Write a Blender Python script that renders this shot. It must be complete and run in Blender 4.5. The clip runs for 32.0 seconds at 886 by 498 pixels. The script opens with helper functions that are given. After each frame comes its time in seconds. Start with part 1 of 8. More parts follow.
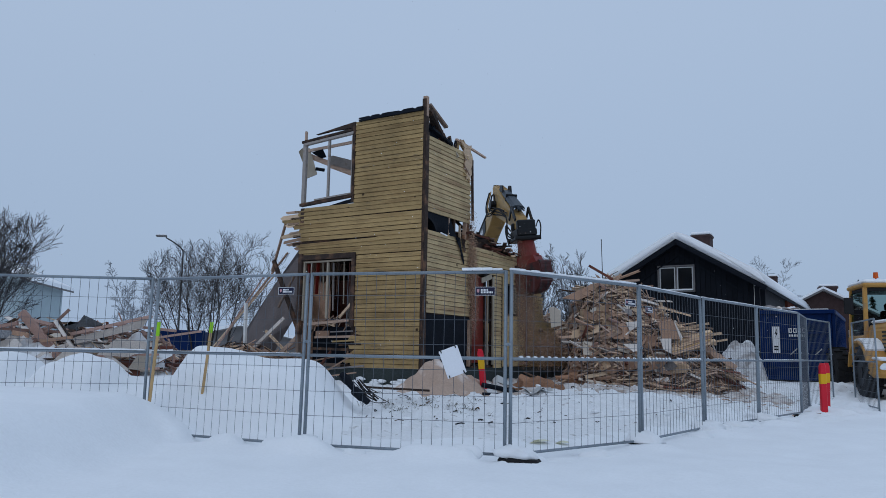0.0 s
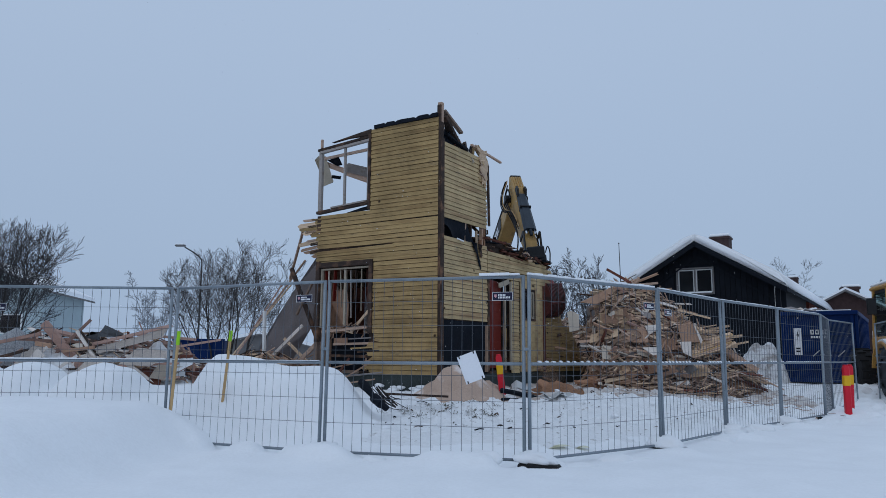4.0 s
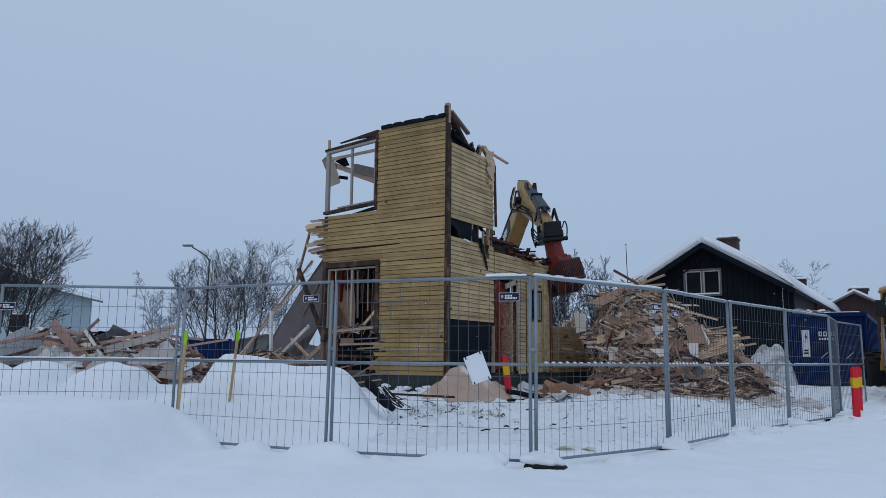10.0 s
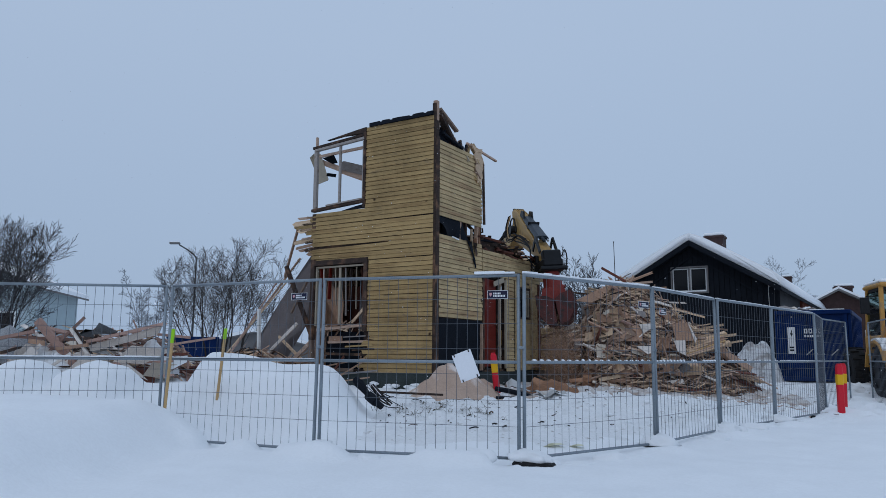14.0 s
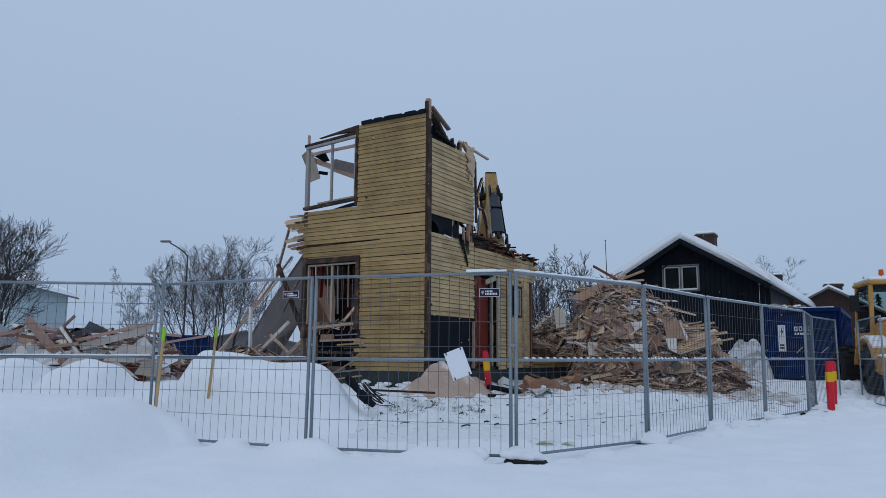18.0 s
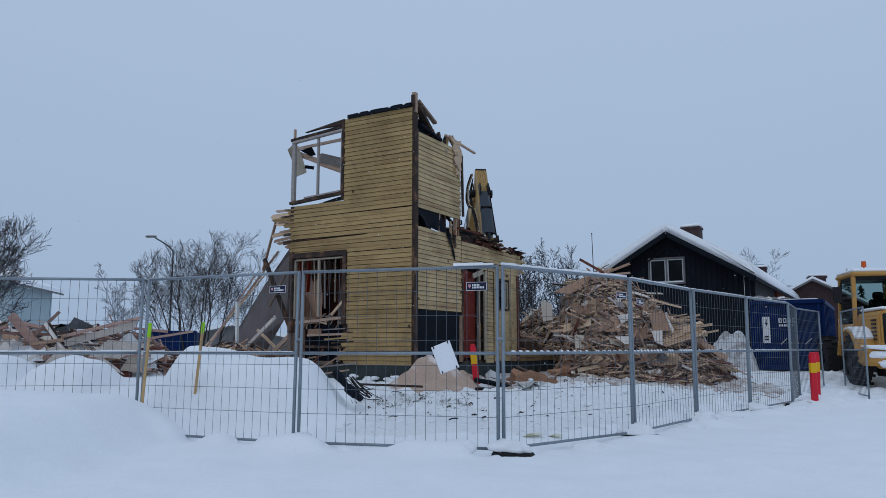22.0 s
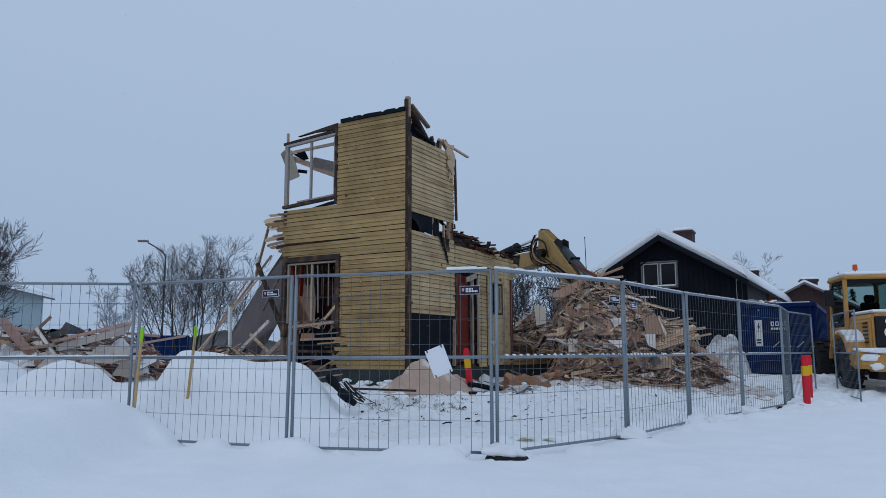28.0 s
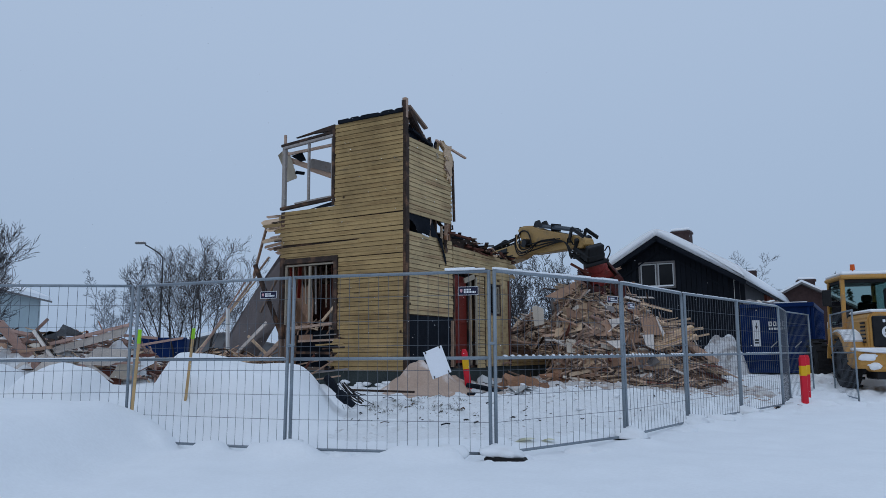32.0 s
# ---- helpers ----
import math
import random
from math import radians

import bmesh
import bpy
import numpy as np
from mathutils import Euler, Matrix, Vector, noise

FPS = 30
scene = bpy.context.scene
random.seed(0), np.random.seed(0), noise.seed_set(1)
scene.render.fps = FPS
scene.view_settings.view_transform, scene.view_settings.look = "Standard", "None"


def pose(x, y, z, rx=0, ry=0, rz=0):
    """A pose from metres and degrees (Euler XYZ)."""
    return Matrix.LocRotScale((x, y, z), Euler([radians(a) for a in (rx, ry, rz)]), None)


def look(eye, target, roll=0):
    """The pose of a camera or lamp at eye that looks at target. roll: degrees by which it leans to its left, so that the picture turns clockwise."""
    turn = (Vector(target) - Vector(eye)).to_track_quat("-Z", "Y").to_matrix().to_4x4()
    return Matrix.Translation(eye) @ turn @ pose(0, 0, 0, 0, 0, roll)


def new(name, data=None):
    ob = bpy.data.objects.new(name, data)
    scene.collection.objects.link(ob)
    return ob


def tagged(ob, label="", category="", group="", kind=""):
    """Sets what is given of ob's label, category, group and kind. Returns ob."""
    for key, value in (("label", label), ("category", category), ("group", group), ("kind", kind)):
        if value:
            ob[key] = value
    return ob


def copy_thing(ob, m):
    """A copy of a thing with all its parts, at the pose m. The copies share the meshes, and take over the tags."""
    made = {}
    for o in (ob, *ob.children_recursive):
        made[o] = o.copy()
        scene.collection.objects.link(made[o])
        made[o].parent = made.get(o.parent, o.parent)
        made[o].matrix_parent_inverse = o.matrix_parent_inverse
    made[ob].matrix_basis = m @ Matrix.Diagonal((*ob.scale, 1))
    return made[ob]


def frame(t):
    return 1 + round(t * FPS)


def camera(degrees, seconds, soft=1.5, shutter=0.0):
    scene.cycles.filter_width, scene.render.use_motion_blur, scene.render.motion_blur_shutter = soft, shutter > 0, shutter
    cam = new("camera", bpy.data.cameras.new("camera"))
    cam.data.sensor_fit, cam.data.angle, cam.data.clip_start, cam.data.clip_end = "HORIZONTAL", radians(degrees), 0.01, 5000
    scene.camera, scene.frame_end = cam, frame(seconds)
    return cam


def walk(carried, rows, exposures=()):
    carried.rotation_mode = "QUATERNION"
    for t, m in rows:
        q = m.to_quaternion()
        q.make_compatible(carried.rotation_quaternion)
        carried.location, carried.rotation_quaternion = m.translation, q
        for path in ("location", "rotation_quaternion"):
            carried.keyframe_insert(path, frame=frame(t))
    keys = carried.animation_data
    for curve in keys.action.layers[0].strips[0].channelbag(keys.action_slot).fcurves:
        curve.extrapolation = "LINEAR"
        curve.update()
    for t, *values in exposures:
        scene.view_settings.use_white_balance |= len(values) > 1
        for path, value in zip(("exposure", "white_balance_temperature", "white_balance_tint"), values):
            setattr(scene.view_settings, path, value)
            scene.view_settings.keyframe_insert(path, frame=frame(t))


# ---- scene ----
# camera: a phone held by a person standing before the fence
cam = camera(61.23, 32.0, soft=0.65)
PATH = [
    (0, 0.005, -0.000, 1.054, 97.808, -0.938, -1.806),
    (0.5, 0.004, -0.003, 1.055, 97.984, -1.190, -1.674),
    (1, 0.004, -0.004, 1.057, 97.985, -1.052, -1.602),
    (1.5, 0.004, -0.004, 1.058, 97.998, -0.789, -1.502),
    (2, 0.005, -0.004, 1.058, 98.050, -0.517, -1.421),
    (2.5, 0.006, -0.005, 1.057, 98.043, -0.317, -1.290),
    (3, 0.008, -0.005, 1.056, 98.093, -0.228, -1.077),
    (3.5, 0.007, -0.006, 1.055, 98.162, -0.185, -0.665),
    (5.5, 0.006, -0.007, 1.054, 98.342, -0.553, -0.099),
    (6, 0.005, -0.007, 1.055, 98.300, -0.592, -0.301),
    (6.5, 0.004, -0.007, 1.055, 98.286, -0.596, -0.503),
    (7, 0.004, -0.005, 1.055, 98.376, -0.602, -0.638),
    (7.5, 0.004, -0.003, 1.054, 98.483, -0.648, -0.634),
    (8, 0.003, -0.001, 1.054, 98.517, -0.726, -0.517),
    (8.5, 0.003, -0.002, 1.055, 98.494, -0.697, -0.275),
    (9, 0.003, -0.004, 1.054, 98.345, -0.546, 0.012),
    (9.5, 0.004, -0.008, 1.053, 98.211, -0.520, 0.098),
    (10, 0.005, -0.011, 1.052, 98.274, -0.515, 0.066),
    (10.5, 0.005, -0.011, 1.054, 98.325, -0.481, 0.013),
    (11, 0.005, -0.009, 1.055, 98.311, -0.536, -0.052),
    (11.5, 0.006, -0.008, 1.056, 98.251, -0.500, -0.206),
    (12, 0.006, -0.008, 1.056, 98.196, -0.350, -0.441),
    (12.5, 0.006, -0.008, 1.055, 98.174, -0.324, -0.680),
    (13, 0.005, -0.007, 1.055, 98.136, -0.328, -0.783),
    (13.5, 0.004, -0.006, 1.055, 98.085, -0.378, -0.825),
    (14, 0.002, -0.004, 1.055, 98.100, -0.400, -0.827),
    (14.5, 0.002, -0.003, 1.054, 98.020, -0.363, -0.775),
    (16.5, 0.002, -0.003, 1.052, 98.182, -0.520, -0.949),
    (17, 0.002, -0.004, 1.051, 98.128, -0.447, -1.045),
    (17.5, 0.003, -0.003, 1.050, 98.022, -0.325, -1.215),
    (18, 0.004, -0.002, 1.050, 97.979, -0.316, -1.423),
    (18.5, 0.004, -0.001, 1.049, 98.034, -0.269, -1.593),
    (19, 0.005, -0.002, 1.049, 98.018, -0.188, -1.868),
    (19.5, 0.006, -0.005, 1.049, 97.772, -0.236, -2.250),
    (20, 0.007, -0.007, 1.048, 97.242, -0.181, -2.622),
    (20.5, 0.008, -0.008, 1.048, 96.853, -0.064, -2.938),
    (21, 0.007, -0.008, 1.048, 97.004, 0.100, -2.872),
    (21.5, 0.007, -0.010, 1.048, 97.311, 0.154, -2.604),
    (22, 0.007, -0.011, 1.049, 97.514, 0.073, -2.363),
    (22.5, 0.006, -0.011, 1.048, 97.501, -0.051, -2.266),
    (23, 0.006, -0.011, 1.048, 97.573, -0.203, -2.296),
    (23.5, 0.004, -0.009, 1.047, 97.723, -0.277, -2.347),
    (24, 0.002, -0.008, 1.048, 97.832, -0.252, -2.421),
    (24.5, -0.000, -0.007, 1.048, 97.843, -0.228, -2.504),
    (25, -0.001, -0.007, 1.048, 97.781, -0.136, -2.576),
    (25.5, 0.001, -0.008, 1.048, 97.777, -0.116, -2.680),
    (27.5, 0.004, -0.010, 1.047, 97.874, 0.233, -2.808),
    (28, 0.005, -0.010, 1.046, 97.828, 0.224, -2.866),
    (28.5, 0.003, -0.009, 1.047, 97.825, 0.248, -2.980),
    (29, 0.002, -0.007, 1.047, 97.907, 0.272, -3.024),
    (29.5, 0.002, -0.007, 1.047, 98.008, 0.210, -3.076),
    (30, 0.003, -0.008, 1.047, 98.019, 0.265, -3.136),
    (30.5, 0.004, -0.009, 1.046, 97.964, 0.314, -3.159),
    (31, 0.004, -0.009, 1.046, 97.863, 0.404, -3.172),
    (31.5, 0.003, -0.006, 1.045, 97.815, 0.400, -3.154),
    (32, 0.001, -0.001, 1.043, 97.922, 0.416, -3.019),
]
walk(cam, [(t, pose(x, y, z, rx, ry, rz)) for t, x, y, z, rx, ry, rz in PATH])

# ---- light: a flat overcast winter sky ----
world = bpy.data.worlds.new("overcast")
scene.world = world
world.use_nodes = True
wn, wl = world.node_tree.nodes, world.node_tree.links
wn.clear()
w_out = wn.new("ShaderNodeOutputWorld")
w_bg = wn.new("ShaderNodeBackground")
w_sky = wn.new("ShaderNodeTexSky")
w_sky.sky_type = "NISHITA"
w_sky.sun_disc = False
w_sky.sun_elevation = radians(14)
w_sky.sun_rotation = radians(200)
w_sky.dust_density = 3.0
w_co = wn.new("ShaderNodeTexCoord")
w_sep = wn.new("ShaderNodeSeparateXYZ")
w_ramp = wn.new("ShaderNodeValToRGB")
w_noise = wn.new("ShaderNodeTexNoise")
w_noise.inputs["Scale"].default_value = 1.6
w_noise.inputs["Detail"].default_value = 3.0
w_add = wn.new("ShaderNodeMath")
w_add.operation = "MULTIPLY_ADD"
w_add.inputs[1].default_value = 0.10
e = w_ramp.color_ramp.elements
e[0].position, e[0].color = 0.05, (0.338, 0.450, 0.629, 1)
e[1].position, e[1].color = 1.0, (0.462, 0.582, 0.775, 1)
m_el = w_ramp.color_ramp.elements.new(0.45)
m_el.color = (0.407, 0.520, 0.700, 1)
w_mix = wn.new("ShaderNodeMix")
w_mix.data_type = "RGBA"
w_mix.inputs[0].default_value = 0.93
wl.new(w_co.outputs["Generated"], w_sep.inputs[0])
wl.new(w_co.outputs["Generated"], w_noise.inputs["Vector"])
wl.new(w_noise.outputs["Fac"], w_add.inputs[0])
wl.new(w_sep.outputs["Z"], w_add.inputs[2])
wl.new(w_add.outputs[0], w_ramp.inputs[0])
w_dim = wn.new("ShaderNodeMix")
w_dim.data_type = "RGBA"
w_dim.blend_type = "MULTIPLY"
w_dim.inputs[0].default_value = 1.0
w_dim.inputs[7].default_value = (0.10, 0.10, 0.10, 1)
wl.new(w_sky.outputs[0], w_dim.inputs[6])
wl.new(w_dim.outputs[2], w_mix.inputs[6])
wl.new(w_ramp.outputs[0], w_mix.inputs[7])
wl.new(w_mix.outputs[2], w_bg.inputs["Color"])
wl.new(w_bg.outputs[0], w_out.inputs[0])
w_bg.inputs["Strength"].default_value = 1.0

sun_data = bpy.data.lights.new("sun", "SUN")
sun_data.energy, sun_data.angle, sun_data.color = 0.25, radians(40), (0.95, 0.97, 1.0)
sun = new("sun", sun_data)
sun.matrix_world = look((0, 0, 40), (0 + 8, 0 + 16, 0), 0)
scene.view_settings.exposure = 0.0

# ---- materials ----
MATS = {}


def mat(name, color, rough=0.8, metal=0.0, vary=0.15, scale=8.0, bump=0.2, fine=60.0, per=0.0, stretch=(1, 1, 1), second=None, second_at=(0.55, 0.7), spec=0.3, hue=0.0):
    """A surface with a coarse and a fine variation, and an optional second colour in patches. per: variation piece by piece."""
    if name in MATS:
        return MATS[name]
    m = bpy.data.materials.new(name)
    m.use_nodes = True
    n, l = m.node_tree.nodes, m.node_tree.links
    b = n["Principled BSDF"]
    b.inputs["Roughness"].default_value = rough
    b.inputs["Metallic"].default_value = metal
    b.inputs["Specular IOR Level"].default_value = spec
    co = n.new("ShaderNodeTexCoord")
    mp = n.new("ShaderNodeMapping")
    mp.inputs["Scale"].default_value = stretch
    l.new(co.outputs["Object"], mp.inputs[0])
    info = n.new("ShaderNodeObjectInfo")
    off = n.new("ShaderNodeVectorMath")
    off.operation = "MULTIPLY_ADD"
    off.inputs[1].default_value = (1, 1, 1)
    sc = n.new("ShaderNodeMath")
    sc.operation = "MULTIPLY"
    sc.inputs[1].default_value = 37.0
    l.new(info.outputs["Random"], sc.inputs[0])
    l.new(mp.outputs[0], off.inputs[0])
    l.new(sc.outputs[0], off.inputs[2])
    big = n.new("ShaderNodeTexNoise")
    big.inputs["Scale"].default_value = scale
    big.inputs["Detail"].default_value = 5
    small = n.new("ShaderNodeTexNoise")
    small.inputs["Scale"].default_value = fine
    small.inputs["Detail"].default_value = 4
    l.new(off.outputs[0], big.inputs["Vector"])
    l.new(off.outputs[0], small.inputs["Vector"])
    add = n.new("ShaderNodeMath")
    add.operation = "ADD"
    l.new(big.outputs["Fac"], add.inputs[0])
    l.new(small.outputs["Fac"], add.inputs[1])
    rng = n.new("ShaderNodeMapRange")
    rng.inputs["From Min"].default_value, rng.inputs["From Max"].default_value = 0.7, 1.3
    rng.inputs["To Min"].default_value, rng.inputs["To Max"].default_value = 1 - vary, 1 + vary
    l.new(add.outputs[0], rng.inputs["Value"])
    base = n.new("ShaderNodeMix")
    base.data_type = "RGBA"
    base.inputs[6].default_value = (*color, 1)
    base.inputs[7].default_value = (*(second or color), 1)
    base.inputs[0].default_value = 0
    if second:
        st = n.new("ShaderNodeMapRange")
        st.inputs["From Min"].default_value, st.inputs["From Max"].default_value = second_at
        l.new(big.outputs["Fac"], st.inputs["Value"])
        l.new(st.outputs[0], base.inputs[0])
    isl = n.new("ShaderNodeNewGeometry")
    pr = n.new("ShaderNodeMath")
    pr.operation = "ADD"
    l.new(info.outputs["Random"], pr.inputs[0])
    l.new(isl.outputs["Random Per Island"], pr.inputs[1])
    fr = n.new("ShaderNodeMath")
    fr.operation = "FRACT"
    l.new(pr.outputs[0], fr.inputs[0])
    pm = n.new("ShaderNodeMapRange")
    pm.inputs["To Min"].default_value, pm.inputs["To Max"].default_value = 1 - per, 1 + per
    l.new(fr.outputs[0], pm.inputs["Value"])
    mul = n.new("ShaderNodeMath")
    mul.operation = "MULTIPLY"
    l.new(rng.outputs[0], mul.inputs[0])
    l.new(pm.outputs[0], mul.inputs[1])
    hs = n.new("ShaderNodeHueSaturation")
    l.new(base.outputs[2], hs.inputs["Color"])
    l.new(mul.outputs[0], hs.inputs["Value"])
    if hue:
        hm = n.new("ShaderNodeMapRange")
        hm.inputs["To Min"].default_value, hm.inputs["To Max"].default_value = 1 - hue, 1 + hue
        inv = n.new("ShaderNodeMath")
        inv.operation = "PINGPONG"
        inv.inputs[1].default_value = 0.37
        l.new(fr.outputs[0], inv.inputs[0])
        l.new(inv.outputs[0], hm.inputs["Value"])
        l.new(hm.outputs[0], hs.inputs["Saturation"])
    l.new(hs.outputs[0], b.inputs["Base Color"])
    if bump:
        bp = n.new("ShaderNodeBump")
        bp.inputs["Strength"].default_value = bump
        bp.inputs["Distance"].default_value = 0.02
        l.new(add.outputs[0], bp.inputs["Height"])
        l.new(bp.outputs[0], b.inputs["Normal"])
    MATS[name] = m
    return m


SNOW = mat("snow", (0.86, 0.88, 0.90), 0.75, vary=0.03, scale=2.0, bump=0.35, fine=26.0)
SNOW_DIRTY = mat("trampled_snow", (0.80, 0.82, 0.84), 0.85, vary=0.10, scale=3.0, bump=0.6, fine=20.0, second=(0.50, 0.47, 0.45), second_at=(0.48, 0.64))


def clapboard(name, color, dark, worn):
    """Old painted boards: streaks along the grain, knots, flaked spots that show grey wood."""
    m = mat(name, color, 0.75, vary=0.15, scale=1.4, bump=0.3, fine=26, per=0.09, stretch=(0.45, 0.45, 7), second=dark, second_at=(0.50, 0.68), spec=0.2)
    n, l = m.node_tree.nodes, m.node_tree.links
    b = n["Principled BSDF"]
    old = b.inputs["Base Color"].links[0].from_socket
    co = n.new("ShaderNodeTexCoord")
    info = n.new("ShaderNodeObjectInfo")
    sh = n.new("ShaderNodeMath")
    sh.operation = "MULTIPLY"
    sh.inputs[1].default_value = 53.0
    l.new(info.outputs["Random"], sh.inputs[0])
    cb = n.new("ShaderNodeVectorMath")
    cb.operation = "ADD"
    l.new(co.outputs["Object"], cb.inputs[0])
    l.new(sh.outputs[0], cb.inputs[1])
    knots = n.new("ShaderNodeTexVoronoi")
    knots.voronoi_dimensions = "2D"
    knots.inputs["Scale"].default_value = 1.1
    sp = n.new("ShaderNodeSeparateXYZ")
    flat = n.new("ShaderNodeCombineXYZ")
    l.new(cb.outputs[0], sp.inputs[0])
    l.new(sp.outputs["X"], flat.inputs["X"])
    l.new(sp.outputs["Z"], flat.inputs["Y"])
    l.new(flat.outputs[0], knots.inputs["Vector"])
    kr = n.new("ShaderNodeMapRange")
    kr.inputs["From Min"].default_value, kr.inputs["From Max"].default_value = 0.05, 0.02
    l.new(knots.outputs["Distance"], kr.inputs["Value"])
    rare = n.new("ShaderNodeMath")
    rare.operation = "GREATER_THAN"
    rare.inputs[1].default_value = 0.80
    shade = n.new("ShaderNodeSeparateColor")
    l.new(knots.outputs["Color"], shade.inputs[0])
    l.new(shade.outputs[0], rare.inputs[0])
    few = n.new("ShaderNodeMath")
    few.operation = "MULTIPLY"
    l.new(kr.outputs[0], few.inputs[0])
    l.new(rare.outputs[0], few.inputs[1])
    flake = n.new("ShaderNodeTexNoise")
    flake.inputs["Scale"].default_value = 3.2
    flake.inputs["Detail"].default_value = 9
    flake.inputs["Roughness"].default_value = 0.72
    st = n.new("ShaderNodeMapping")
    st.inputs["Scale"].default_value = (0.7, 0.7, 4)
    l.new(cb.outputs[0], st.inputs[0])
    l.new(st.outputs[0], flake.inputs["Vector"])
    fr = n.new("ShaderNodeMapRange")
    fr.inputs["From Min"].default_value, fr.inputs["From Max"].default_value = 0.57, 0.68
    fr.inputs["To Max"].default_value = 0.75
    l.new(flake.outputs["Fac"], fr.inputs["Value"])
    m1 = n.new("ShaderNodeMix")
    m1.data_type = "RGBA"
    m1.inputs[7].default_value = (*worn, 1)
    l.new(fr.outputs[0], m1.inputs[0])
    l.new(old, m1.inputs[6])
    m2 = n.new("ShaderNodeMix")
    m2.data_type = "RGBA"
    m2.inputs[7].default_value = (0.06, 0.035, 0.018, 1)
    l.new(few.outputs[0], m2.inputs[0])
    l.new(m1.outputs[2], m2.inputs[6])
    # rain streaks and grime that run over many boards
    geo = n.new("ShaderNodeNewGeometry")
    run = n.new("ShaderNodeMapping")
    run.inputs["Scale"].default_value = (1.0, 1.0, 0.55)
    l.new(geo.outputs["Position"], run.inputs[0])
    grime = n.new("ShaderNodeTexNoise")
    grime.inputs["Scale"].default_value = 1.3
    grime.inputs["Detail"].default_value = 8
    grime.inputs["Roughness"].default_value = 0.65
    l.new(run.outputs[0], grime.inputs["Vector"])
    gm = n.new("ShaderNodeMapRange")
    gm.inputs["From Min"].default_value, gm.inputs["From Max"].default_value = 0.42, 0.66
    gm.inputs["To Min"].default_value, gm.inputs["To Max"].default_value = 1.07, 0.74
    l.new(grime.outputs["Fac"], gm.inputs["Value"])
    hv = n.new("ShaderNodeHueSaturation")
    l.new(m2.outputs[2], hv.inputs["Color"])
    l.new(gm.outputs[0], hv.inputs["Value"])
    l.new(hv.outputs[0], b.inputs["Base Color"])
    return m


GREY_SNOW = mat("gritty_snow", (0.66, 0.67, 0.685), 0.9, vary=0.2, scale=4.0, bump=0.9, fine=24.0, second=(0.30, 0.28, 0.27), second_at=(0.46, 0.62))
RUBBLE = mat("crushed_stone", (0.34, 0.35, 0.365), 0.95, vary=0.4, scale=40.0, bump=1.0, fine=70.0)
TRAMPLED = mat("walked_on_snow", (0.80, 0.815, 0.83), 0.85, vary=0.07, scale=9.0, bump=0.8, fine=34.0, second=(0.36, 0.34, 0.33), second_at=(0.61, 0.74))
DUSTED = mat("sawdust_on_snow", (0.64, 0.615, 0.60), 0.9, vary=0.14, scale=3.0, bump=0.9, fine=30.0, second=(0.37, 0.30, 0.255), second_at=(0.44, 0.64))
# One yellow paint: the door side's stronger light is put into the second colour.
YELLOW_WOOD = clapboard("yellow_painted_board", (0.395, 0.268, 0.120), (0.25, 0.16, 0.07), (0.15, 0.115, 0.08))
LIT_SIDE_WOOD = clapboard("lit_side_painted_board", (0.53, 0.395, 0.215), (0.34, 0.22, 0.12), (0.20, 0.16, 0.115))
RAW_WOOD = mat("raw_broken_wood", (0.37, 0.225, 0.145), 0.85, vary=0.22, scale=3, bump=0.3, fine=40, per=0.55, stretch=(1, 1, 4), hue=0.3)
LIGHT_WOOD = mat("fresh_split_wood", (0.58, 0.42, 0.285), 0.85, vary=0.18, scale=3, bump=0.3, fine=40, per=0.25, stretch=(1, 1, 4))
RED_STAIN = mat("red_brown_stained_wood", (0.12, 0.043, 0.03), 0.85, vary=0.3, scale=4, bump=0.3, fine=40, per=0.4)
GUARD = mat("dark_grey_cylinder_guard", (0.030, 0.040, 0.052), 0.42, 0.2, vary=0.25, scale=4, bump=0.08, fine=40)
DARK_WOOD = mat("weathered_dark_timber", (0.045, 0.03, 0.024), 0.9, vary=0.35, scale=4, bump=0.4, fine=40, per=0.25, second=(0.14, 0.075, 0.045), second_at=(0.5, 0.7))
# Tar paper and felt; also the black sheets standing for shade in holes.
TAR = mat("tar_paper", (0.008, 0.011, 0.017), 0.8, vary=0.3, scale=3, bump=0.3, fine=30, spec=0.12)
GALV = mat("galvanised_steel", (0.24, 0.28, 0.315), 0.5, 0.55, vary=0.15, scale=5, bump=0.05, fine=60, per=0.08)
GREY_BOARD = mat("grey_fibre_board", (0.25, 0.225, 0.215), 0.9, vary=0.12, scale=1.5, bump=0.15, fine=40)
WALL_BACK = mat("grey_brown_wallboard", (0.165, 0.145, 0.145), 0.9, vary=0.22, scale=1.5, bump=0.15, fine=40, second=(0.10, 0.085, 0.08), second_at=(0.52, 0.7))
CREAM = mat("cream_paint", (0.36, 0.31, 0.24), 0.6, vary=0.12, scale=5, bump=0.1, fine=50)
WEATHERED = mat("weathered_paint", (0.31, 0.28, 0.26), 0.7, vary=0.2, scale=6, bump=0.2, fine=50, second=(0.20, 0.16, 0.13), second_at=(0.56, 0.68))
GREY_WHITE = mat("dull_white_paint", (0.42, 0.43, 0.43), 0.6, vary=0.1, scale=5, bump=0.05, fine=50)
DARK_STEEL = mat("dark_painted_pole", (0.05, 0.055, 0.06), 0.6, vary=0.15, scale=5, bump=0.0)
WHITE = mat("white_paint", (0.72, 0.73, 0.72), 0.55, vary=0.06, scale=5, bump=0.05, fine=50)
RED_DOOR = mat("dark_red_paint", (0.15, 0.014, 0.008), 0.5, vary=0.2, scale=3, bump=0.1, fine=40, stretch=(3, 3, .5))
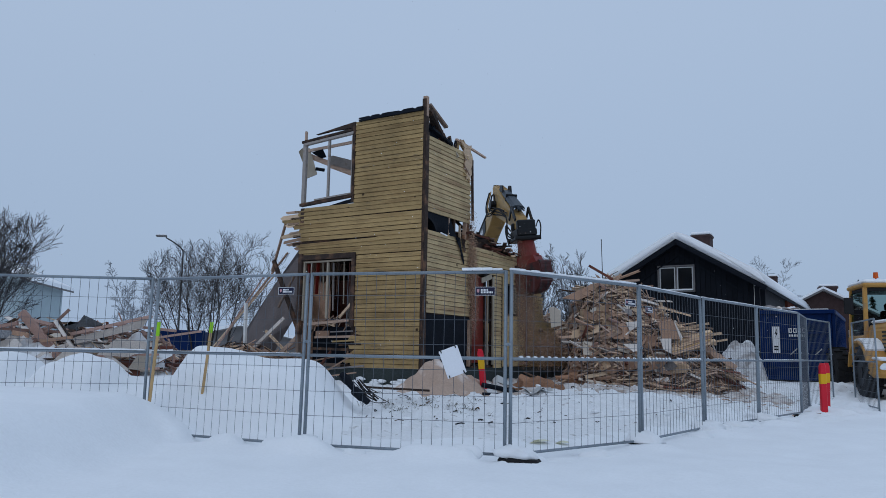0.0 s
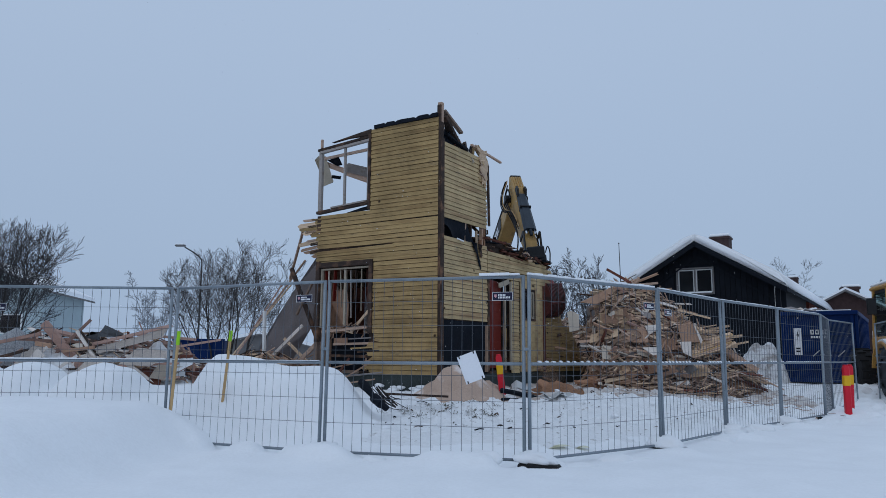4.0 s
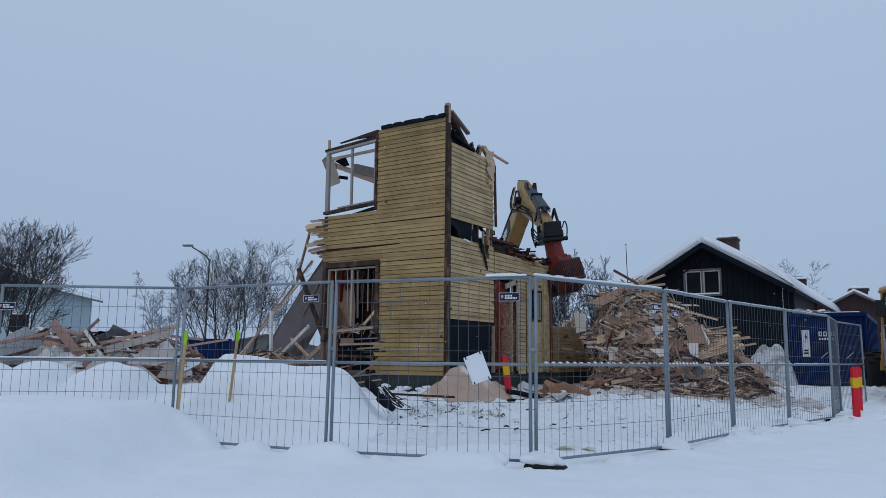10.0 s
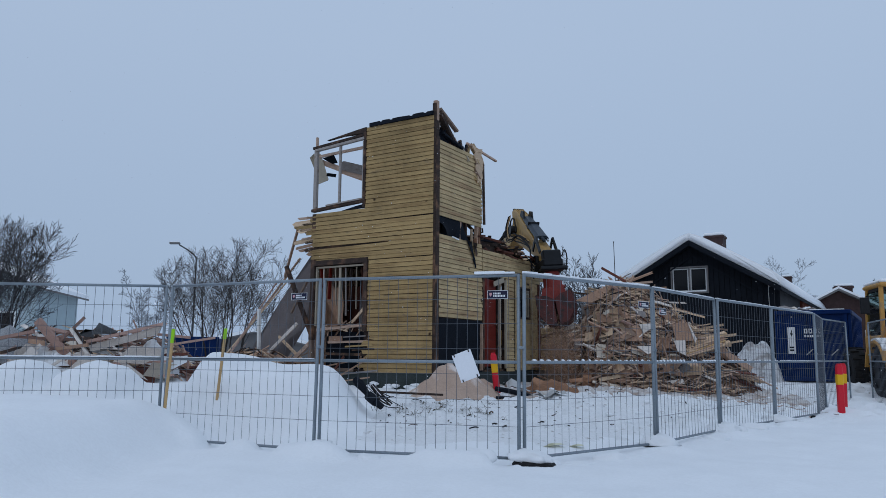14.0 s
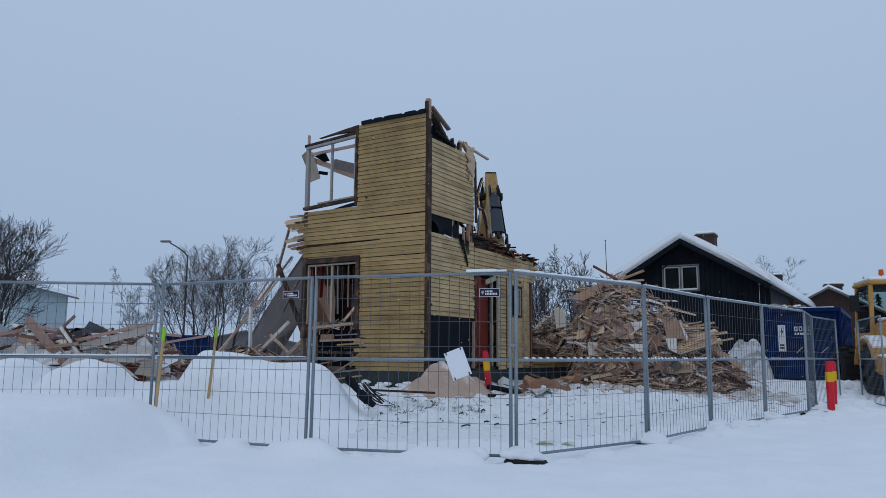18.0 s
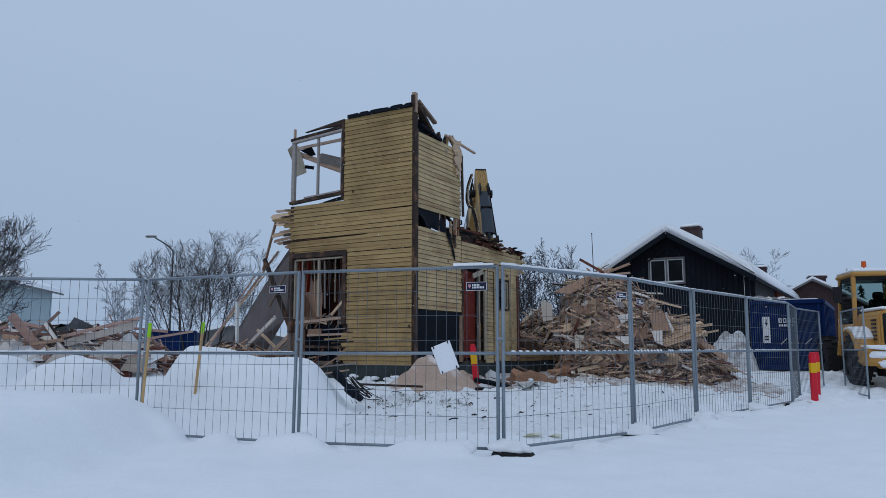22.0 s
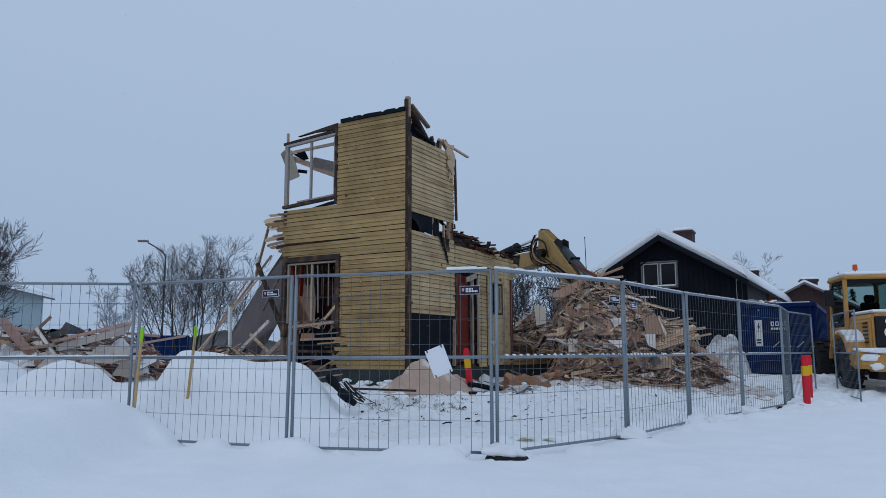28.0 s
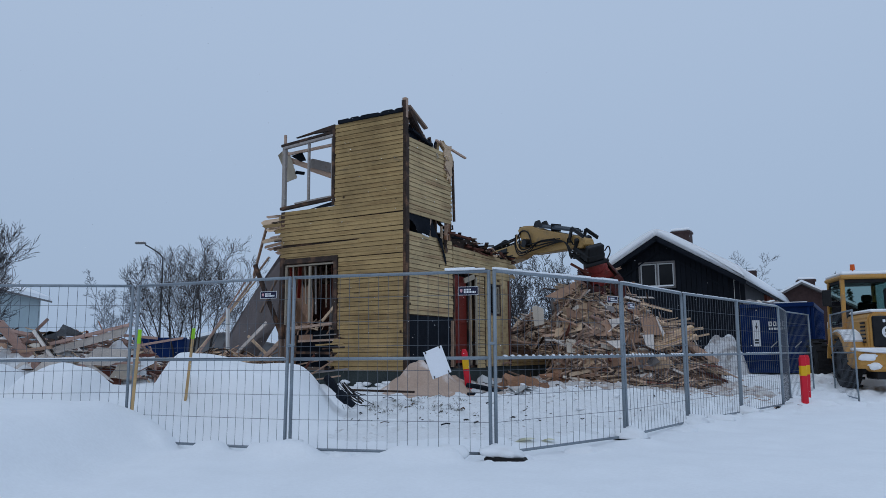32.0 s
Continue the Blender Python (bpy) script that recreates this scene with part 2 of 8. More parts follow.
BLACK_HOUSE = mat("black_stained_cladding", (0.0095, 0.012, 0.017), 0.8, vary=0.25, scale=2, bump=0.2, fine=30, per=0.15, spec=0.10)
BLUE = mat("blue_container_paint", (0.001, 0.018, 0.092), 0.6, spec=0.12, vary=0.18, scale=1.5, bump=0.1, fine=40, second=(0.002, 0.014, 0.052), second_at=(0.5, 0.7))
FOUNDATION = mat("dark_foundation", (0.035, 0.045, 0.045), 0.9, vary=0.3, scale=2, bump=0.3, fine=40)
MACHINE_YELLOW = mat("machine_yellow", (0.41, 0.25, 0.085), 0.5, vary=0.18, scale=3, bump=0.08, fine=40, second=(0.20, 0.13, 0.06), second_at=(0.55, 0.75))
LOADER_YELLOW = mat("loader_yellow", (0.50, 0.26, 0.065), 0.5, vary=0.16, scale=3, bump=0.08, fine=40, second=(0.30, 0.19, 0.09), second_at=(0.54, 0.72))
BLACK_STEEL = mat("black_steel", (0.012, 0.013, 0.015), 0.5, 0.3, vary=0.3, scale=5, bump=0.1, fine=50)
CHROME = mat("chromed_rod", (0.6, 0.62, 0.65), 0.2, 1.0, vary=0.05, scale=5, bump=0.0)
RED_STEEL = mat("red_grapple_paint", (0.23, 0.034, 0.028), 0.6, vary=0.25, scale=4, bump=0.15, fine=40, second=(0.10, 0.035, 0.03), second_at=(0.55, 0.75))
JAW_STEEL = mat("worn_jaw_steel", (0.10, 0.026, 0.024), 0.6, vary=0.35, scale=4, bump=0.15, fine=40, second=(0.030, 0.022, 0.022), second_at=(0.46, 0.62))
RUBBER = mat("rubber", (0.012, 0.012, 0.013), 0.85, vary=0.3, scale=4, bump=0.3, fine=40)
GLASS_DARK = mat("dark_window_glass", (0.008, 0.010, 0.013), 0.10, vary=0.05, bump=0, spec=0.18)
RED_PLASTIC = mat("red_plastic", (0.62, 0.012, 0.03), 0.4, vary=0.06, scale=5, bump=0.02)
YELLOW_TAPE = mat("yellow_reflective", (0.75, 0.42, 0.01), 0.35, vary=0.05, scale=5, bump=0.0)
LIME = mat("lime_tape", (0.30, 0.62, 0.02), 0.5, vary=0.05, bump=0)
BARK = mat("dark_bark", (0.035, 0.03, 0.028), 0.9, vary=0.3, scale=6, bump=0.4, fine=50)
TWIG = mat("frosty_twig", (0.05, 0.046, 0.048), 0.9, vary=0.2, scale=6, bump=0.0)
FROST = mat("hoarfrost_on_bark", (0.24, 0.25, 0.27), 0.9, vary=0.25, scale=6, bump=0.0)
STAKE_WOOD = mat("stake_wood", (0.50, 0.33, 0.16), 0.8, vary=0.15, scale=6, bump=0.2, fine=60, stretch=(3, 3, .4))
SIGN_NAVY = mat("navy_sign", (0.006, 0.008, 0.035), 0.4, vary=0.05, bump=0)
SIGN_WHITE = mat("sign_white", (0.75, 0.76, 0.78), 0.5, vary=0.03, bump=0)
RED_BRICK = mat("red_brick", (0.19, 0.055, 0.035), 0.85, vary=0.2, scale=6, bump=0.3, fine=40)
DARK_BRICK = mat("sooty_brick", (0.055, 0.033, 0.032), 0.85, vary=0.25, scale=6, bump=0.3, fine=40)
DARK_RENDER = mat("dark_render", (0.055, 0.056, 0.062), 0.9, vary=0.2, scale=2, bump=0.15, fine=40)
PLASTER = mat("grey_render", (0.16, 0.155, 0.155), 0.9, vary=0.15, scale=2, bump=0.15, fine=40)
BLUE_GREY_WALL = mat("pale_blue_cladding", (0.36, 0.44, 0.47), 0.8, vary=0.08, scale=2, bump=0.1, fine=40)
PINK_WOOD = mat("old_reddish_wood", (0.34, 0.195, 0.15), 0.88, vary=0.22, scale=3, bump=0.3, fine=40, per=0.5, stretch=(1, 1, 4), hue=0.2)
WIRE = mat("galvanised_wire", (0.11, 0.125, 0.145), 0.6, 0.3, vary=0.1, bump=0.0)
ZINC = mat("bent_zinc_sheet", (0.17, 0.18, 0.19), 0.6, metal=0.2, vary=0.2, scale=5, bump=0.2, fine=40)
PALE_PANEL = mat("pale_painted_panel", (0.66, 0.60, 0.55), 0.8, vary=0.15, scale=3, bump=0.15, fine=40, per=0.2)
GYPSUM = mat("gypsum_board", (0.58, 0.51, 0.43), 0.9, vary=0.12, scale=3, bump=0.1, fine=40, per=0.2)
INSULATION = mat("wood_fibre_board", (0.36, 0.225, 0.155), 0.95, vary=0.2, scale=3, bump=0.4, fine=30, per=0.25)
FIBRE = mat("orange_fibre_board", (0.31, 0.165, 0.098), 0.95, vary=0.25, scale=3, bump=0.3, fine=30, per=0.2)
SAWDUST = mat("sawdust", (0.48, 0.35, 0.275), 0.95, vary=0.12, scale=3, bump=0.4, fine=30, second=(0.66, 0.58, 0.54), second_at=(0.50, 0.68))
FOLIAGE = mat("spruce_needles", (0.03, 0.05, 0.035), 0.9, vary=0.3, scale=5, bump=0.2)


# ---- mesh helpers ----
def part(name, bm, material, parent=None, label="", m=None, smooth=False):
    """Links a bmesh (or a ready mesh) as one mesh object under a thing or a part."""
    if isinstance(bm, bmesh.types.BMesh):
        me = bpy.data.meshes.new(name)
        bm.to_mesh(me)
        bm.free()
        for mt in (material if isinstance(material, (list, tuple)) else (material,)):
            me.materials.append(mt)
        if smooth:
            me.polygons.foreach_set("use_smooth", [True] * len(me.polygons))
    else:
        me = bm
    ob = new(name, me)
    if parent is not None:
        ob.parent = parent
    if m is not None:
        ob.matrix_basis = m
    if label:
        ob["label"] = label
    return ob


def thing(name, label, category, m=None, group="", kind=""):
    ob = new(name)
    ob.empty_display_size = 0.3
    if m is not None:
        ob.matrix_basis = m
    return tagged(ob, label, category, group, kind)


def box(bm, cx, cy, cz, sx, sy, sz, m=None, bevel=0.0):
    """Adds a box by its centre and size, turned by m about the origin of the mesh."""
    r = bmesh.ops.create_cube(bm, size=1.0)
    v = r["verts"]
    bmesh.ops.scale(bm, vec=(sx, sy, sz), verts=v)
    if bevel:
        ed = list({ed for a in v for ed in a.link_edges})
        g = bmesh.ops.bevel(bm, geom=ed, offset=bevel, segments=1, affect="EDGES")
        v = list({a for a in g["verts"]} | {a for a in v if a.is_valid})
    t = Matrix.Translation((cx, cy, cz))
    bmesh.ops.transform(bm, matrix=(m @ t) if m is not None else t, verts=v)
    return v


def boxes(*rows, bevel=0.0):
    bm = bmesh.new()
    for r in rows:
        box(bm, *r[:6], m=r[6] if len(r) > 6 else None, bevel=bevel)
    return bm


def along(a, b, up=(0, 0, 1)):
    """A frame at a whose x axis points to b."""
    a, b = Vector(a), Vector(b)
    x = (b - a).normalized()
    u = Vector(up)
    if abs(x.dot(u)) > 0.98:
        u = Vector((0, 1, 0))
    y = u.cross(x).normalized()
    z = x.cross(y)
    return Matrix(((x.x, y.x, z.x, a.x), (x.y, y.y, z.y, a.y), (x.z, y.z, z.z, a.z), (0, 0, 0, 1)))


def beam(bm, a, b, w, h, up=(0, 0, 1)):
    """A squared timber from a to b."""
    d = (Vector(b) - Vector(a)).length
    m = along(a, b, up)
    v = bmesh.ops.create_cube(bm, size=1.0)["verts"]
    bmesh.ops.transform(bm, matrix=m @ Matrix.Translation((d / 2, 0, 0)) @ Matrix.Diagonal((d, w, h, 1)), verts=v)
    return v


def tube(bm, a, b, r, r2=None, seg=8, caps=True):
    d = (Vector(b) - Vector(a)).length
    m = along(a, b)
    v = bmesh.ops.create_cone(bm, cap_ends=caps, segments=seg, radius1=r, radius2=r if r2 is None else r2, depth=d)["verts"]
    bmesh.ops.transform(bm, matrix=m @ Matrix.Translation((d / 2, 0, 0)) @ Matrix.Rotation(radians(90), 4, "Y"), verts=v)
    return v


def prism(bm, outline, y0, y1):
    """A plate with an outline of (x, z), from y0 to y1."""
    a = [bm.verts.new((x, y0, z)) for x, z in outline]
    b = [bm.verts.new((x, y1, z)) for x, z in outline]
    n = len(a)
    bm.faces.new(a)
    bm.faces.new(b[::-1])
    for i in range(n):
        bm.faces.new((a[i], b[i], b[(i + 1) % n], a[(i + 1) % n]))
    return a + b


def hose(bm, pts, r, seg=6):
    """A bent hose: a smooth curve through the points."""
    q = [Vector(p) for p in pts]
    q = [q[0] * 2 - q[1]] + q + [q[-1] * 2 - q[-2]]
    fine = []
    for i in range(1, len(q) - 2):
        for k in range(4):
            t = k / 4
            fine.append(0.5 * (2 * q[i] + (q[i + 1] - q[i - 1]) * t + (2 * q[i - 1] - 5 * q[i] + 4 * q[i + 1] - q[i + 2]) * t * t + (3 * q[i] - q[i - 1] - 3 * q[i + 1] + q[i + 2]) * t ** 3))
    fine.append(q[-2])
    side = (fine[1] - fine[0]).orthogonal().normalized()
    last = None
    for i, c in enumerate(fine):
        d = (fine[min(i + 1, len(fine) - 1)] - fine[max(i - 1, 0)]).normalized()
        side = (side - d * side.dot(d)).normalized()
        up = d.cross(side)
        ring = [bm.verts.new(c + (side * math.cos(2 * math.pi * k / seg) + up * math.sin(2 * math.pi * k / seg)) * r) for k in range(seg)]
        if last:
            for k in range(seg):
                bm.faces.new((last[k], last[(k + 1) % seg], ring[(k + 1) % seg], ring[k]))
        else:
            bm.faces.new(ring[::-1])
        last = ring
    bm.faces.new(last)


def smoothstep(a, b, x):
    t = min(1, max(0, (x - a) / (b - a)))
    return t * t * (3 - 2 * t)


def bell(x, y, cx, cy, rx, ry, p=2.0):
    d = (abs((x - cx) / rx) ** p + abs((y - cy) / ry) ** p)
    return math.exp(-d)


def veil(name, color, cover):
    """Fine dust in the air, thin enough to see through."""
    m = bpy.data.materials.new(name)
    m.use_nodes = True
    n, l = m.node_tree.nodes, m.node_tree.links
    b = n["Principled BSDF"]
    b.inputs["Base Color"].default_value = (*color, 1)
    b.inputs["Roughness"].default_value = 1.0
    b.inputs["Alpha"].default_value = cover
    return m


DUST_AIR = veil("airborne_sawdust", (0.40, 0.25, 0.17), 0.42)

# ---- the ground: one sheet of snow ----
STREET = -32.5   # the house and the black house stand along one street


def ground_z(x, y):
    z = -0.45 * (1 - smoothstep(1.5, 5.0, y))
    z += 0.30 * smoothstep(11.0, 16.0, y) * (1 - smoothstep(3.5, 7.5, x)) + 0.26 * smoothstep(16.5, 22, y) * smoothstep(3.5, 7.5, x)
    z += 0.04 * smoothstep(5.0, 8.0, y)
    # bank thrown up by the plough before the fence
    edge = -3.43 + 0.16 * (y - 9.2)
    bank = smoothstep(edge + 0.55, edge - 0.45, x) * smoothstep(3.0, 7.0, y)
    z += (0.42 + 0.05 * smoothstep(-3, -6, x)) * bank * (1 - 0.5 * smoothstep(9.9, 10.8, y))
    # heaps behind the fence
    d = (abs((x + 2.65) / (1.30 if x < -2.65 else 1.74)) ** 3.5 + abs((y - 11.95) / 1.65) ** 3.5) ** (1 / 3.5)
    z += 0.80 * smoothstep(1.0, 0.55, d) * (0.93 + 0.1 * noise.noise((x * 0.9, y * 0.9, 4)))
    for px, w, h in ((-4.96, 0.31, 0.47), (-5.42, 0.26, 0.42), (-6.25, 0.42, 0.50), (-7.3, 0.6, 0.50), (-8.6, 0.7, 0.45)):
        z += h * bell(x, y, px, 11.75, w, 0.85, 3.2)
    z += 0.10 * bell(x, y, -3.3, 11.7, 0.35, 0.5) + 0.08 * bell(x, y, -2.4, 11.7, 0.4, 0.5) - 0.05 * bell(x, y, -2.85, 11.6, 0.2, 0.4)
    z += 0.12 * smoothstep(-3.9, -4.5, x) * smoothstep(10.6, 11.4, y) * (1 - smoothstep(13.5, 15, y))
    for px, py in ((0.2, 8.35), (3.1, 9.85), (4.75, 11.8), (6.45, 13.6), (-1.4, 8.95), (-0.3, 8.6), (-2.5, 9.3)):
        z += 0.07 * bell(x, y, px, py, 0.38, 0.22)
    z += 0.13 * bell(x, y, 8.75, 16.0, 0.9, 0.8)
    # the street side lies lower than the plot behind the fence
    line = float(np.interp(x, [-3.66, -1.4, 1.02, 3.0, 8.05, 10.85, 14], [10.42, 9.31, 8.59, 10.17, 15.75, 19.55, 20]))
    z -= 0.185 * smoothstep(4.0, 6.5, y) * (1 - smoothstep(0.1, 1.6, y - line)) * smoothstep(-3.9, -3.0, x)
    # drift that buries the bottom rail but for a few stretches
    if x < 1.0:
        bare = max(bell(x, 0, c, 0, w, 1, 6) for c, w in ((-2.75, 0.20), (-2.02, 0.18), (-0.6, 0.46), (0.80, 0.17)))
        z += 0.125 * (1 - bare) * smoothstep(-3.7, -3.1, x) * bell(0, y, 0, line - 0.16, 1, 0.30, 4)
    near = 1 - smoothstep(30, 60, abs(y - 10))
    if near > 0:
        z += near * (0.05 * noise.noise((x * 0.7, y * 0.7, 0)) + 0.025 * noise.noise((x * 2.1, y * 2.1, 5)))
        rough = smoothstep(-1.5, 0.0, x) * smoothstep(9.6, 10.6, y - 0.65 * max(0, x - 1)) * (1 - smoothstep(22, 28, y))
        z += rough * (0.07 * noise.noise((x * 5.2, y * 5.2, 2)) + 0.08 * noise.noise((x * 2.2, y * 2.2, 9)) - 0.11 * smoothstep(0.12, 0.36, noise.noise((x * 3.4, y * 3.4, 21))))
    return z


def spaced(lo, hi, step, far, n):
    mid = list(np.arange(lo, hi + step / 2, step))
    out = [hi + (far - hi) * (i / n) ** 2.2 for i in range(1, n + 1)]
    neg = [lo - (far + lo) * (i / n) ** 2.2 for i in range(n, 0, -1)]
    return neg + mid + out


def build_ground():
    xs, ys = spaced(-11, 13, 0.08, 1500, 24), spaced(2, 23, 0.08, 1500, 24)
    verts = [(x, y, ground_z(x, y)) for y in ys for x in xs]
    w = len(xs)
    faces = [(j * w + i, j * w + i + 1, j * w + w + i + 1, j * w + w + i) for j in range(len(ys) - 1) for i in range(w - 1)]
    me = bpy.data.meshes.new("ground")
    me.from_pydata(verts, [], faces)
    me.materials.append(SNOW)
    me.materials.append(TRAMPLED)
    me.materials.append(DUSTED)
    mix = []
    for j in range(len(ys) - 1):
        for i in range(w - 1):
            x, y = xs[i], ys[j]
            fl = float(np.interp(x, [-1.4, 1.02, 3.0, 8.05, 10.85, 14], [9.31, 8.59, 10.17, 15.75, 19.55, 20]))
            k = 0.35 * noise.noise((x * 0.8, y * 0.8, 3)) + 0.25 * noise.noise((x * 3, y * 3, 7))
            plot = -1.0 + 0.5 * k < x < 12 and fl + 0.8 + k < y < 26
            dusty = 1.4 < x + k < 8.8 and y > 14.5 + 0.28 * x + 2.6 * k + 0.5 * noise.noise((x * 6, y * 6, 1))
            mix.append(2 if plot and dusty else 1 if plot else 0)
    me.polygons.foreach_set("material_index", mix)
    me.polygons.foreach_set("use_smooth", [True] * len(me.polygons))
    return tagged(part("ground", me, SNOW), "fresh white snow over the plot and road", "snow", kind="structure")


build_ground()

# ---- site fence ----
FENCE = [(-8.50, 9.95), (-6.10, 10.22), (-3.66, 10.42), (-1.39, 9.31), (1.02, 8.59), (3.00, 10.17), (4.60, 12.12), (6.30, 13.91), (8.05, 15.75), (9.25, 17.75), (10.85, 19.55)]


def make_panel():
    f = thing("site_fence", "galvanised steel mesh site fence panel standing in the snow", "fence", group="panels of the site fence")
    L = 2.476
    for x in (0.036, L - 0.012):
        bm = bmesh.new()
        tube(bm, (x, 0, -0.20), (x, 0, 2.0), 0.021, seg=10)
        part("post", bm, GALV, f, smooth=True)
    for nm, z, r in (("top_rail", 1.985, 0.019), ("middle_rail", 0.985, 0.019), ("bottom_rail", -0.08, 0.017)):
        bm = bmesh.new()
        tube(bm, (0.03, 0, z), (L, 0, z), r, seg=8)
        part(nm, bm, GALV, f, smooth=True)
    bm = bmesh.new()
    tube(bm, (0, 0, -0.08), (0, 0, 1.985), 0.0029, seg=4)
    up = part("wire", bm, WIRE, f, m=Matrix.Translation((0.03 + (L - 0.03) / 20, -0.012, 0)))
    for i in range(2, 20):
        part("wire", up.data, WIRE, f, m=Matrix.Translation((0.03 + (L - 0.03) * i / 20, -0.012, 0)))
    bm = bmesh.new()
    tube(bm, (0.03, -0.016, 0), (L, -0.016, 0), 0.0026, seg=4)
    level = part("cross_wire", bm, WIRE, f, m=Matrix.Translation((0, 0, 0.265)))
    for z in (0.555, 0.845, 1.135, 1.425, 1.715):
        part("cross_wire", level.data, WIRE, f, m=Matrix.Translation((0, 0, z)))
    bm = bmesh.new()
    box(bm, L + 0.02, 0, 1.15, 0.07, 0.05, 0.035, bevel=0.006)
    tube(bm, (L + 0.02, -0.04, 1.15), (L + 0.02, 0.04, 1.15), 0.009)
    part("clamp", bm, GALV, f)
    return f


def make_foot():
    f = thing("ballast_block", "dark rubber block that weighs down the fence, half buried", "ballast block", group="feet of the site fence")
    bm = bmesh.new()
    box(bm, 0, 0, 0.05, 0.56, 0.23, 0.12, bevel=0.03)
    for x in (-0.15, 0, 0.15):
        box(bm, x, -0.118, 0.05, 0.10, 0.02, 0.09, bevel=0.008)
    part("block", bm, RUBBER, f)
    for x in (-0.22, 0.22):
        bm = bmesh.new()
        tube(bm, (x, -0.118, 0.05), (x, -0.121, 0.05), 0.03)
        part("socket", bm, BLACK_STEEL, f)
    return f


def build_fence():
    rnd = random.Random(4)
    first, foot = make_panel(), make_foot()
    tilt = {3: -1.0, 2: -1.2, 4: 0.4}
    for i, (a, b) in enumerate(zip(FENCE, FENCE[1:])):
        ang = math.degrees(math.atan2(b[1] - a[1], b[0] - a[0]))
        d = math.hypot(b[0] - a[0], b[1] - a[1])
        m = Matrix.LocRotScale((a[0], a[1], 0.0), Euler((radians(tilt.get(i, rnd.uniform(-0.8, 0.8))), 0, radians(ang))), (d / 2.5, 1, 1))
        if i == 0:
            first.matrix_basis = m
        else:
            p = copy_thing(first, Matrix.Identity(4))
            p.matrix_basis = m
    gate = copy_thing(first, Matrix.Identity(4))
    gate.name = "site_gate"
    tagged(gate, "galvanised mesh gate panel swung open by the loader", "gate")
    gate.matrix_basis = Matrix.LocRotScale((10.60, 17.2, 0.0), Euler((0, 0, radians(70))), (1.08, 1, 1))
    for i, (x, y) in enumerate(FENCE[1:]):
        m = pose(x + 0.02, y, -0.24, 0, rnd.uniform(-3, 3), -35 + rnd.uniform(-14, 14))
        if i == 3:
            m = pose(1.13, 8.44, -0.20, 0, 3, -20) @ Matrix.Diagonal((0.82, 1, 1, 1))
        if i == 0:
            foot.matrix_basis = m
        else:
            copy_thing(foot, m)


build_fence()

# ---- the half demolished house ----
HX, HY = 0.0, 16.0
PITCH = 0.1011


def board_mesh(length, height=PITCH, ragged=(0.0, 0.0), rnd=random, mt=None, thick=0.022, lap=0.013):
    """A lapped board: x along, y outward negative, z up; its ends may be broken."""
    v = []
    ra, rb = ragged
    for x, r in ((0, ra), (length, rb)):
        d0, d1 = rnd.uniform(-r, r), rnd.uniform(-r, r)
        mid = rnd.uniform(-r, r) * 1.3
        v += [(x + d0, 0, 0.004), (x + d0, -thick - lap, 0.004), (x + mid, -thick - lap * 0.5, height * 0.5), (x + d1, -thick, height - 0.006), (x + d1, 0, height - 0.006)]
    f = [(0, 1, 2, 3, 4)[::-1], (5, 6, 7, 8, 9)]
    for i in range(5):
        j = (i + 1) % 5
        f.append((i, j, 5 + j, 5 + i))
    me = bpy.data.meshes.new("board")
    me.from_pydata(v, [], f)
    me.materials.append(mt)
    return me


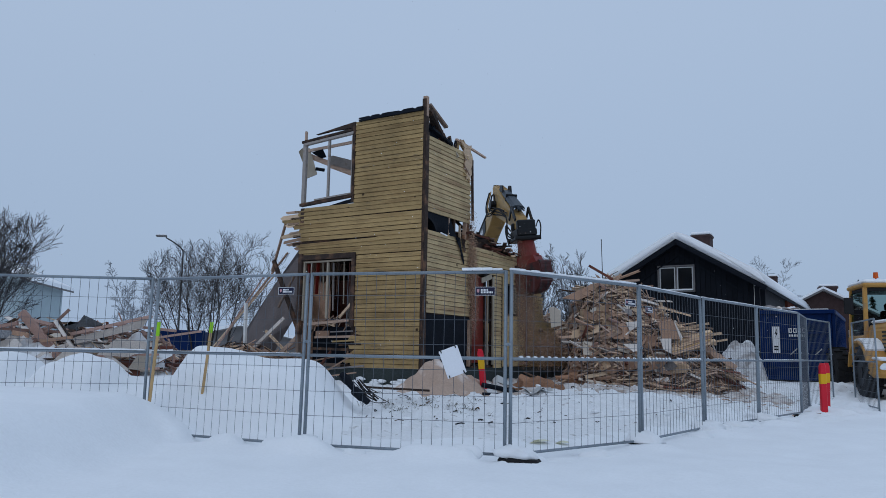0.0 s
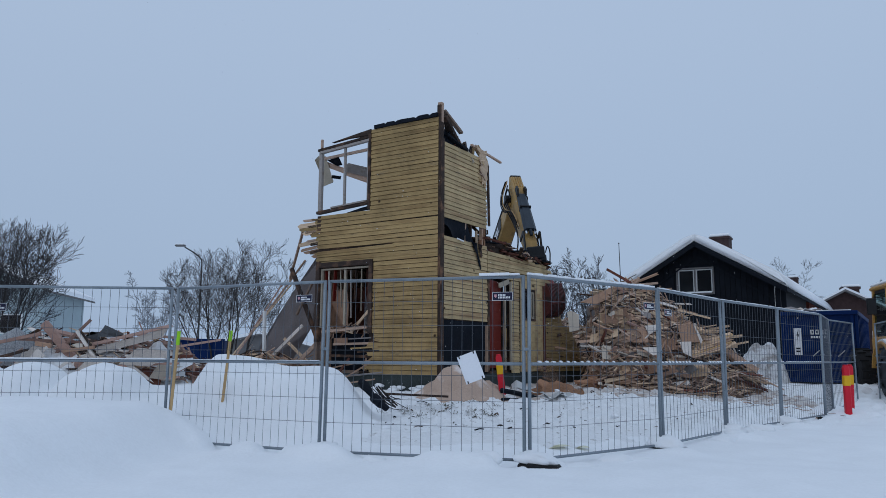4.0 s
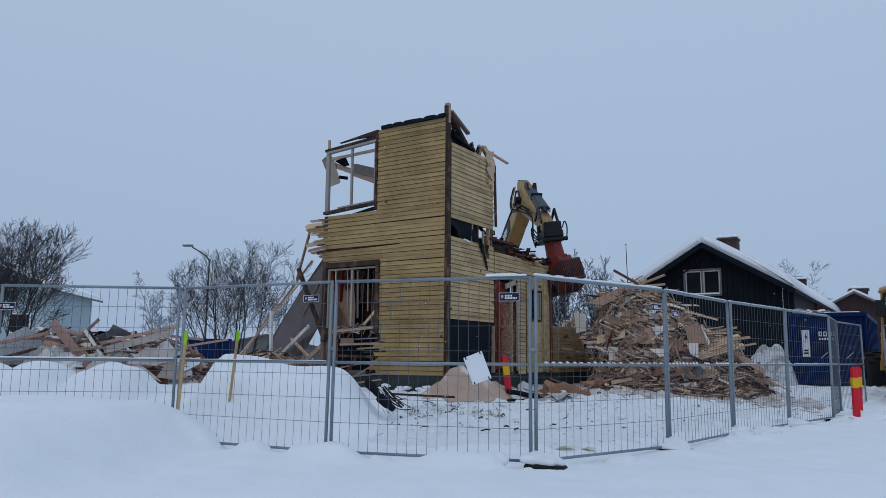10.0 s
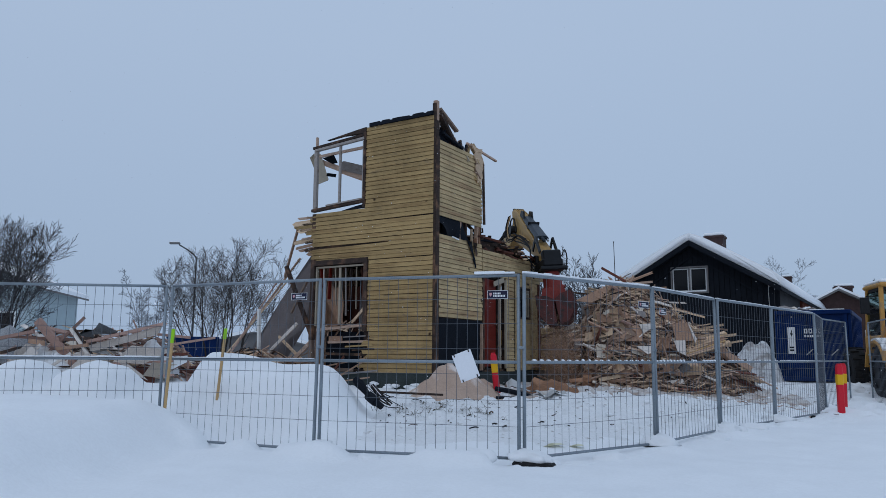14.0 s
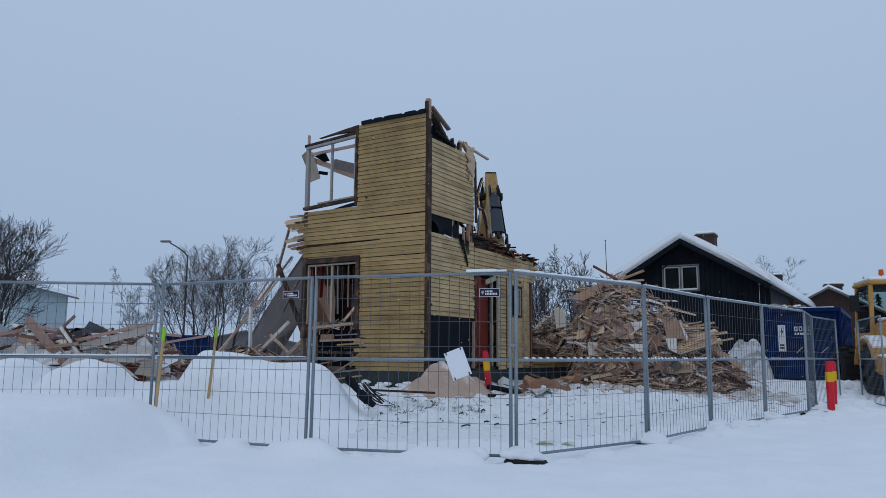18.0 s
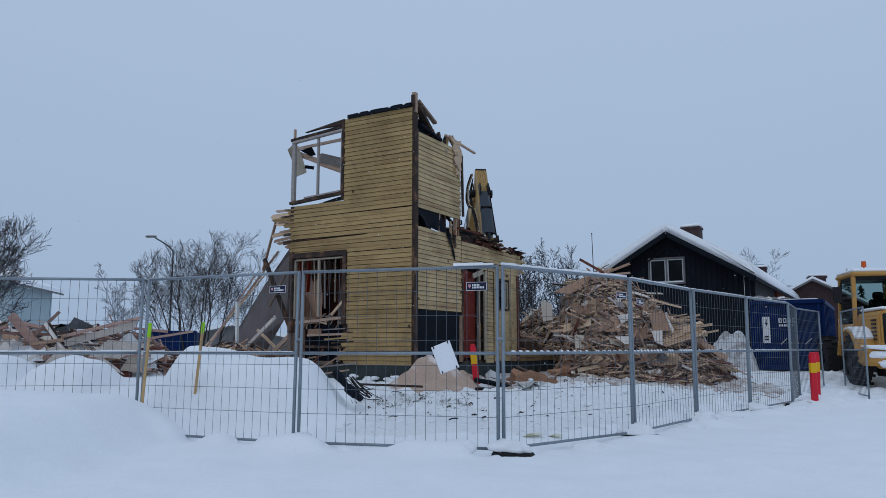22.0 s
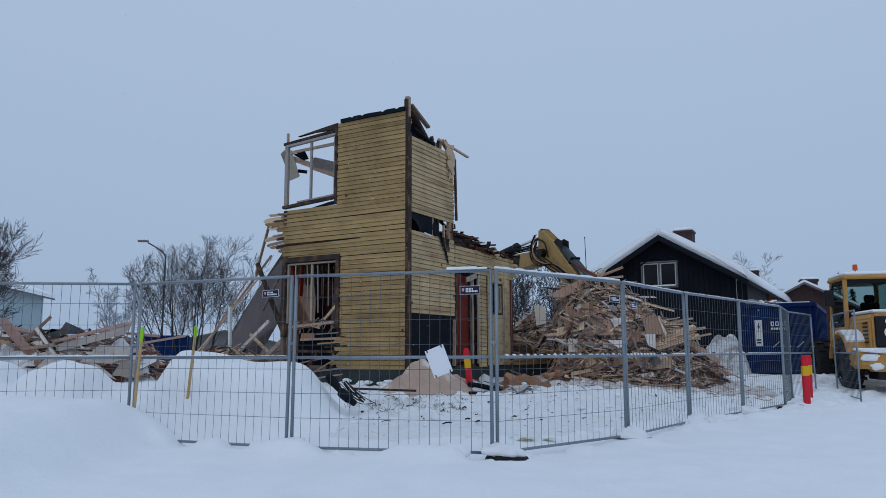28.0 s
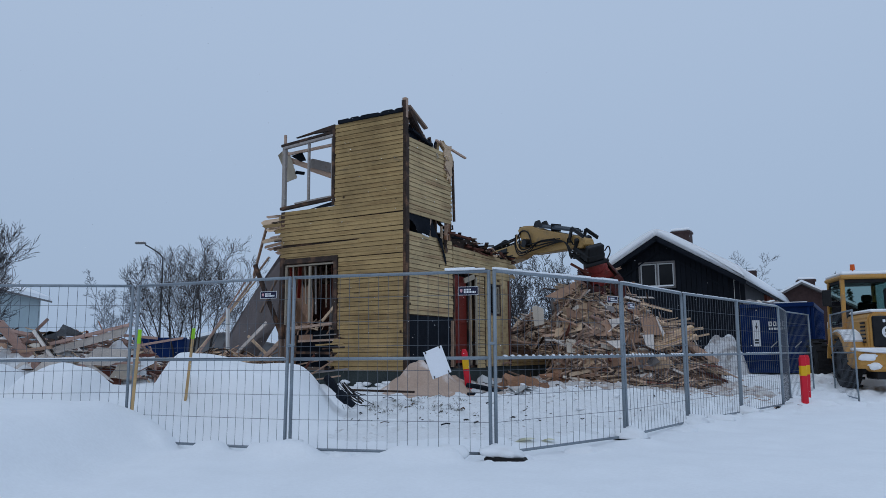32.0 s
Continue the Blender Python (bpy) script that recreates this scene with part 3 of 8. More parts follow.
def build_house():
    rnd = random.Random(11)
    h = thing("demolished_house", "half demolished two storey house with yellow clapboards and torn open windows", "house", pose(HX, HY, 0, 0, 0, STREET))
    right = Matrix.Rotation(radians(90), 4, "Z")

    def on_left(s, z, tilt=0.0, out=0.0):      # s runs to the left from the corner
        return Matrix.Translation((-s, -out, z)) @ Matrix.Rotation(radians(tilt), 4, "Y")

    def on_right(u, z, tilt=0.0, out=0.0):     # u runs back from the corner
        return Matrix.Translation((out, u, z)) @ right @ Matrix.Rotation(radians(tilt), 4, "Y")

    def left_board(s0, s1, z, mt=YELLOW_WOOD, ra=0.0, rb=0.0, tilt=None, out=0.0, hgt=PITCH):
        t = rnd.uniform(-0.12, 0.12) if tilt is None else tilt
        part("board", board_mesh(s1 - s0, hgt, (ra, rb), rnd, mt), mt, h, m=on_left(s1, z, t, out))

    def right_board(u0, u1, z, mt=LIT_SIDE_WOOD, ra=0.0, rb=0.0, tilt=None, out=0.0, hgt=PITCH):
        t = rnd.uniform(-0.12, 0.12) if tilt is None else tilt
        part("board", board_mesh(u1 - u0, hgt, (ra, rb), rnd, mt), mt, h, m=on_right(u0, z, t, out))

    # the long side with the windows
    for i in range(56):
        z = 0.67 + PITCH * i
        if z < 1.10:
            left_board(-0.01, rnd.uniform(1.62, 2.0), z, ra=0.14)
        elif z < 1.56:
            left_board(-0.01, rnd.uniform(1.55, 1.75), z, ra=0.13)
        elif z < 3.16:
            left_board(-0.01, 1.72, z, ra=0.015)
        elif z < 4.40:
            if 3.45 < z < 3.55:
                left_board(-0.01, 1.18, z, ra=0.10)
                left_board(1.12, 3.45, z - 0.045, ra=0.08, rb=0.05, tilt=-0.9, out=0.012, hgt=0.085)
                continue
            far = 3.42 if z < 3.72 else rnd.uniform(3.40, 3.52)
            left_board(-0.01, far, z, ra=0.12 if far > 3.5 else 0.03, tilt=rnd.uniform(-0.25, 0.25))
        else:
            left_board(-0.01, 1.84 + rnd.uniform(-0.01, 0.01), z, ra=0.01)
    # the other side
    for i in range(56):
        z = 0.67 + PITCH * i
        if 1.82 < z < 3.66:
            right_board(0.12, 2.16, z, rb=0.02)
        elif 4.09 < z < 5.82:
            right_board(0.12, 2.14 - 0.28 * max(0.0, z - 5.3), z, rb=0.03 if z < 5.4 else 0.12)
        if z < 2.95:
            right_board(3.44, 3.86, z, mt=LIT_SIDE_WOOD, ra=0.02)
        elif z < 3.56:
            right_board(2.20, 5.35 + 0.6 * rnd.random(), z, mt=LIT_SIDE_WOOD, rb=0.14, tilt=rnd.uniform(-0.4, 0.2))
    # upright boards beside the narrow window
    for k in range(8):
        u0 = 3.95 + 0.17 * k
        z1 = 3.0
        pieces = ((0.70, 2.02), (2.84, z1)) if k in (1, 2, 3, 4) else ((0.70, z1),)
        for z0, zz in pieces:
            part("board", boxes((0, 0, (zz - z0) / 2, 0.03, 0.163, zz - z0), bevel=0.004), LIT_SIDE_WOOD, h, m=Matrix.Translation((0.015, u0 + 0.08, z0)))
    at_window = Matrix.Translation((0.03, 4.12, 2.02))
    nw = part("window_frame", boxes((0, 0.34, 0.02, 0.05, 0.68, 0.05), (0, 0.34, 0.80, 0.05, 0.68, 0.05), (0, 0.03, 0.41, 0.05, 0.05, 0.8), (0, 0.65, 0.41, 0.05, 0.06, 0.8), (-0.01, 0.36, 0.41, 0.03, 0.035, 0.74), bevel=0.005), DARK_WOOD, h, m=at_window)
    part("sash", boxes((0.0, 0.46, 0.41, 0.03, 0.04, 0.70), (0.0, 0.59, 0.41, 0.03, 0.04, 0.70), (0.0, 0.52, 0.075, 0.028, 0.12, 0.04), (0.0, 0.52, 0.745, 0.028, 0.12, 0.04)), CREAM, nw)
    part("pane", boxes((-0.02, 0.34, 0.41, 0.006, 0.60, 0.74)), GLASS_DARK, nw)
    # pale sheet added behind the glass for the sky's reflection in it
    part("curtain", boxes((-0.06, 0.50, 0.41, 0.01, 0.22, 0.74)), GYPSUM, nw)

    # sheathing behind the boards
    def slab(name, rows, mt, label=""):
        part(name, boxes(*rows, bevel=0.006), mt, h, label)

    slab("sheathing", [(-0.92, 0.07, 3.48, 1.84, 0.12, 5.62)], DARK_WOOD, "dark plank sheathing under the boards")
    slab("sheathing", [(-2.62, 0.07, 3.80, 1.56, 0.12, 1.18)], DARK_WOOD)
    slab("sheathing", [(-0.07, 1.17, 2.78, 0.12, 1.98, 1.86)], DARK_WOOD)
    slab("sheathing", [(-0.07, 1.17, 5.0, 0.12, 1.96, 1.62)], DARK_WOOD)
    slab("sheathing", [(-0.07, 3.75, 3.28, 0.12, 3.1, 0.58)], DARK_WOOD)
    slab("sheathing", [(-0.07, 4.38, 1.85, 0.12, 1.84, 2.3)], DARK_WOOD)
    # the bare corner
    slab("corner_post", [(0.018, 0.05, 3.58, 0.10, 0.13, 6.05)], DARK_WOOD, "weathered dark corner post")
    slab("corner_board", [(0.078, 0.055, 3.25, 0.025, 0.13, 5.2)], DARK_WOOD)
    slab("corner_stub", [(0.02, 0.06, 6.44, 0.10, 0.10, 0.46)], RAW_WOOD)
    # tar paper where the boards are gone
    bm = bmesh.new()
    nx, nz = 10, 8
    g = [[bm.verts.new((0.02 + 0.02 * rnd.random(), 0.2 + 1.95 * a / nx, 0.68 + 1.18 * b / nz)) for b in range(nz + 1)] for a in range(nx + 1)]
    for a in range(nx):
        for b in range(nz):
            bm.faces.new((g[a][b], g[a + 1][b], g[a + 1][b + 1], g[a][b + 1]))
    part("tar_paper", bm, TAR, h, "black tar paper")
    # the torn strip between the storeys: sagging paper, a black sheet standing for the shade behind, and bare posts
    slab("hollow", [(-0.55, 1.20, 3.94, 0.05, 2.1, 0.70)], TAR)
    slab("hollow_floor", [(-0.33, 1.20, 3.68, 0.40, 2.05, 0.03)], DARK_WOOD)
    slab("hollow_top", [(-0.33, 1.20, 4.22, 0.40, 2.05, 0.03)], DARK_WOOD)
    bm = bmesh.new()
    nx, nz = 18, 6
    g = []
    for a in range(nx + 1):
        k = a / nx
        u = 0.12 + 1.22 * k
        hi = 4.16
        lo = 3.98 - 0.30 * smoothstep(0.0, 0.55, k) + rnd.uniform(-0.02, 0.02)
        g.append([bm.verts.new((0.0 + 0.10 * (1 - b / nz) ** 2 * math.sin(7 * k + 0.4) * (0.3 + k), u - 0.10 * k * b / nz, lo + (hi - lo) * b / nz)) for b in range(nz + 1)])
    for a in range(nx):
        for b in range(nz):
            bm.faces.new((g[a][b], g[a + 1][b], g[a + 1][b + 1], g[a][b + 1]))
    part("torn_tar_paper", bm, TAR, h)
    for u, w, z0, z1, lean, mt in ((1.16, 0.075, 3.66, 4.16, 0.02, RAW_WOOD), (1.74, 0.04, 3.68, 4.02, -0.01, LIGHT_WOOD), (1.95, 0.09, 3.64, 4.16, 0.03, RAW_WOOD), (2.06, 0.10, 3.58, 4.17, -0.02, FIBRE), (2.14, 0.05, 3.50, 4.20, 0.01, DARK_WOOD), (1.45, 0.06, 3.68, 4.16, 0.0, DARK_WOOD), (1.88, 0.07, 3.55, 3.82, 0.05, FIBRE), (1.78, 0.06, 3.48, 3.72, -0.08, DARK_WOOD)):
        bm = bmesh.new()
        beam(bm, (-0.03, u, z0), (-0.03, u + lean, z1), 0.05, w, up=(1, 0, 0))
        part("stud", bm, mt, h)
    for pts in (((0.05, 1.36, 3.72), (0.07, 1.46, 3.56), (0.07, 1.58, 3.43), (0.05, 1.70, 3.22), (0.05, 1.79, 3.09), (0.06, 1.82, 3.12), (0.07, 1.74, 3.30), (0.06, 1.66, 3.48), (0.05, 1.62, 3.70)), ((0.05, 1.66, 3.70), (0.07, 1.72, 3.50), (0.07, 1.80, 3.36), (0.06, 1.88, 3.44), (0.05, 1.84, 3.60), (0.04, 1.92, 3.70))):
        bm = bmesh.new()
        bm.faces.new([bm.verts.new(p) for p in pts])
        bmesh.ops.solidify(bm, geom=bm.faces[:], thickness=0.012)
        part("hanging_strip", bm, TAR if pts[0][1] < 1.5 else DARK_WOOD, h)
    bm = bmesh.new()
    for k in range(5):
        bmesh.ops.create_icosphere(bm, subdivisions=1, radius=0.03, matrix=Matrix.Translation((0.03, 0.78 + 0.06 * k, 3.70 - 0.006 * k)) @ Matrix.Diagonal((0.7, 1.4, 0.7, 1)))
    tagged(part("stuck_snow", bm, SNOW, h), kind="stuff")
    # black roofing felt along the top, torn in places
    for x0, x1, z0, z1 in ((-1.74, -0.98, 6.318, 6.330), (-1.0, 0.0, 6.328, 6.332)):
        bm = bmesh.new()
        n = 16
        low = [(x0 + (x1 - x0) * k / n, z0 + (z1 - z0) * k / n) for k in range(n + 1)]
        top = [(x, z + 0.085 + 0.010 * noise.noise((x * 4, 3.1, 0.4)) - (0.03 if k in (7, 13) else 0)) for k, (x, z) in enumerate(low)]
        prism(bm, low + top[::-1], -0.075, 0.12)
        bmesh.ops.recalc_face_normals(bm, faces=bm.faces[:])
        part("eave_felt", bm, TAR, h)
    slab("top_plate", [(-0.90, 0.06, 6.30, 1.78, 0.11, 0.05)], DARK_WOOD)
    # window of the upper storey, empty against the sky
    slab("window_jamb", [(-1.885, 0.02, 5.33, 0.07, 0.14, 1.80)], DARK_WOOD)
    uw = part("window_frame", boxes((-3.40, 0.02, 5.26, 0.095, 0.09, 1.52), (-2.655, 0.02, 5.28, 0.055, 0.06, 1.46), (-1.94, 0.0, 5.30, 0.035, 0.06, 1.44), bevel=0.006), WEATHERED, h, "cream painted window frame without glass")
    bm = bmesh.new()
    beam(bm, (-3.48, 0.02, 6.05), (-1.88, 0.02, 6.17), 0.12, 0.06)
    part("lintel", bm, DARK_WOOD, uw)
    bm = bmesh.new()
    beam(bm, (-3.40, -0.01, 5.985), (-1.90, -0.01, 6.085), 0.09, 0.055)
    part("top_rail", bm, WEATHERED, uw)
    bm = bmesh.new()
    beam(bm, (-3.46, 0.0, 4.49), (-1.86, 0.0, 4.60), 0.12, 0.065)
    part("sill", bm, DARK_WOOD, uw)
    bm = bmesh.new()
    beam(bm, (-3.0, -0.04, 4.575), (-1.95, -0.04, 4.635), 0.07, 0.035)
    part("bottom_rail", bm, WEATHERED, uw)
    bm = bmesh.new()
    prism(bm, [(-2.62, 4.40), (-1.90, 4.43), (-1.86, 4.52), (-2.1, 4.49)], -0.02, 0.03)
    bmesh.ops.recalc_face_normals(bm, faces=bm.faces[:])
    part("torn_felt", bm, TAR, h)
    bm = bmesh.new()
    prism(bm, [(-3.04, 6.19), (-2.55, 6.225), (-1.86, 6.20), (-1.86, 6.34), (-2.2, 6.30), (-2.7, 6.235)], -0.04, 0.05)
    bmesh.ops.recalc_face_normals(bm, faces=bm.faces[:])
    part("loose_board", bm, DARK_WOOD, h)
    bm = bmesh.new()
    beam(bm, (-3.38, 0.0, 6.1), (-3.38, 0.0, 6.32), 0.05, 0.05)
    part("stub", bm, RAW_WOOD, h)
    # timbers and scraps hanging behind the upper window
    for a, b, w, t, mt in (((-3.60, 0.35, 5.95), (-1.9, 0.35, 6.00), 0.065, 0.05, RAW_WOOD), ((-3.58, 0.42, 5.82), (-1.9, 0.38, 5.12), 0.13, 0.06, RAW_WOOD), ((-3.0, 0.44, 5.50), (-1.9, 0.42, 5.06), 0.05, 0.05, RAW_WOOD)):
        bm = bmesh.new()
        beam(bm, a, b, t, w)
        part("rafter", bm, mt, h)
    for pts, mt in ((((-3.93, 0.35, 5.97), (-3.79, 0.34, 6.05), (-3.56, 0.35, 6.01), (-3.29, 0.35, 5.33), (-3.36, 0.35, 5.30), (-3.62, 0.34, 5.25), (-3.66, 0.35, 5.46)), CREAM), (((-3.60, 0.36, 5.42), (-3.30, 0.36, 5.36), (-3.32, 0.36, 5.31), (-3.62, 0.36, 5.25)), RAW_WOOD), (((-3.47, 0.30, 5.88), (-3.10, 0.30, 5.92), (-2.97, 0.30, 5.70), (-3.14, 0.30, 5.69)), TAR), (((-3.32, 0.33, 5.50), (-3.03, 0.33, 5.43), (-3.05, 0.33, 5.35), (-3.35, 0.33, 5.42)), TAR), (((-2.92, 0.33, 5.71), (-2.80, 0.33, 5.73), (-1.9, 0.33, 5.44), (-1.9, 0.33, 5.20), (-2.95, 0.33, 5.54)), WEATHERED)):
        bm = bmesh.new()
        bm.faces.new([bm.verts.new(p) for p in pts])
        bmesh.ops.solidify(bm, geom=bm.faces[:], thickness=0.02)
        part("torn_panel", bm, mt, h)
    # window of the lower storey
    slab("window_casing", [(-1.78, -0.01, 2.42, 0.10, 0.12, 1.68), (-2.55, -0.01, 3.20, 1.55, 0.13, 0.12), (-3.36, 0.0, 2.35, 0.11, 0.14, 1.9)], DARK_WOOD)
    lw = part("window_frame", boxes((-1.85, 0.02, 2.42, 0.035, 0.07, 1.40), (-2.55, 0.02, 3.10, 1.40, 0.07, 0.04), (-3.27, 0.02, 2.42, 0.04, 0.07, 1.40), bevel=0.005), CREAM, h)
    part("mullion", boxes((-2.57, 0.03, 2.42, 0.05, 0.05, 1.30)), CREAM, lw)
    bm = bmesh.new()
    beam(bm, (-3.2, 0.0, 1.63), (-1.85, -0.02, 1.72), 0.10, 0.06)
    part("broken_sill", bm, RAW_WOOD, lw)
    # added black sheet that stands for the shade inside the hole
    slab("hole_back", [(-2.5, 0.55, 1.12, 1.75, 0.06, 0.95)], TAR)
    for a, b, w, t, mt in (((-2.95, 0.10, 1.34), (-1.72, 0.0, 1.36), 0.05, 0.022, RAW_WOOD), ((-2.45, 0.05, 1.46), (-1.75, -0.03, 1.48), 0.025, 0.022, GREY_BOARD), ((-2.35, 0.0, 1.24), (-1.55, -0.03, 1.28), 0.035, 0.022, YELLOW_WOOD), ((-3.05, 0.25, 1.42), (-2.55, 0.12, 1.42), 0.14, 0.022, INSULATION), ((-3.15, 0.2, 1.08), (-1.70, 0.02, 1.06), 0.06, 0.02, DARK_WOOD), ((-2.15, 0.0, 1.16), (-1.5, -0.03, 1.19), 0.03, 0.022, DARK_WOOD), ((-2.6, 0.3, 1.62), (-1.90, 0.1, 2.12), 0.07, 0.03, LIGHT_WOOD), ((-2.9, 0.02, 0.80), (-1.7, -0.10, 0.98), 0.03, 0.02, RAW_WOOD), ((-2.6, -0.05, 0.60), (-1.35, -0.12, 0.72), 0.035, 0.02, GREY_BOARD), ((-2.5, -0.2, 0.50), (-1.75, -0.12, 0.90), 0.03, 0.025, RAW_WOOD), ((-2.55, -0.4, 0.42), (-1.3, -0.45, 0.58), 0.03, 0.02, RAW_WOOD), ((-2.65, -0.1, 0.62), (-2.3, -0.1, 1.02), 0.05, 0.03, RED_STAIN), ((-3.1, 0.1, 0.72), (-2.1, 0.0, 0.70), 0.10, 0.02, RAW_WOOD)):
        bm = bmesh.new()
        beam(bm, a, b, t, w)
        part("broken_board", bm, mt, h)
    for k in range(26):
        c = Vector((-rnd.uniform(1.85, 3.1), rnd.uniform(-0.12, 0.2), rnd.uniform(1.55, 1.78)))
        d = Vector((rnd.uniform(-0.35, 0.35), rnd.uniform(-0.1, 0.1), rnd.uniform(-0.16, 0.10)))
        bm = bmesh.new()
        beam(bm, c, c + d, rnd.uniform(0.008, 0.02), rnd.uniform(0.008, 0.035))
        part("splinter", bm, rnd.choice((LIGHT_WOOD, RAW_WOOD, DARK_WOOD, RAW_WOOD)), h)
    # broken stubs that reach out beyond the end of the long wall
    for z0, tip, z1, w, mt in ((4.34, -3.97, 4.26, 0.06, RAW_WOOD), (4.24, -4.14, 4.13, 0.12, LIGHT_WOOD), (4.13, -4.09, 4.04, 0.09, YELLOW_WOOD), (4.03, -3.98, 3.94, 0.09, LIGHT_WOOD), (3.92, -3.72, 3.88, 0.07, DARK_WOOD), (3.82, -4.08, 3.67, 0.10, LIGHT_WOOD), (3.70, -4.0, 3.53, 0.07, RAW_WOOD), (3.55, -3.72, 3.46, 0.09, DARK_WOOD), (3.42, -3.66, 3.36, 0.08, RAW_WOOD), (4.30, -3.70, 4.27, 0.05, YELLOW_WOOD), (4.19, -3.82, 4.10, 0.05, DARK_WOOD), (4.08, -3.90, 3.96, 0.06, RAW_WOOD), (3.97, -3.66, 3.92, 0.08, YELLOW_WOOD), (3.86, -3.84, 3.74, 0.06, RAW_WOOD), (3.76, -3.70, 3.66, 0.07, DARK_WOOD), (3.62, -3.92, 3.46, 0.06, RAW_WOOD), (3.49, -3.62, 3.42, 0.06, LIGHT_WOOD)):
        e0, e1 = rnd.uniform(0.0, 0.10), rnd.uniform(0.0, 0.10)
        z1 += 0.09
        bm = bmesh.new()
        prism(bm, [(-3.30, z0 - w / 2), (-3.30, z0 + w / 2), (tip + e0, z1 + w / 2), (tip, z1 + w * 0.1), (tip + e1, z1 - w / 2)], 0.03, 0.055)
        bmesh.ops.recalc_face_normals(bm, faces=bm.faces[:])
        part("broken_board", bm, mt, h)
    slab("end_post", [(-3.42, 0.06, 1.75, 0.10, 0.12, 3.1)], RAW_WOOD)
    slab("end_post", [(-3.38, 0.04, 4.2, 0.12, 0.14, 0.42)], DARK_WOOD)
    # room behind the lower window
    slab("room_wall", [(-1.75, 2.55, 1.98, 3.4, 0.08, 2.6)], DARK_WOOD, "dark timber back wall of a room")
    slab("room_wall", [(-3.0, 1.10, 1.75, 0.6, 0.05, 2.0)], RED_STAIN, "brown wallboard of a room")
    slab("room_wall", [(-1.55, 1.6, 1.98, 0.08, 1.8, 2.6)], RED_DOOR)
    slab("room_wall", [(-3.40, 1.37, 1.98, 0.08, 2.36, 2.6)], INSULATION)
    slab("room_floor", [(-1.75, 2.4, 0.66, 3.4, 4.6, 0.14)], DARK_WOOD)
    slab("room_ceiling", [(-1.72, 1.35, 3.30, 3.35, 2.5, 0.12)], DARK_WOOD)
    for k in range(6):
        bm = bmesh.new()
        beam(bm, (-2.3 + 0.2 * k, 0.5 + 0.2 * k, 0.7), (-2.25 + 0.22 * k, 0.9, 3.2), 0.05, 0.09)
        part("stud", bm, (RAW_WOOD, DARK_WOOD, GREY_BOARD)[k % 3], h)
    for pts, mt in ((((-3.75, 0.5, 1.62), (-2.82, 0.45, 1.62), (-2.84, 0.5, 2.3), (-2.92, 0.5, 2.75), (-3.1, 0.5, 2.62), (-3.3, 0.5, 2.85), (-3.72, 0.5, 2.8)), INSULATION), (((-2.55, 0.7, 1.6), (-2.3, 0.7, 1.6), (-2.2, 0.7, 3.0), (-2.4, 0.7, 3.05)), GREY_BOARD)):
        bm = bmesh.new()
        bm.faces.new([bm.verts.new(p) for p in pts])
        bmesh.ops.solidify(bm, geom=bm.faces[:], thickness=0.02)
        part("wallboard", bm, mt, h)
    for u, v, z0, z1, w, mt in ((-3.10, 0.06, 2.05, 3.08, 0.035, GYPSUM), (-2.92, 0.09, 2.35, 3.08, 0.10, RED_DOOR), (-2.74, 0.05, 2.20, 3.08, 0.03, CREAM), (-2.45, 0.08, 1.95, 3.06, 0.05, WEATHERED), (-2.32, 0.12, 2.30, 3.06, 0.07, DARK_WOOD), (-2.12, 0.06, 2.10, 3.07, 0.03, CREAM), (-1.98, 0.10, 1.75, 3.05, 0.06, RED_STAIN), (-3.20, 0.12, 2.62, 3.08, 0.16, RED_DOOR)):
        bm = bmesh.new()
        lean = 0.06 * math.sin(9 * u)
        beam(bm, (u, v, z1), (u + lean, v + 0.03, z0), 0.015, w, up=(0, 1, 0))
        part("hanging_strip", bm, mt, h)
    # the door and its opening
    dr = part("door", boxes((0, 0.43, 1.06, 0.045, 0.86, 2.12), bevel=0.006), RED_DOOR, h, "dark red wooden door", m=Matrix.Translation((-0.03, 2.30, 0.80)) @ Matrix.Rotation(radians(8), 4, "Z"))
    for z0 in (0.25, 0.95, 1.55):
        part("door_panel", boxes((0.028, 0.43, z0 + 0.2, 0.012, 0.62, 0.40), bevel=0.008), RED_DOOR, dr)
    part("door_handle", boxes((0.05, 0.78, 1.02, 0.05, 0.03, 0.03), (0.075, 0.73, 1.02, 0.02, 0.12, 0.025)), CHROME, dr)
    slab("door_casing", [(0.02, 2.22, 1.85, 0.05, 0.07, 2.2)], DARK_WOOD)
    slab("door_casing", [(0.02, 3.40, 1.85, 0.05, 0.07, 2.2)], CREAM)
    slab("door_jamb", [(-0.02, 3.17, 1.80, 0.04, 0.035, 2.1)], CREAM)
    bm = bmesh.new()
    beam(bm, (0.06, 2.05, 0.72), (0.05, 2.07, 1.80), 0.035, 0.08, up=(1, 0, 0))
    part("loose_board", bm, RAW_WOOD, h)
    slab("passage_wall", [(-0.9, 3.30, 1.85, 1.5, 0.08, 2.2)], DARK_WOOD)
    slab("passage_wall", [(-1.35, 3.2, 1.85, 0.08, 2.4, 2.3)], DARK_WOOD)
    slab("passage_ceiling", [(-0.75, 3.2, 3.05, 1.3, 2.6, 0.08)], DARK_WOOD)
    bm = bmesh.new()
    beam(bm, (0.03, 2.75, 2.80), (0.05, 3.25, 2.95), 0.03, 0.12)
    part("loose_board", bm, CREAM, h)
    # inner walls of the low wing, seen end on
    slab("wing_wall", [(-0.10, 5.36, 1.85, 0.34, 0.10, 2.3)], RED_STAIN)
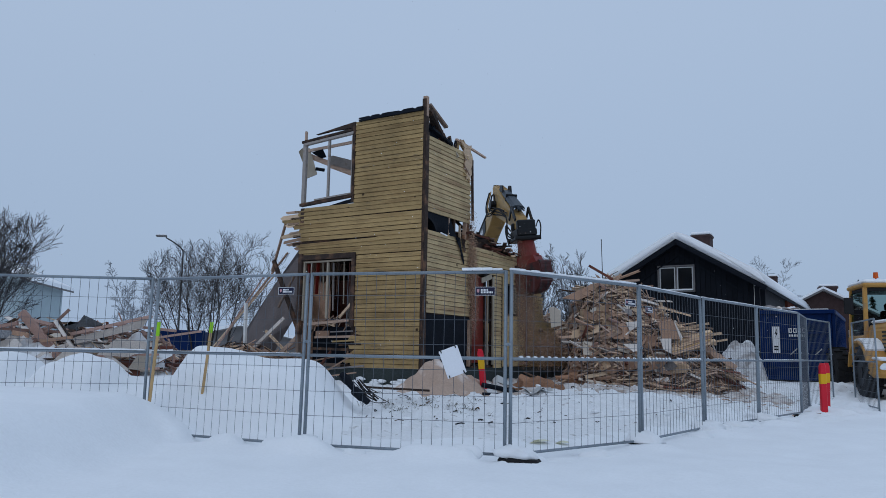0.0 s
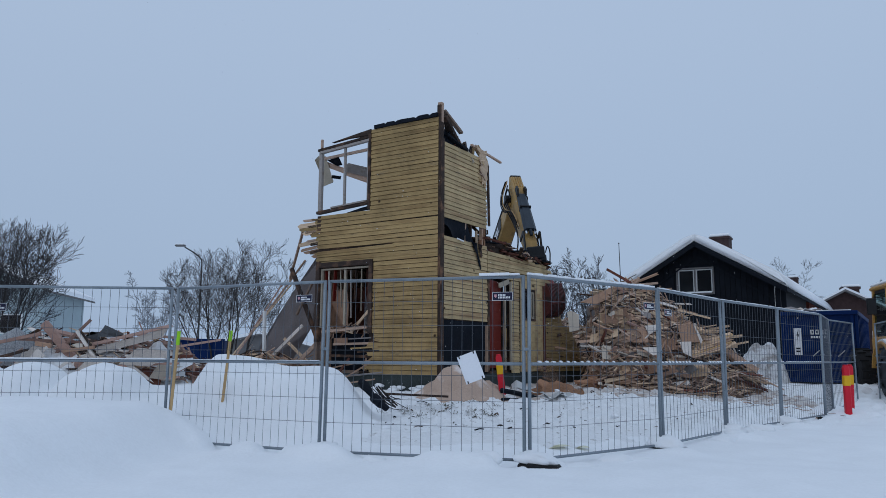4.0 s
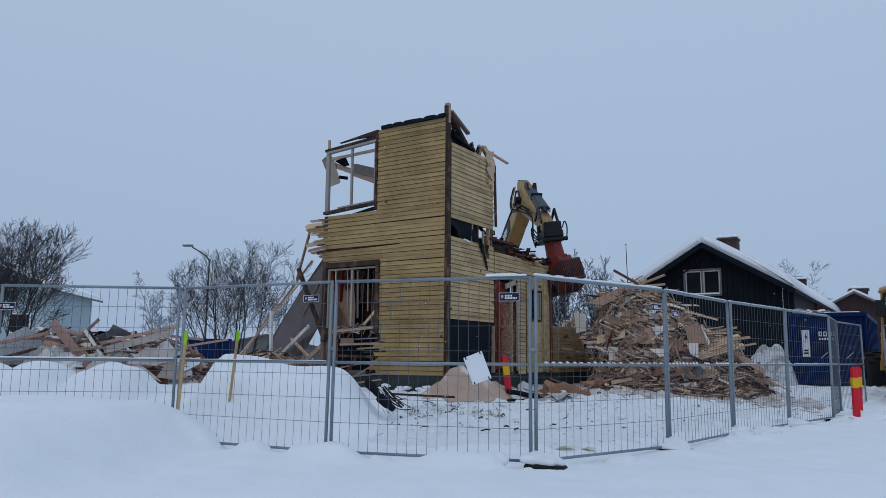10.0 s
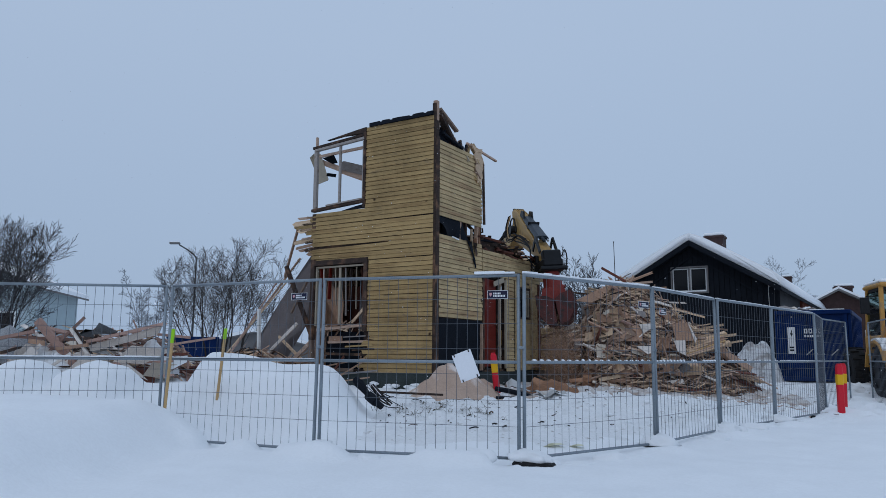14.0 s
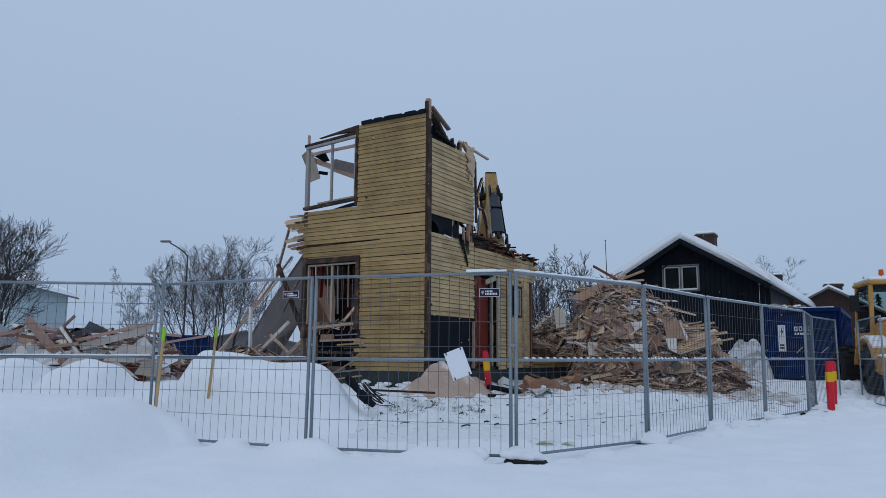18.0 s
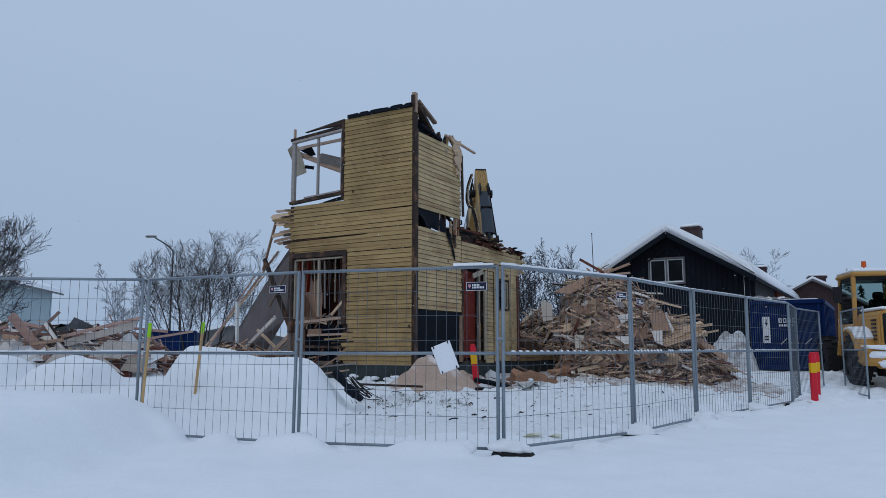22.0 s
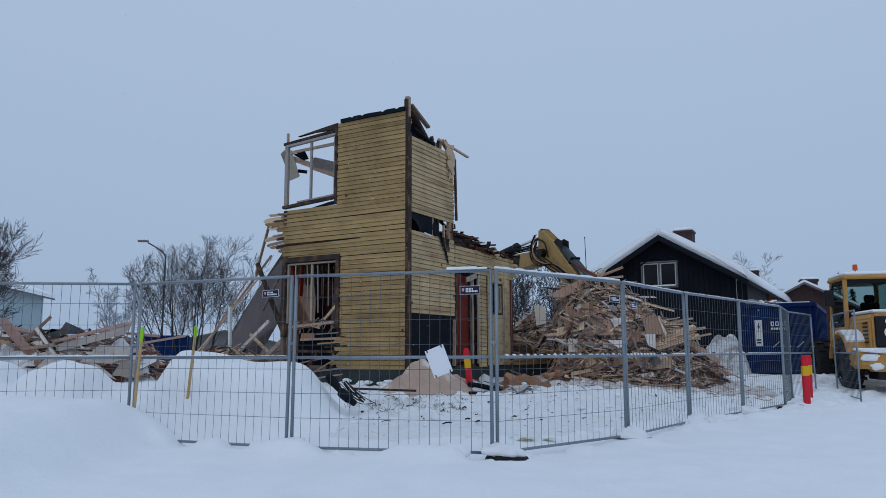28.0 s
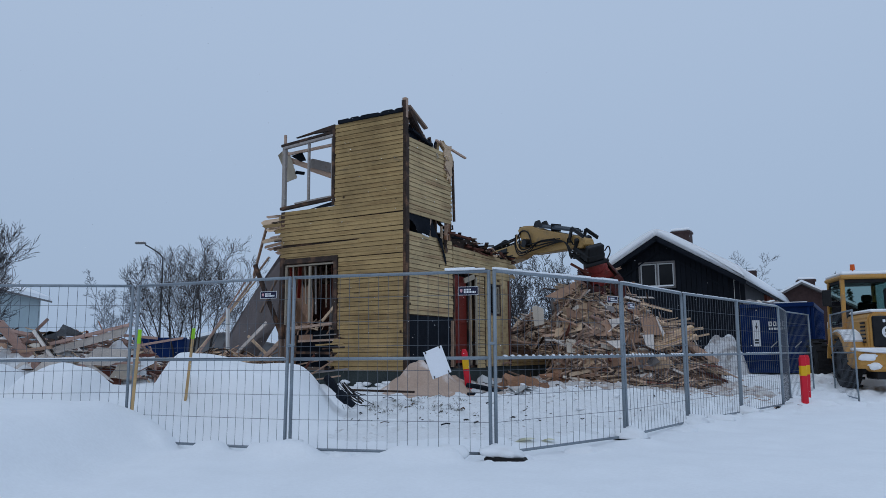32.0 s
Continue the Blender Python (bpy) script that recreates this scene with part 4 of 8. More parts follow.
    slab("foundation", [(-1.75, 0.10, 0.40, 3.45, 0.24, 0.56)], FOUNDATION)
    slab("foundation", [(-0.10, 4.7, 0.40, 0.24, 9.0, 0.56)], FOUNDATION)
    # ragged top of the low wing
    for k in range(200):
        u = 2.15 + 3.45 * rnd.random() ** 1.15
        rise = 0.52 * (1 - (u - 2.15) / 3.6) ** 0.8
        z = 3.60 + rise * rnd.random()
        a = Vector((-1.3 * rnd.random() ** 1.6, u, z))
        ln = rnd.uniform(0.15, 0.75)
        yaw = rnd.gauss(0, 0.5) + (math.pi if rnd.random() < 0.5 else 0)
        b = a + Vector((math.sin(yaw) * ln, math.cos(yaw) * ln, ln * rnd.gauss(-0.05 if math.cos(yaw) > 0 else 0.05, 0.13)))
        bm = bmesh.new()
        beam(bm, a, b, rnd.uniform(0.03, 0.13), rnd.uniform(0.015, 0.06))
        part("roof_scrap", bm, rnd.choice((RED_STAIN, RED_STAIN, DARK_WOOD, DARK_WOOD, RAW_WOOD, TAR, LIGHT_WOOD if k % 3 == 0 else RED_STAIN)), h)
    bm = bmesh.new()
    prism(bm, [(2.15, 3.58), (2.2, 3.90), (2.7, 3.96), (3.6, 3.86), (4.6, 3.70), (5.4, 3.58)], -1.4, -0.12)
    bmesh.ops.transform(bm, matrix=Matrix(((0, 1, 0, 0), (1, 0, 0, 0), (0, 0, 1, 0), (0, 0, 0, 1))), verts=bm.verts[:])
    bmesh.ops.recalc_face_normals(bm, faces=bm.faces[:])
    part("roof_debris", bm, DARK_WOOD, h)
    # snapped rafters and scraps at the top of the tower
    for a, b, w, t, mt in (((-0.02, 0.25, 6.55), (0.02, 0.95, 6.20), 0.10, 0.05, RAW_WOOD), ((0.0, 0.2, 6.4), (0.0, 0.75, 5.95), 0.16, 0.08, DARK_WOOD), ((-0.1, 1.0, 6.05), (-0.05, 1.25, 5.75), 0.09, 0.05, RAW_WOOD), ((-0.1, 1.35, 5.95), (0.05, 1.45, 5.6), 0.07, 0.04, CREAM), ((-0.12, 1.2, 5.98), (-0.1, 1.1, 5.6), 0.14, 0.04, DARK_WOOD), ((0.0, 1.45, 6.05), (0.05, 2.85, 5.92), 0.06, 0.04, RAW_WOOD), ((-0.05, 1.75, 6.1), (0.0, 2.1, 5.80), 0.16, 0.03, LIT_SIDE_WOOD), ((-0.1, 0.3, 6.0), (-0.1, 1.2, 5.85), 0.34, 0.05, TAR), ((0.05, 2.16, 5.7), (0.05, 2.22, 4.2), 0.05, 0.05, DARK_WOOD)):
        bm = bmesh.new()
        beam(bm, a, b, t, w, up=(1, 0, 0))
        part("splintered_timber", bm, mt, h)
    for k in range(34):
        u = 0.15 + 1.5 * rnd.random()
        z0 = 5.72 + 0.05 * rnd.random()
        top = 0.20 + 0.38 * rnd.random() * (1 - u / 2.6)
        lean = rnd.gauss(0.05, 0.13)
        bm = bmesh.new()
        beam(bm, (-rnd.uniform(0.03, 0.16), u, z0), (-rnd.uniform(0.02, 0.2), u + lean, z0 + top), rnd.uniform(0.015, 0.04), rnd.uniform(0.02, 0.10), up=(1, 0, 0))
        part("splinter", bm, rnd.choice((DARK_WOOD, DARK_WOOD, TAR, RED_STAIN, RAW_WOOD, LIT_SIDE_WOOD if u > 1.2 else DARK_WOOD)), h)
    bm = bmesh.new()
    bm.faces.new([bm.verts.new(q) for q in ((-0.04, 0.12, 5.80), (-0.04, 0.12, 6.28), (-0.05, 0.3, 6.15), (-0.05, 0.42, 6.0), (-0.05, 0.62, 5.98), (-0.05, 0.8, 5.80))])
    bmesh.ops.solidify(bm, geom=bm.faces[:], thickness=0.012)
    part("torn_tar_paper", bm, TAR, h)
    # torn cladding flap
    bm = bmesh.new()
    flap = ((1.55, 6.07), (1.66, 6.05), (1.80, 5.99), (1.95, 6.01), (2.10, 6.05), (2.05, 5.88), (2.13, 5.80), (2.21, 5.66), (2.14, 5.57), (2.09, 5.47), (2.12, 5.33), (2.05, 5.25), (2.02, 5.10), (1.95, 5.20), (1.85, 5.15), (1.88, 5.35), (1.76, 5.52), (1.82, 5.66), (1.70, 5.78), (1.76, 5.90), (1.66, 5.97))
    prism(bm, flap, 0.045, 0.07)
    bmesh.ops.transform(bm, matrix=Matrix(((0, 1, 0, 0), (1, 0, 0, 0), (0, 0, 1, 0), (0, 0, 0, 1))), verts=bm.verts[:])
    bmesh.ops.recalc_face_normals(bm, faces=bm.faces[:])
    part("torn_flap", bm, LIGHT_WOOD, h)
    for k in range(9):
        u, z = 1.72 + 0.05 * rnd.random(), 5.2 + 0.75 * rnd.random()
        bm = bmesh.new()
        beam(bm, (0.05, u, z), (0.07, u + rnd.uniform(0.08, 0.3), z + rnd.uniform(-0.22, 0.10)), 0.018, rnd.uniform(0.02, 0.05), up=(1, 0, 0))
        part("splinter", bm, (LIGHT_WOOD, RAW_WOOD, LIT_SIDE_WOOD)[k % 3], h)
    return h


build_house()


def build_leaning_wall():
    w = thing("fallen_wall", "large grey wallboard sheet leaning from the open end of the house", "wall", house_pose(0, 0, 0))
    bm = bmesh.new()
    bm.faces.new([bm.verts.new(p) for p in ((-4.46, 1.2, 3.70), (-4.28, 1.2, 3.70), (-4.26, 1.2, 2.0), (-4.62, 1.15, 1.75), (-5.35, 1.1, 0.70), (-6.7, 1.05, 0.58), (-6.35, 1.1, 1.35), (-5.46, 1.15, 2.53))])
    bmesh.ops.solidify(bm, geom=bm.faces[:], thickness=0.09)
    part("sheet", bm, WALL_BACK, w)
    for a, b, r, t, mt in (((-4.83, 0.6, 3.29), (-3.9, 0.6, 1.5), 0.09, 0.08, DARK_WOOD), ((-4.2, 0.3, 4.15), (-5.06, 0.8, 3.05), 0.07, 0.05, RAW_WOOD), ((-4.55, 0.8, 3.50), (-8.2, 1.5, 0.6), 0.035, 0.04, RAW_WOOD), ((-5.0, 0.9, 3.0), (-8.0, 1.3, 0.75), 0.03, 0.03, LIGHT_WOOD), ((-5.3, 0.75, 2.9), (-7.9, 1.3, 0.6), 0.025, 0.03, PINK_WOOD), ((-4.03, 0.2, 1.8), (-5.4, 0.2, 0.75), 0.08, 0.04, PALE_PANEL), ((-5.12, 0.0, 2.17), (-5.06, 0.0, 0.5), 0.07, 0.06, WHITE), ((-3.9, 0.4, 2.9), (-4.6, 0.6, 2.1), 0.06, 0.05, RAW_WOOD), ((-3.5, 0.2, 1.4), (-4.7, 0.3, 0.55), 0.10, 0.05, RAW_WOOD), ((-3.6, 0.3, 0.9), (-5.0, 0.2, 0.6), 0.12, 0.04, RAW_WOOD), ((-4.9, 0.5, 1.5), (-3.7, 0.4, 0.7), 0.06, 0.05, LIGHT_WOOD), ((-5.6, 0.4, 1.2), (-4.4, 0.3, 0.6), 0.08, 0.05, RAW_WOOD)):
        bm = bmesh.new()
        beam(bm, a, b, t, r)
        part("timber", bm, mt, w)


def house_pose(x, y, z, rx=0, ry=0, rz=0):
    return pose(HX, HY, 0, 0, 0, STREET) @ pose(x, y, z, rx, ry, rz)


build_leaning_wall()


def build_loose_wall(name, label, u0, u1, z0, z1, slope, seed):
    """A stretch of boarded wall that comes down during the work; its origin is its lower edge."""
    rnd = random.Random(seed)
    w = thing(name, label, "wall")
    n = int(round((z1 - z0) / PITCH))
    step = (z1 - z0) / n
    for i in range(n):
        e1 = u1 - (slope * i / n) * (u1 - u0)
        me = board_mesh(e1 - u0, step, (0.01, 0.08), rnd, YELLOW_WOOD)
        part("board", me, YELLOW_WOOD, w, m=Matrix.Translation((0, u0, step * i)) @ Matrix.Rotation(radians(90), 4, "Z"))
    k = int((u1 - u0) / 0.6) + 1
    for j in range(k):
        u = u0 + 0.06 + j * 0.6
        hh = (z1 - z0) * (1 if u < u0 + (1 - slope) * (u1 - u0) else 0.55)
        part("stud", boxes((-0.06, u, hh / 2, 0.10, 0.07, hh)), RAW_WOOD, w)
    return w


WALL_TOP = build_loose_wall("wall_piece", "yellow boarded wall piece pulled down by the grapple", 5.34, 6.55, 1.95, 2.85, 0.1, 5)
WALL_LOW = build_loose_wall("wall_remnant", "low yellow boarded wall stretch that is being torn away", 5.34, 8.1, 0.98, 1.95, 0.35, 6)
WALL_FOOT = build_loose_wall("wall_stump", "lowest yellow boards still standing on the foundation", 5.34, 9.2, 0.68, 0.98, 0.0, 7)
WALL_FOOT.matrix_basis = house_pose(0, 0, 0.68)

# ---- the excavator ----
FOOT = Vector((1.85, 27.29, 2.19))
L1, L2 = 5.76, 2.67
ARM = [   # seconds, slew, boom and stick elevation in degrees
    (0, 7.3, 35.8, -22.5),
    (0.5, 5.7, 37.2, -23.7),
    (1, 4.6, 40.3, -29.6),
    (1.5, 4.0, 42.4, -34.1),
    (2, 6.5, 43.1, -43.5),
    (2.5, 7.0, 41.1, -50.6),
    (3, 4.1, 41.5, -49.2),
    (3.5, 7.7, 42.9, -48.2),
    (5.5, 7.4, 29.1, -32.6),
    (6, 8.7, 28.9, -28.8),
    (6.5, 7.4, 27.9, -32.3),
    (7, 6.1, 30.3, -35.8),
    (7.5, 5.6, 31.4, -39.3),
    (8, 4.7, 34.3, -42.8),
    (8.5, 6.1, 37.0, -46.5),
    (9, 8.6, 39.4, -50.2),
    (9.5, 8.4, 40.9, -38.5),
    (10, 8.8, 40.5, -27.3),
    (10.5, 8.3, 35.0, -26.9),
    (11, 8.3, 30.6, -26.0),
    (11.5, 9.5, 26.5, -28.0),
    (12, 8.4, 23.4, -30.0),
    (12.5, 8.9, 23.2, -29.9),
    (13, 8.4, 22.2, -29.7),
    (13.5, 8.8, 23.1, -27.7),
    (14, 9.1, 27.0, -24.7),
    (14.5, 9.4, 32.8, -19.1),
    (16.5, 4.8, 37.8, -41.8),
    (17, 4.9, 39.4, -47.5),
    (18, 2.5, 40.4, -50.8),
    (19, 4.1, 42.0, -54.3),
    (20, 5.5, 38.3, -52.3),
    (21, 6.0, 39.0, -50.3),
    (22, 3.5, 38.7, -53.9),
    (22.5, 4.0, 40.8, -56.1),
    (23, 10.7, 43.7, -58.6),
    (23.5, 15.5, 46.8, -52.2),
    (24, 24.0, 46.6, -49.3),
    (24.5, 37.6, 47.3, -46.5),
    (25, 43.9, 44.9, -46.2),
    (25.5, 46.3, 42.4, -45.3),
    (27.5, 26.9, 22.0, -40.6),
    (28, 27.4, 18.4, -37.7),
    (29, 27.8, 13.4, -31.9),
    (29.5, 27.0, 12.1, -28.4),
    (30.5, 27.1, 13.4, -23.3),
    (31, 26.5, 15.0, -14.0),
    (31.5, 25.2, 18.6, -10.3),
    (32, 23.3, 21.7, -7.1),
]


TOOL = [   # seconds; curl outward, tilt to the side, turn of the grapple and opening of its jaws, in degrees
    (0, 0, 10, 52, 0), (2.5, 4, 5, 48, 4), (5.5, 2, 18, 45, 10), (6, 0, 15, 50, 12), (7, 3, 5, 30, 8), (8, 5, 5, 30, 5), (9, 0, 0, 30, 5), (10.5, 0, 20, 40, 12), (12, 0, 20, 50, 16), (13, 4, 15, 50, 14), (14, 8, 8, 65, 2), (14.5, 0, 5, 60, 0),
    (17, 0, -6, 40, 2), (22.5, 0, -6, 25, 0), (23.5, 0, 5, 15, 0), (24.5, 0, 14, 10, 10), (25.5, 0, 8, 15, 4), (27.5, 0, 0, 20, 5), (29, 5, 0, 20, 5), (30.5, 0, 0, 35, 2), (31, -5, 0, 50, 0), (31.5, -24, 24, 74, 10), (32, -30, 36, 80, 20),
]


def tool_at(t):
    ts = [r[0] for r in TOOL]
    return [radians(float(np.interp(t, ts, [r[k] for r in TOOL]))) for k in (1, 2, 3, 4)]


def arm_at(t):
    """Slew, boom and stick angles in radians, eased between the rows."""
    ts = [r[0] for r in ARM]
    i = max(0, min(len(ts) - 2, int(np.searchsorted(ts, t, side="right")) - 1))
    k = min(1, max(0, (t - ts[i]) / (ts[i + 1] - ts[i])))
    k = k * k * (3 - 2 * k) if ts[i + 1] - ts[i] > 1.2 else k
    return [radians(a + (b - a) * k) for a, b in zip(ARM[i][1:], ARM[i + 1][1:])]


def plane_pose(slew, lift, r, z):
    """A pose in the arm's plane: x along the arm at that elevation, z up in the plane; r outward from the foot pin."""
    d = Vector((math.sin(slew), -math.cos(slew), 0))
    u = Vector((0, 0, 1))
    x = d * math.cos(lift) + u * math.sin(lift)
    zz = -d * math.sin(lift) + u * math.cos(lift)
    y = zz.cross(x)
    o = FOOT + d * r + u * z
    return Matrix(((x.x, y.x, zz.x, o.x), (x.y, y.y, zz.y, o.y), (x.z, y.z, zz.z, o.z), (0, 0, 0, 1)))


def build_excavator():
    ex = thing("excavator", "yellow tracked excavator with a red sorting grapple working behind the house", "excavator")
    parts = {}
    bm = bmesh.new()   # turntable, engine deck and cab, behind the house
    box(bm, -1.9, 0, -0.35, 3.6, 2.7, 1.2, bevel=0.12)
    box(bm, -0.3, 0.9, 0.35, 1.6, 0.95, 1.7, bevel=0.12)
    box(bm, -3.2, 0, -0.1, 1.0, 2.6, 1.5, bevel=0.25)
    up = parts["upper"] = part("upper_structure", bm, MACHINE_YELLOW, ex)
    part("cab_glass", boxes((0.52, 0.9, 0.45, 0.02, 0.8, 1.1), (-0.3, 1.385, 0.5, 1.2, 0.02, 1.0)), GLASS_DARK, up)
    for y in (-1.15, 1.15):
        bm = bmesh.new()
        prism(bm, [(-2.1, 0.45), (-1.8, 0.85), (1.8, 0.85), (2.1, 0.45), (1.8, 0.02), (-1.8, 0.02)], y - 0.3, y + 0.3)
        part("track", bm, BLACK_STEEL, ex, m=Matrix.Translation((FOOT.x, FOOT.y + 1.2, ground_z(2, 27))))
    # boom: a bent box beam from the foot pin to the elbow pin
    bm = bmesh.new()
    top = [(0.0, 0.22), (1.2, 0.66), (2.3, 0.98), (3.0, 0.98), (4.0, 0.72), (5.2, 0.30), (5.75, 0.20)]
    low = [(5.82, 0.0), (5.70, -0.18), (5.0, -0.12), (4.0, 0.18), (3.0, 0.40), (2.3, 0.36), (1.2, 0.0), (0.0, -0.22), (-0.18, 0.0)]
    prism(bm, top + low, -0.24, 0.24)
    bmesh.ops.recalc_face_normals(bm, faces=bm.faces[:])
    bmesh.ops.bevel(bm, geom=bm.edges[:], offset=0.025, segments=1, affect="EDGES")
    boom = parts["boom"] = part("boom", bm, MACHINE_YELLOW, ex)
    for y in (-0.262, 0.262):
        bm = bmesh.new()
        sg = 1 if y > 0 else -1
        prism(bm, [(3.15, 0.38), (3.40, 0.80), (3.75, 0.74), (4.70, 0.42), (4.5, 0.10), (3.8, 0.25)], y - 0.006 * sg, y)
        bmesh.ops.recalc_face_normals(bm, faces=bm.faces[:])
        part("dark_panel", bm, BLACK_STEEL, boom)
        bm = bmesh.new()     # the maker's mark, as plain pale bars
        for k in range(3):
            for w in ((0.0, 0.055), (0.12, 0.055)):
                box(bm, 3.68 + 0.20 * k + w[0], y + 0.006 * sg, 0.50 - 0.065 * k, w[1], 0.006, 0.25)
            box(bm, 3.74 + 0.20 * k, y + 0.006 * sg, 0.60 - 0.065 * k, 0.10, 0.006, 0.05)
        part("mark", bm, SIGN_WHITE, boom)
        for dz in (0.0, 0.05):
            bm = bmesh.new()
            hose(bm, [(2.3, y * 0.7, 1.04 + dz), (3.2, y * 0.7, 1.03 + dz), (4.2, y * 0.7, 0.78 + dz), (5.2, y * 0.75, 0.46 + dz), (5.6, y * 0.8, 0.52), (5.95, y * 0.9, 0.25), (6.0, y, -0.25)], 0.022)
            part("hose", bm, RUBBER, boom)
        bm = bmesh.new()
        tube(bm, (2.6, y * 1.5, 0.55), (0.9, y * 1.5, -0.7), 0.10, seg=12)
        tube(bm, (2.6, y * 1.2, 0.55), (2.6, y * 1.7, 0.55), 0.14, seg=12)
        part("lift_cylinder", bm, BLACK_STEEL, boom)
    bm = bmesh.new()
    prism(bm, [(2.2, 0.95), (2.45, 1.25), (2.75, 1.25), (3.0, 0.95)], -0.10, 0.10)
    bmesh.ops.recalc_face_normals(bm, faces=bm.faces[:])
    part("bracket", bm, MACHINE_YELLOW, boom)
    bm = bmesh.new()
    tube(bm, (L1, -0.36, 0), (L1, 0.36, 0), 0.13, seg=14)
    part("elbow_pin", bm, BLACK_STEEL, boom)
    # stick
    bm = bmesh.new()
    prism(bm, [(-0.68, 0.42), (-0.52, 0.52), (0.1, 0.52), (0.55, 0.42), (2.45, 0.18), (2.72, 0.10), (2.78, -0.06), (2.66, -0.16), (2.3, -0.16), (0.6, -0.30), (0.15, -0.34), (-0.2, -0.24)], -0.175, 0.175)
    bmesh.ops.recalc_face_normals(bm, faces=bm.faces[:])
    bmesh.ops.bevel(bm, geom=bm.edges[:], offset=0.025, segments=1, affect="EDGES")
    stick = parts["stick"] = part("stick", bm, MACHINE_YELLOW, ex)
    bm = bmesh.new()      # tapered guard over the tool cylinder
    sec = lambda x, hw, z0, z1: [(x, -hw, z0), (x, -hw, z1 - 0.06), (x, -hw * 0.6, z1), (x, hw * 0.6, z1), (x, hw, z1 - 0.06), (x, hw, z0)]
    rings = [[bm.verts.new(q) for q in sec(*r)] for r in ((0.46, 0.125, 0.46, 0.54), (0.52, 0.14, 0.46, 0.57), (1.25, 0.165, 0.40, 0.52), (2.1, 0.185, 0.33, 0.43))]
    for ra, rb in zip(rings, rings[1:]):
        for i in range(6):
            bm.faces.new((ra[i], ra[(i + 1) % 6], rb[(i + 1) % 6], rb[i]))
    bm.faces.new(rings[0])
    bm.faces.new(rings[-1][::-1])
    bmesh.ops.recalc_face_normals(bm, faces=bm.faces[:])
    guard = part("cylinder_guard", bm, GUARD, stick, "dark grey guard over the cylinder")
    part("guard_band", boxes((1.15, 0, 0.46, 0.05, 0.34, 0.22), bevel=0.012), BLACK_STEEL, guard)
    for y in (-0.12, 0.12):
        bm = bmesh.new()
        tube(bm, (2.05, y, 0.35), (2.25, y, 0.33), 0.03, seg=10)
        part("guard_bolt", bm, CHROME, guard)
    bm = bmesh.new()
    tube(bm, (1.5, 0, 0.42), (2.3, 0, 0.34), 0.05, seg=14)
    part("cylinder_rod", bm, GUARD, stick, smooth=True)
    for y in (-0.125, 0.125):
        bm = bmesh.new()
        prism(bm, [(0.16, 0.48), (0.24, 0.66), (0.44, 0.70), (0.62, 0.5)], y - 0.025, y + 0.025)
        bmesh.ops.recalc_face_normals(bm, faces=bm.faces[:])
        part("cylinder_bracket", bm, BLACK_STEEL, stick)
    for y in (-0.10, -0.03, 0.04, 0.11):
        part("head_rib", boxes((-0.22, y, 0.53, 0.56, 0.018, 0.03), bevel=0.004), MACHINE_YELLOW, stick)
    part("head_cap", boxes((-0.56, 0, 0.49, 0.10, 0.34, 0.07), bevel=0.02), BLACK_STEEL, stick)
    for y in (-0.24, 0.24):
        bm = bmesh.new()
        beam(bm, (2.25, y, 0.40), (2.15, y, 0.0), 0.04, 0.10)
        beam(bm, (2.25, y, 0.40), (2.80, y, 0.16), 0.04, 0.10)
        part("link", bm, BLACK_STEEL, stick)
        for k in range(3):
            bm = bmesh.new()
            hose(bm, [(-0.5, y * 0.9, 0.1 * k), (-0.2, y * 1.25, -0.28 + 0.1 * k), (0.5, y * 1.2, -0.2 + 0.1 * k), (1.2, y * 1.15, -0.06 + 0.06 * k), (2.0, y * 1.2, 0.02), (2.45, y * 1.4, -0.25 - 0.08 * k), (2.8, y * 1.3, -0.3 - 0.05 * k)], 0.02)
            part("hose", bm, RUBBER, stick)
    for k in range(5):      # slack hoses that hang in loops at the elbow
        bm = bmesh.new()
        y, dz = -0.22 - 0.03 * (k % 3), 0.07 * k
        hose(bm, [(-0.62, y, 0.30 - 0.02 * k), (-0.45, y - 0.10, -0.02 - dz * 0.6), (-0.1, y - 0.14, -0.24 - dz * 0.5), (0.35, y - 0.12, -0.16 - dz * 0.35), (0.75, y - 0.04, 0.06 - dz * 0.1), (1.3 + 0.1 * k, y + 0.01, 0.12)], 0.015)
        part("hose", bm, RUBBER if k % 3 else STAKE_WOOD, stick)
    # stick cylinder on top of the boom
    bm = bmesh.new()
    tube(bm, (0, 0, 0), (1.75, 0, 0), 0.125, seg=14)
    tube(bm, (1.68, 0, 0), (1.8, 0, 0), 0.145, seg=14)
    parts["barrel"] = part("stick_cylinder", bm, BLACK_STEEL, ex, smooth=True)
    bm = bmesh.new()
    tube(bm, (0, 0, 0), (1.9, 0, 0), 0.045, seg=12)
    parts["rod"] = part("stick_cylinder_rod", bm, CHROME, ex, smooth=True)
    bm = bmesh.new()
    tube(bm, (0, -0.14, 0), (0, 0.14, 0), 0.075, seg=12)
    part("rod_eye", bm, BLACK_STEEL, parts["rod"])
    # quick coupler and rotator
    bm = bmesh.new()
    box(bm, 0, 0, -0.24, 0.78, 0.56, 0.22, bevel=0.04)
    box(bm, -0.30, 0, -0.05, 0.16, 0.5, 0.30, bevel=0.03)
    box(bm, 0.28, 0, -0.05, 0.20, 0.5, 0.30, bevel=0.03)
    box(bm, 0, 0, -0.40, 0.86, 0.64, 0.10, bevel=0.03)
    for x in (-0.38, 0.38):
        tube(bm, (x, -0.36, -0.40), (x, 0.36, -0.40), 0.06, seg=10)
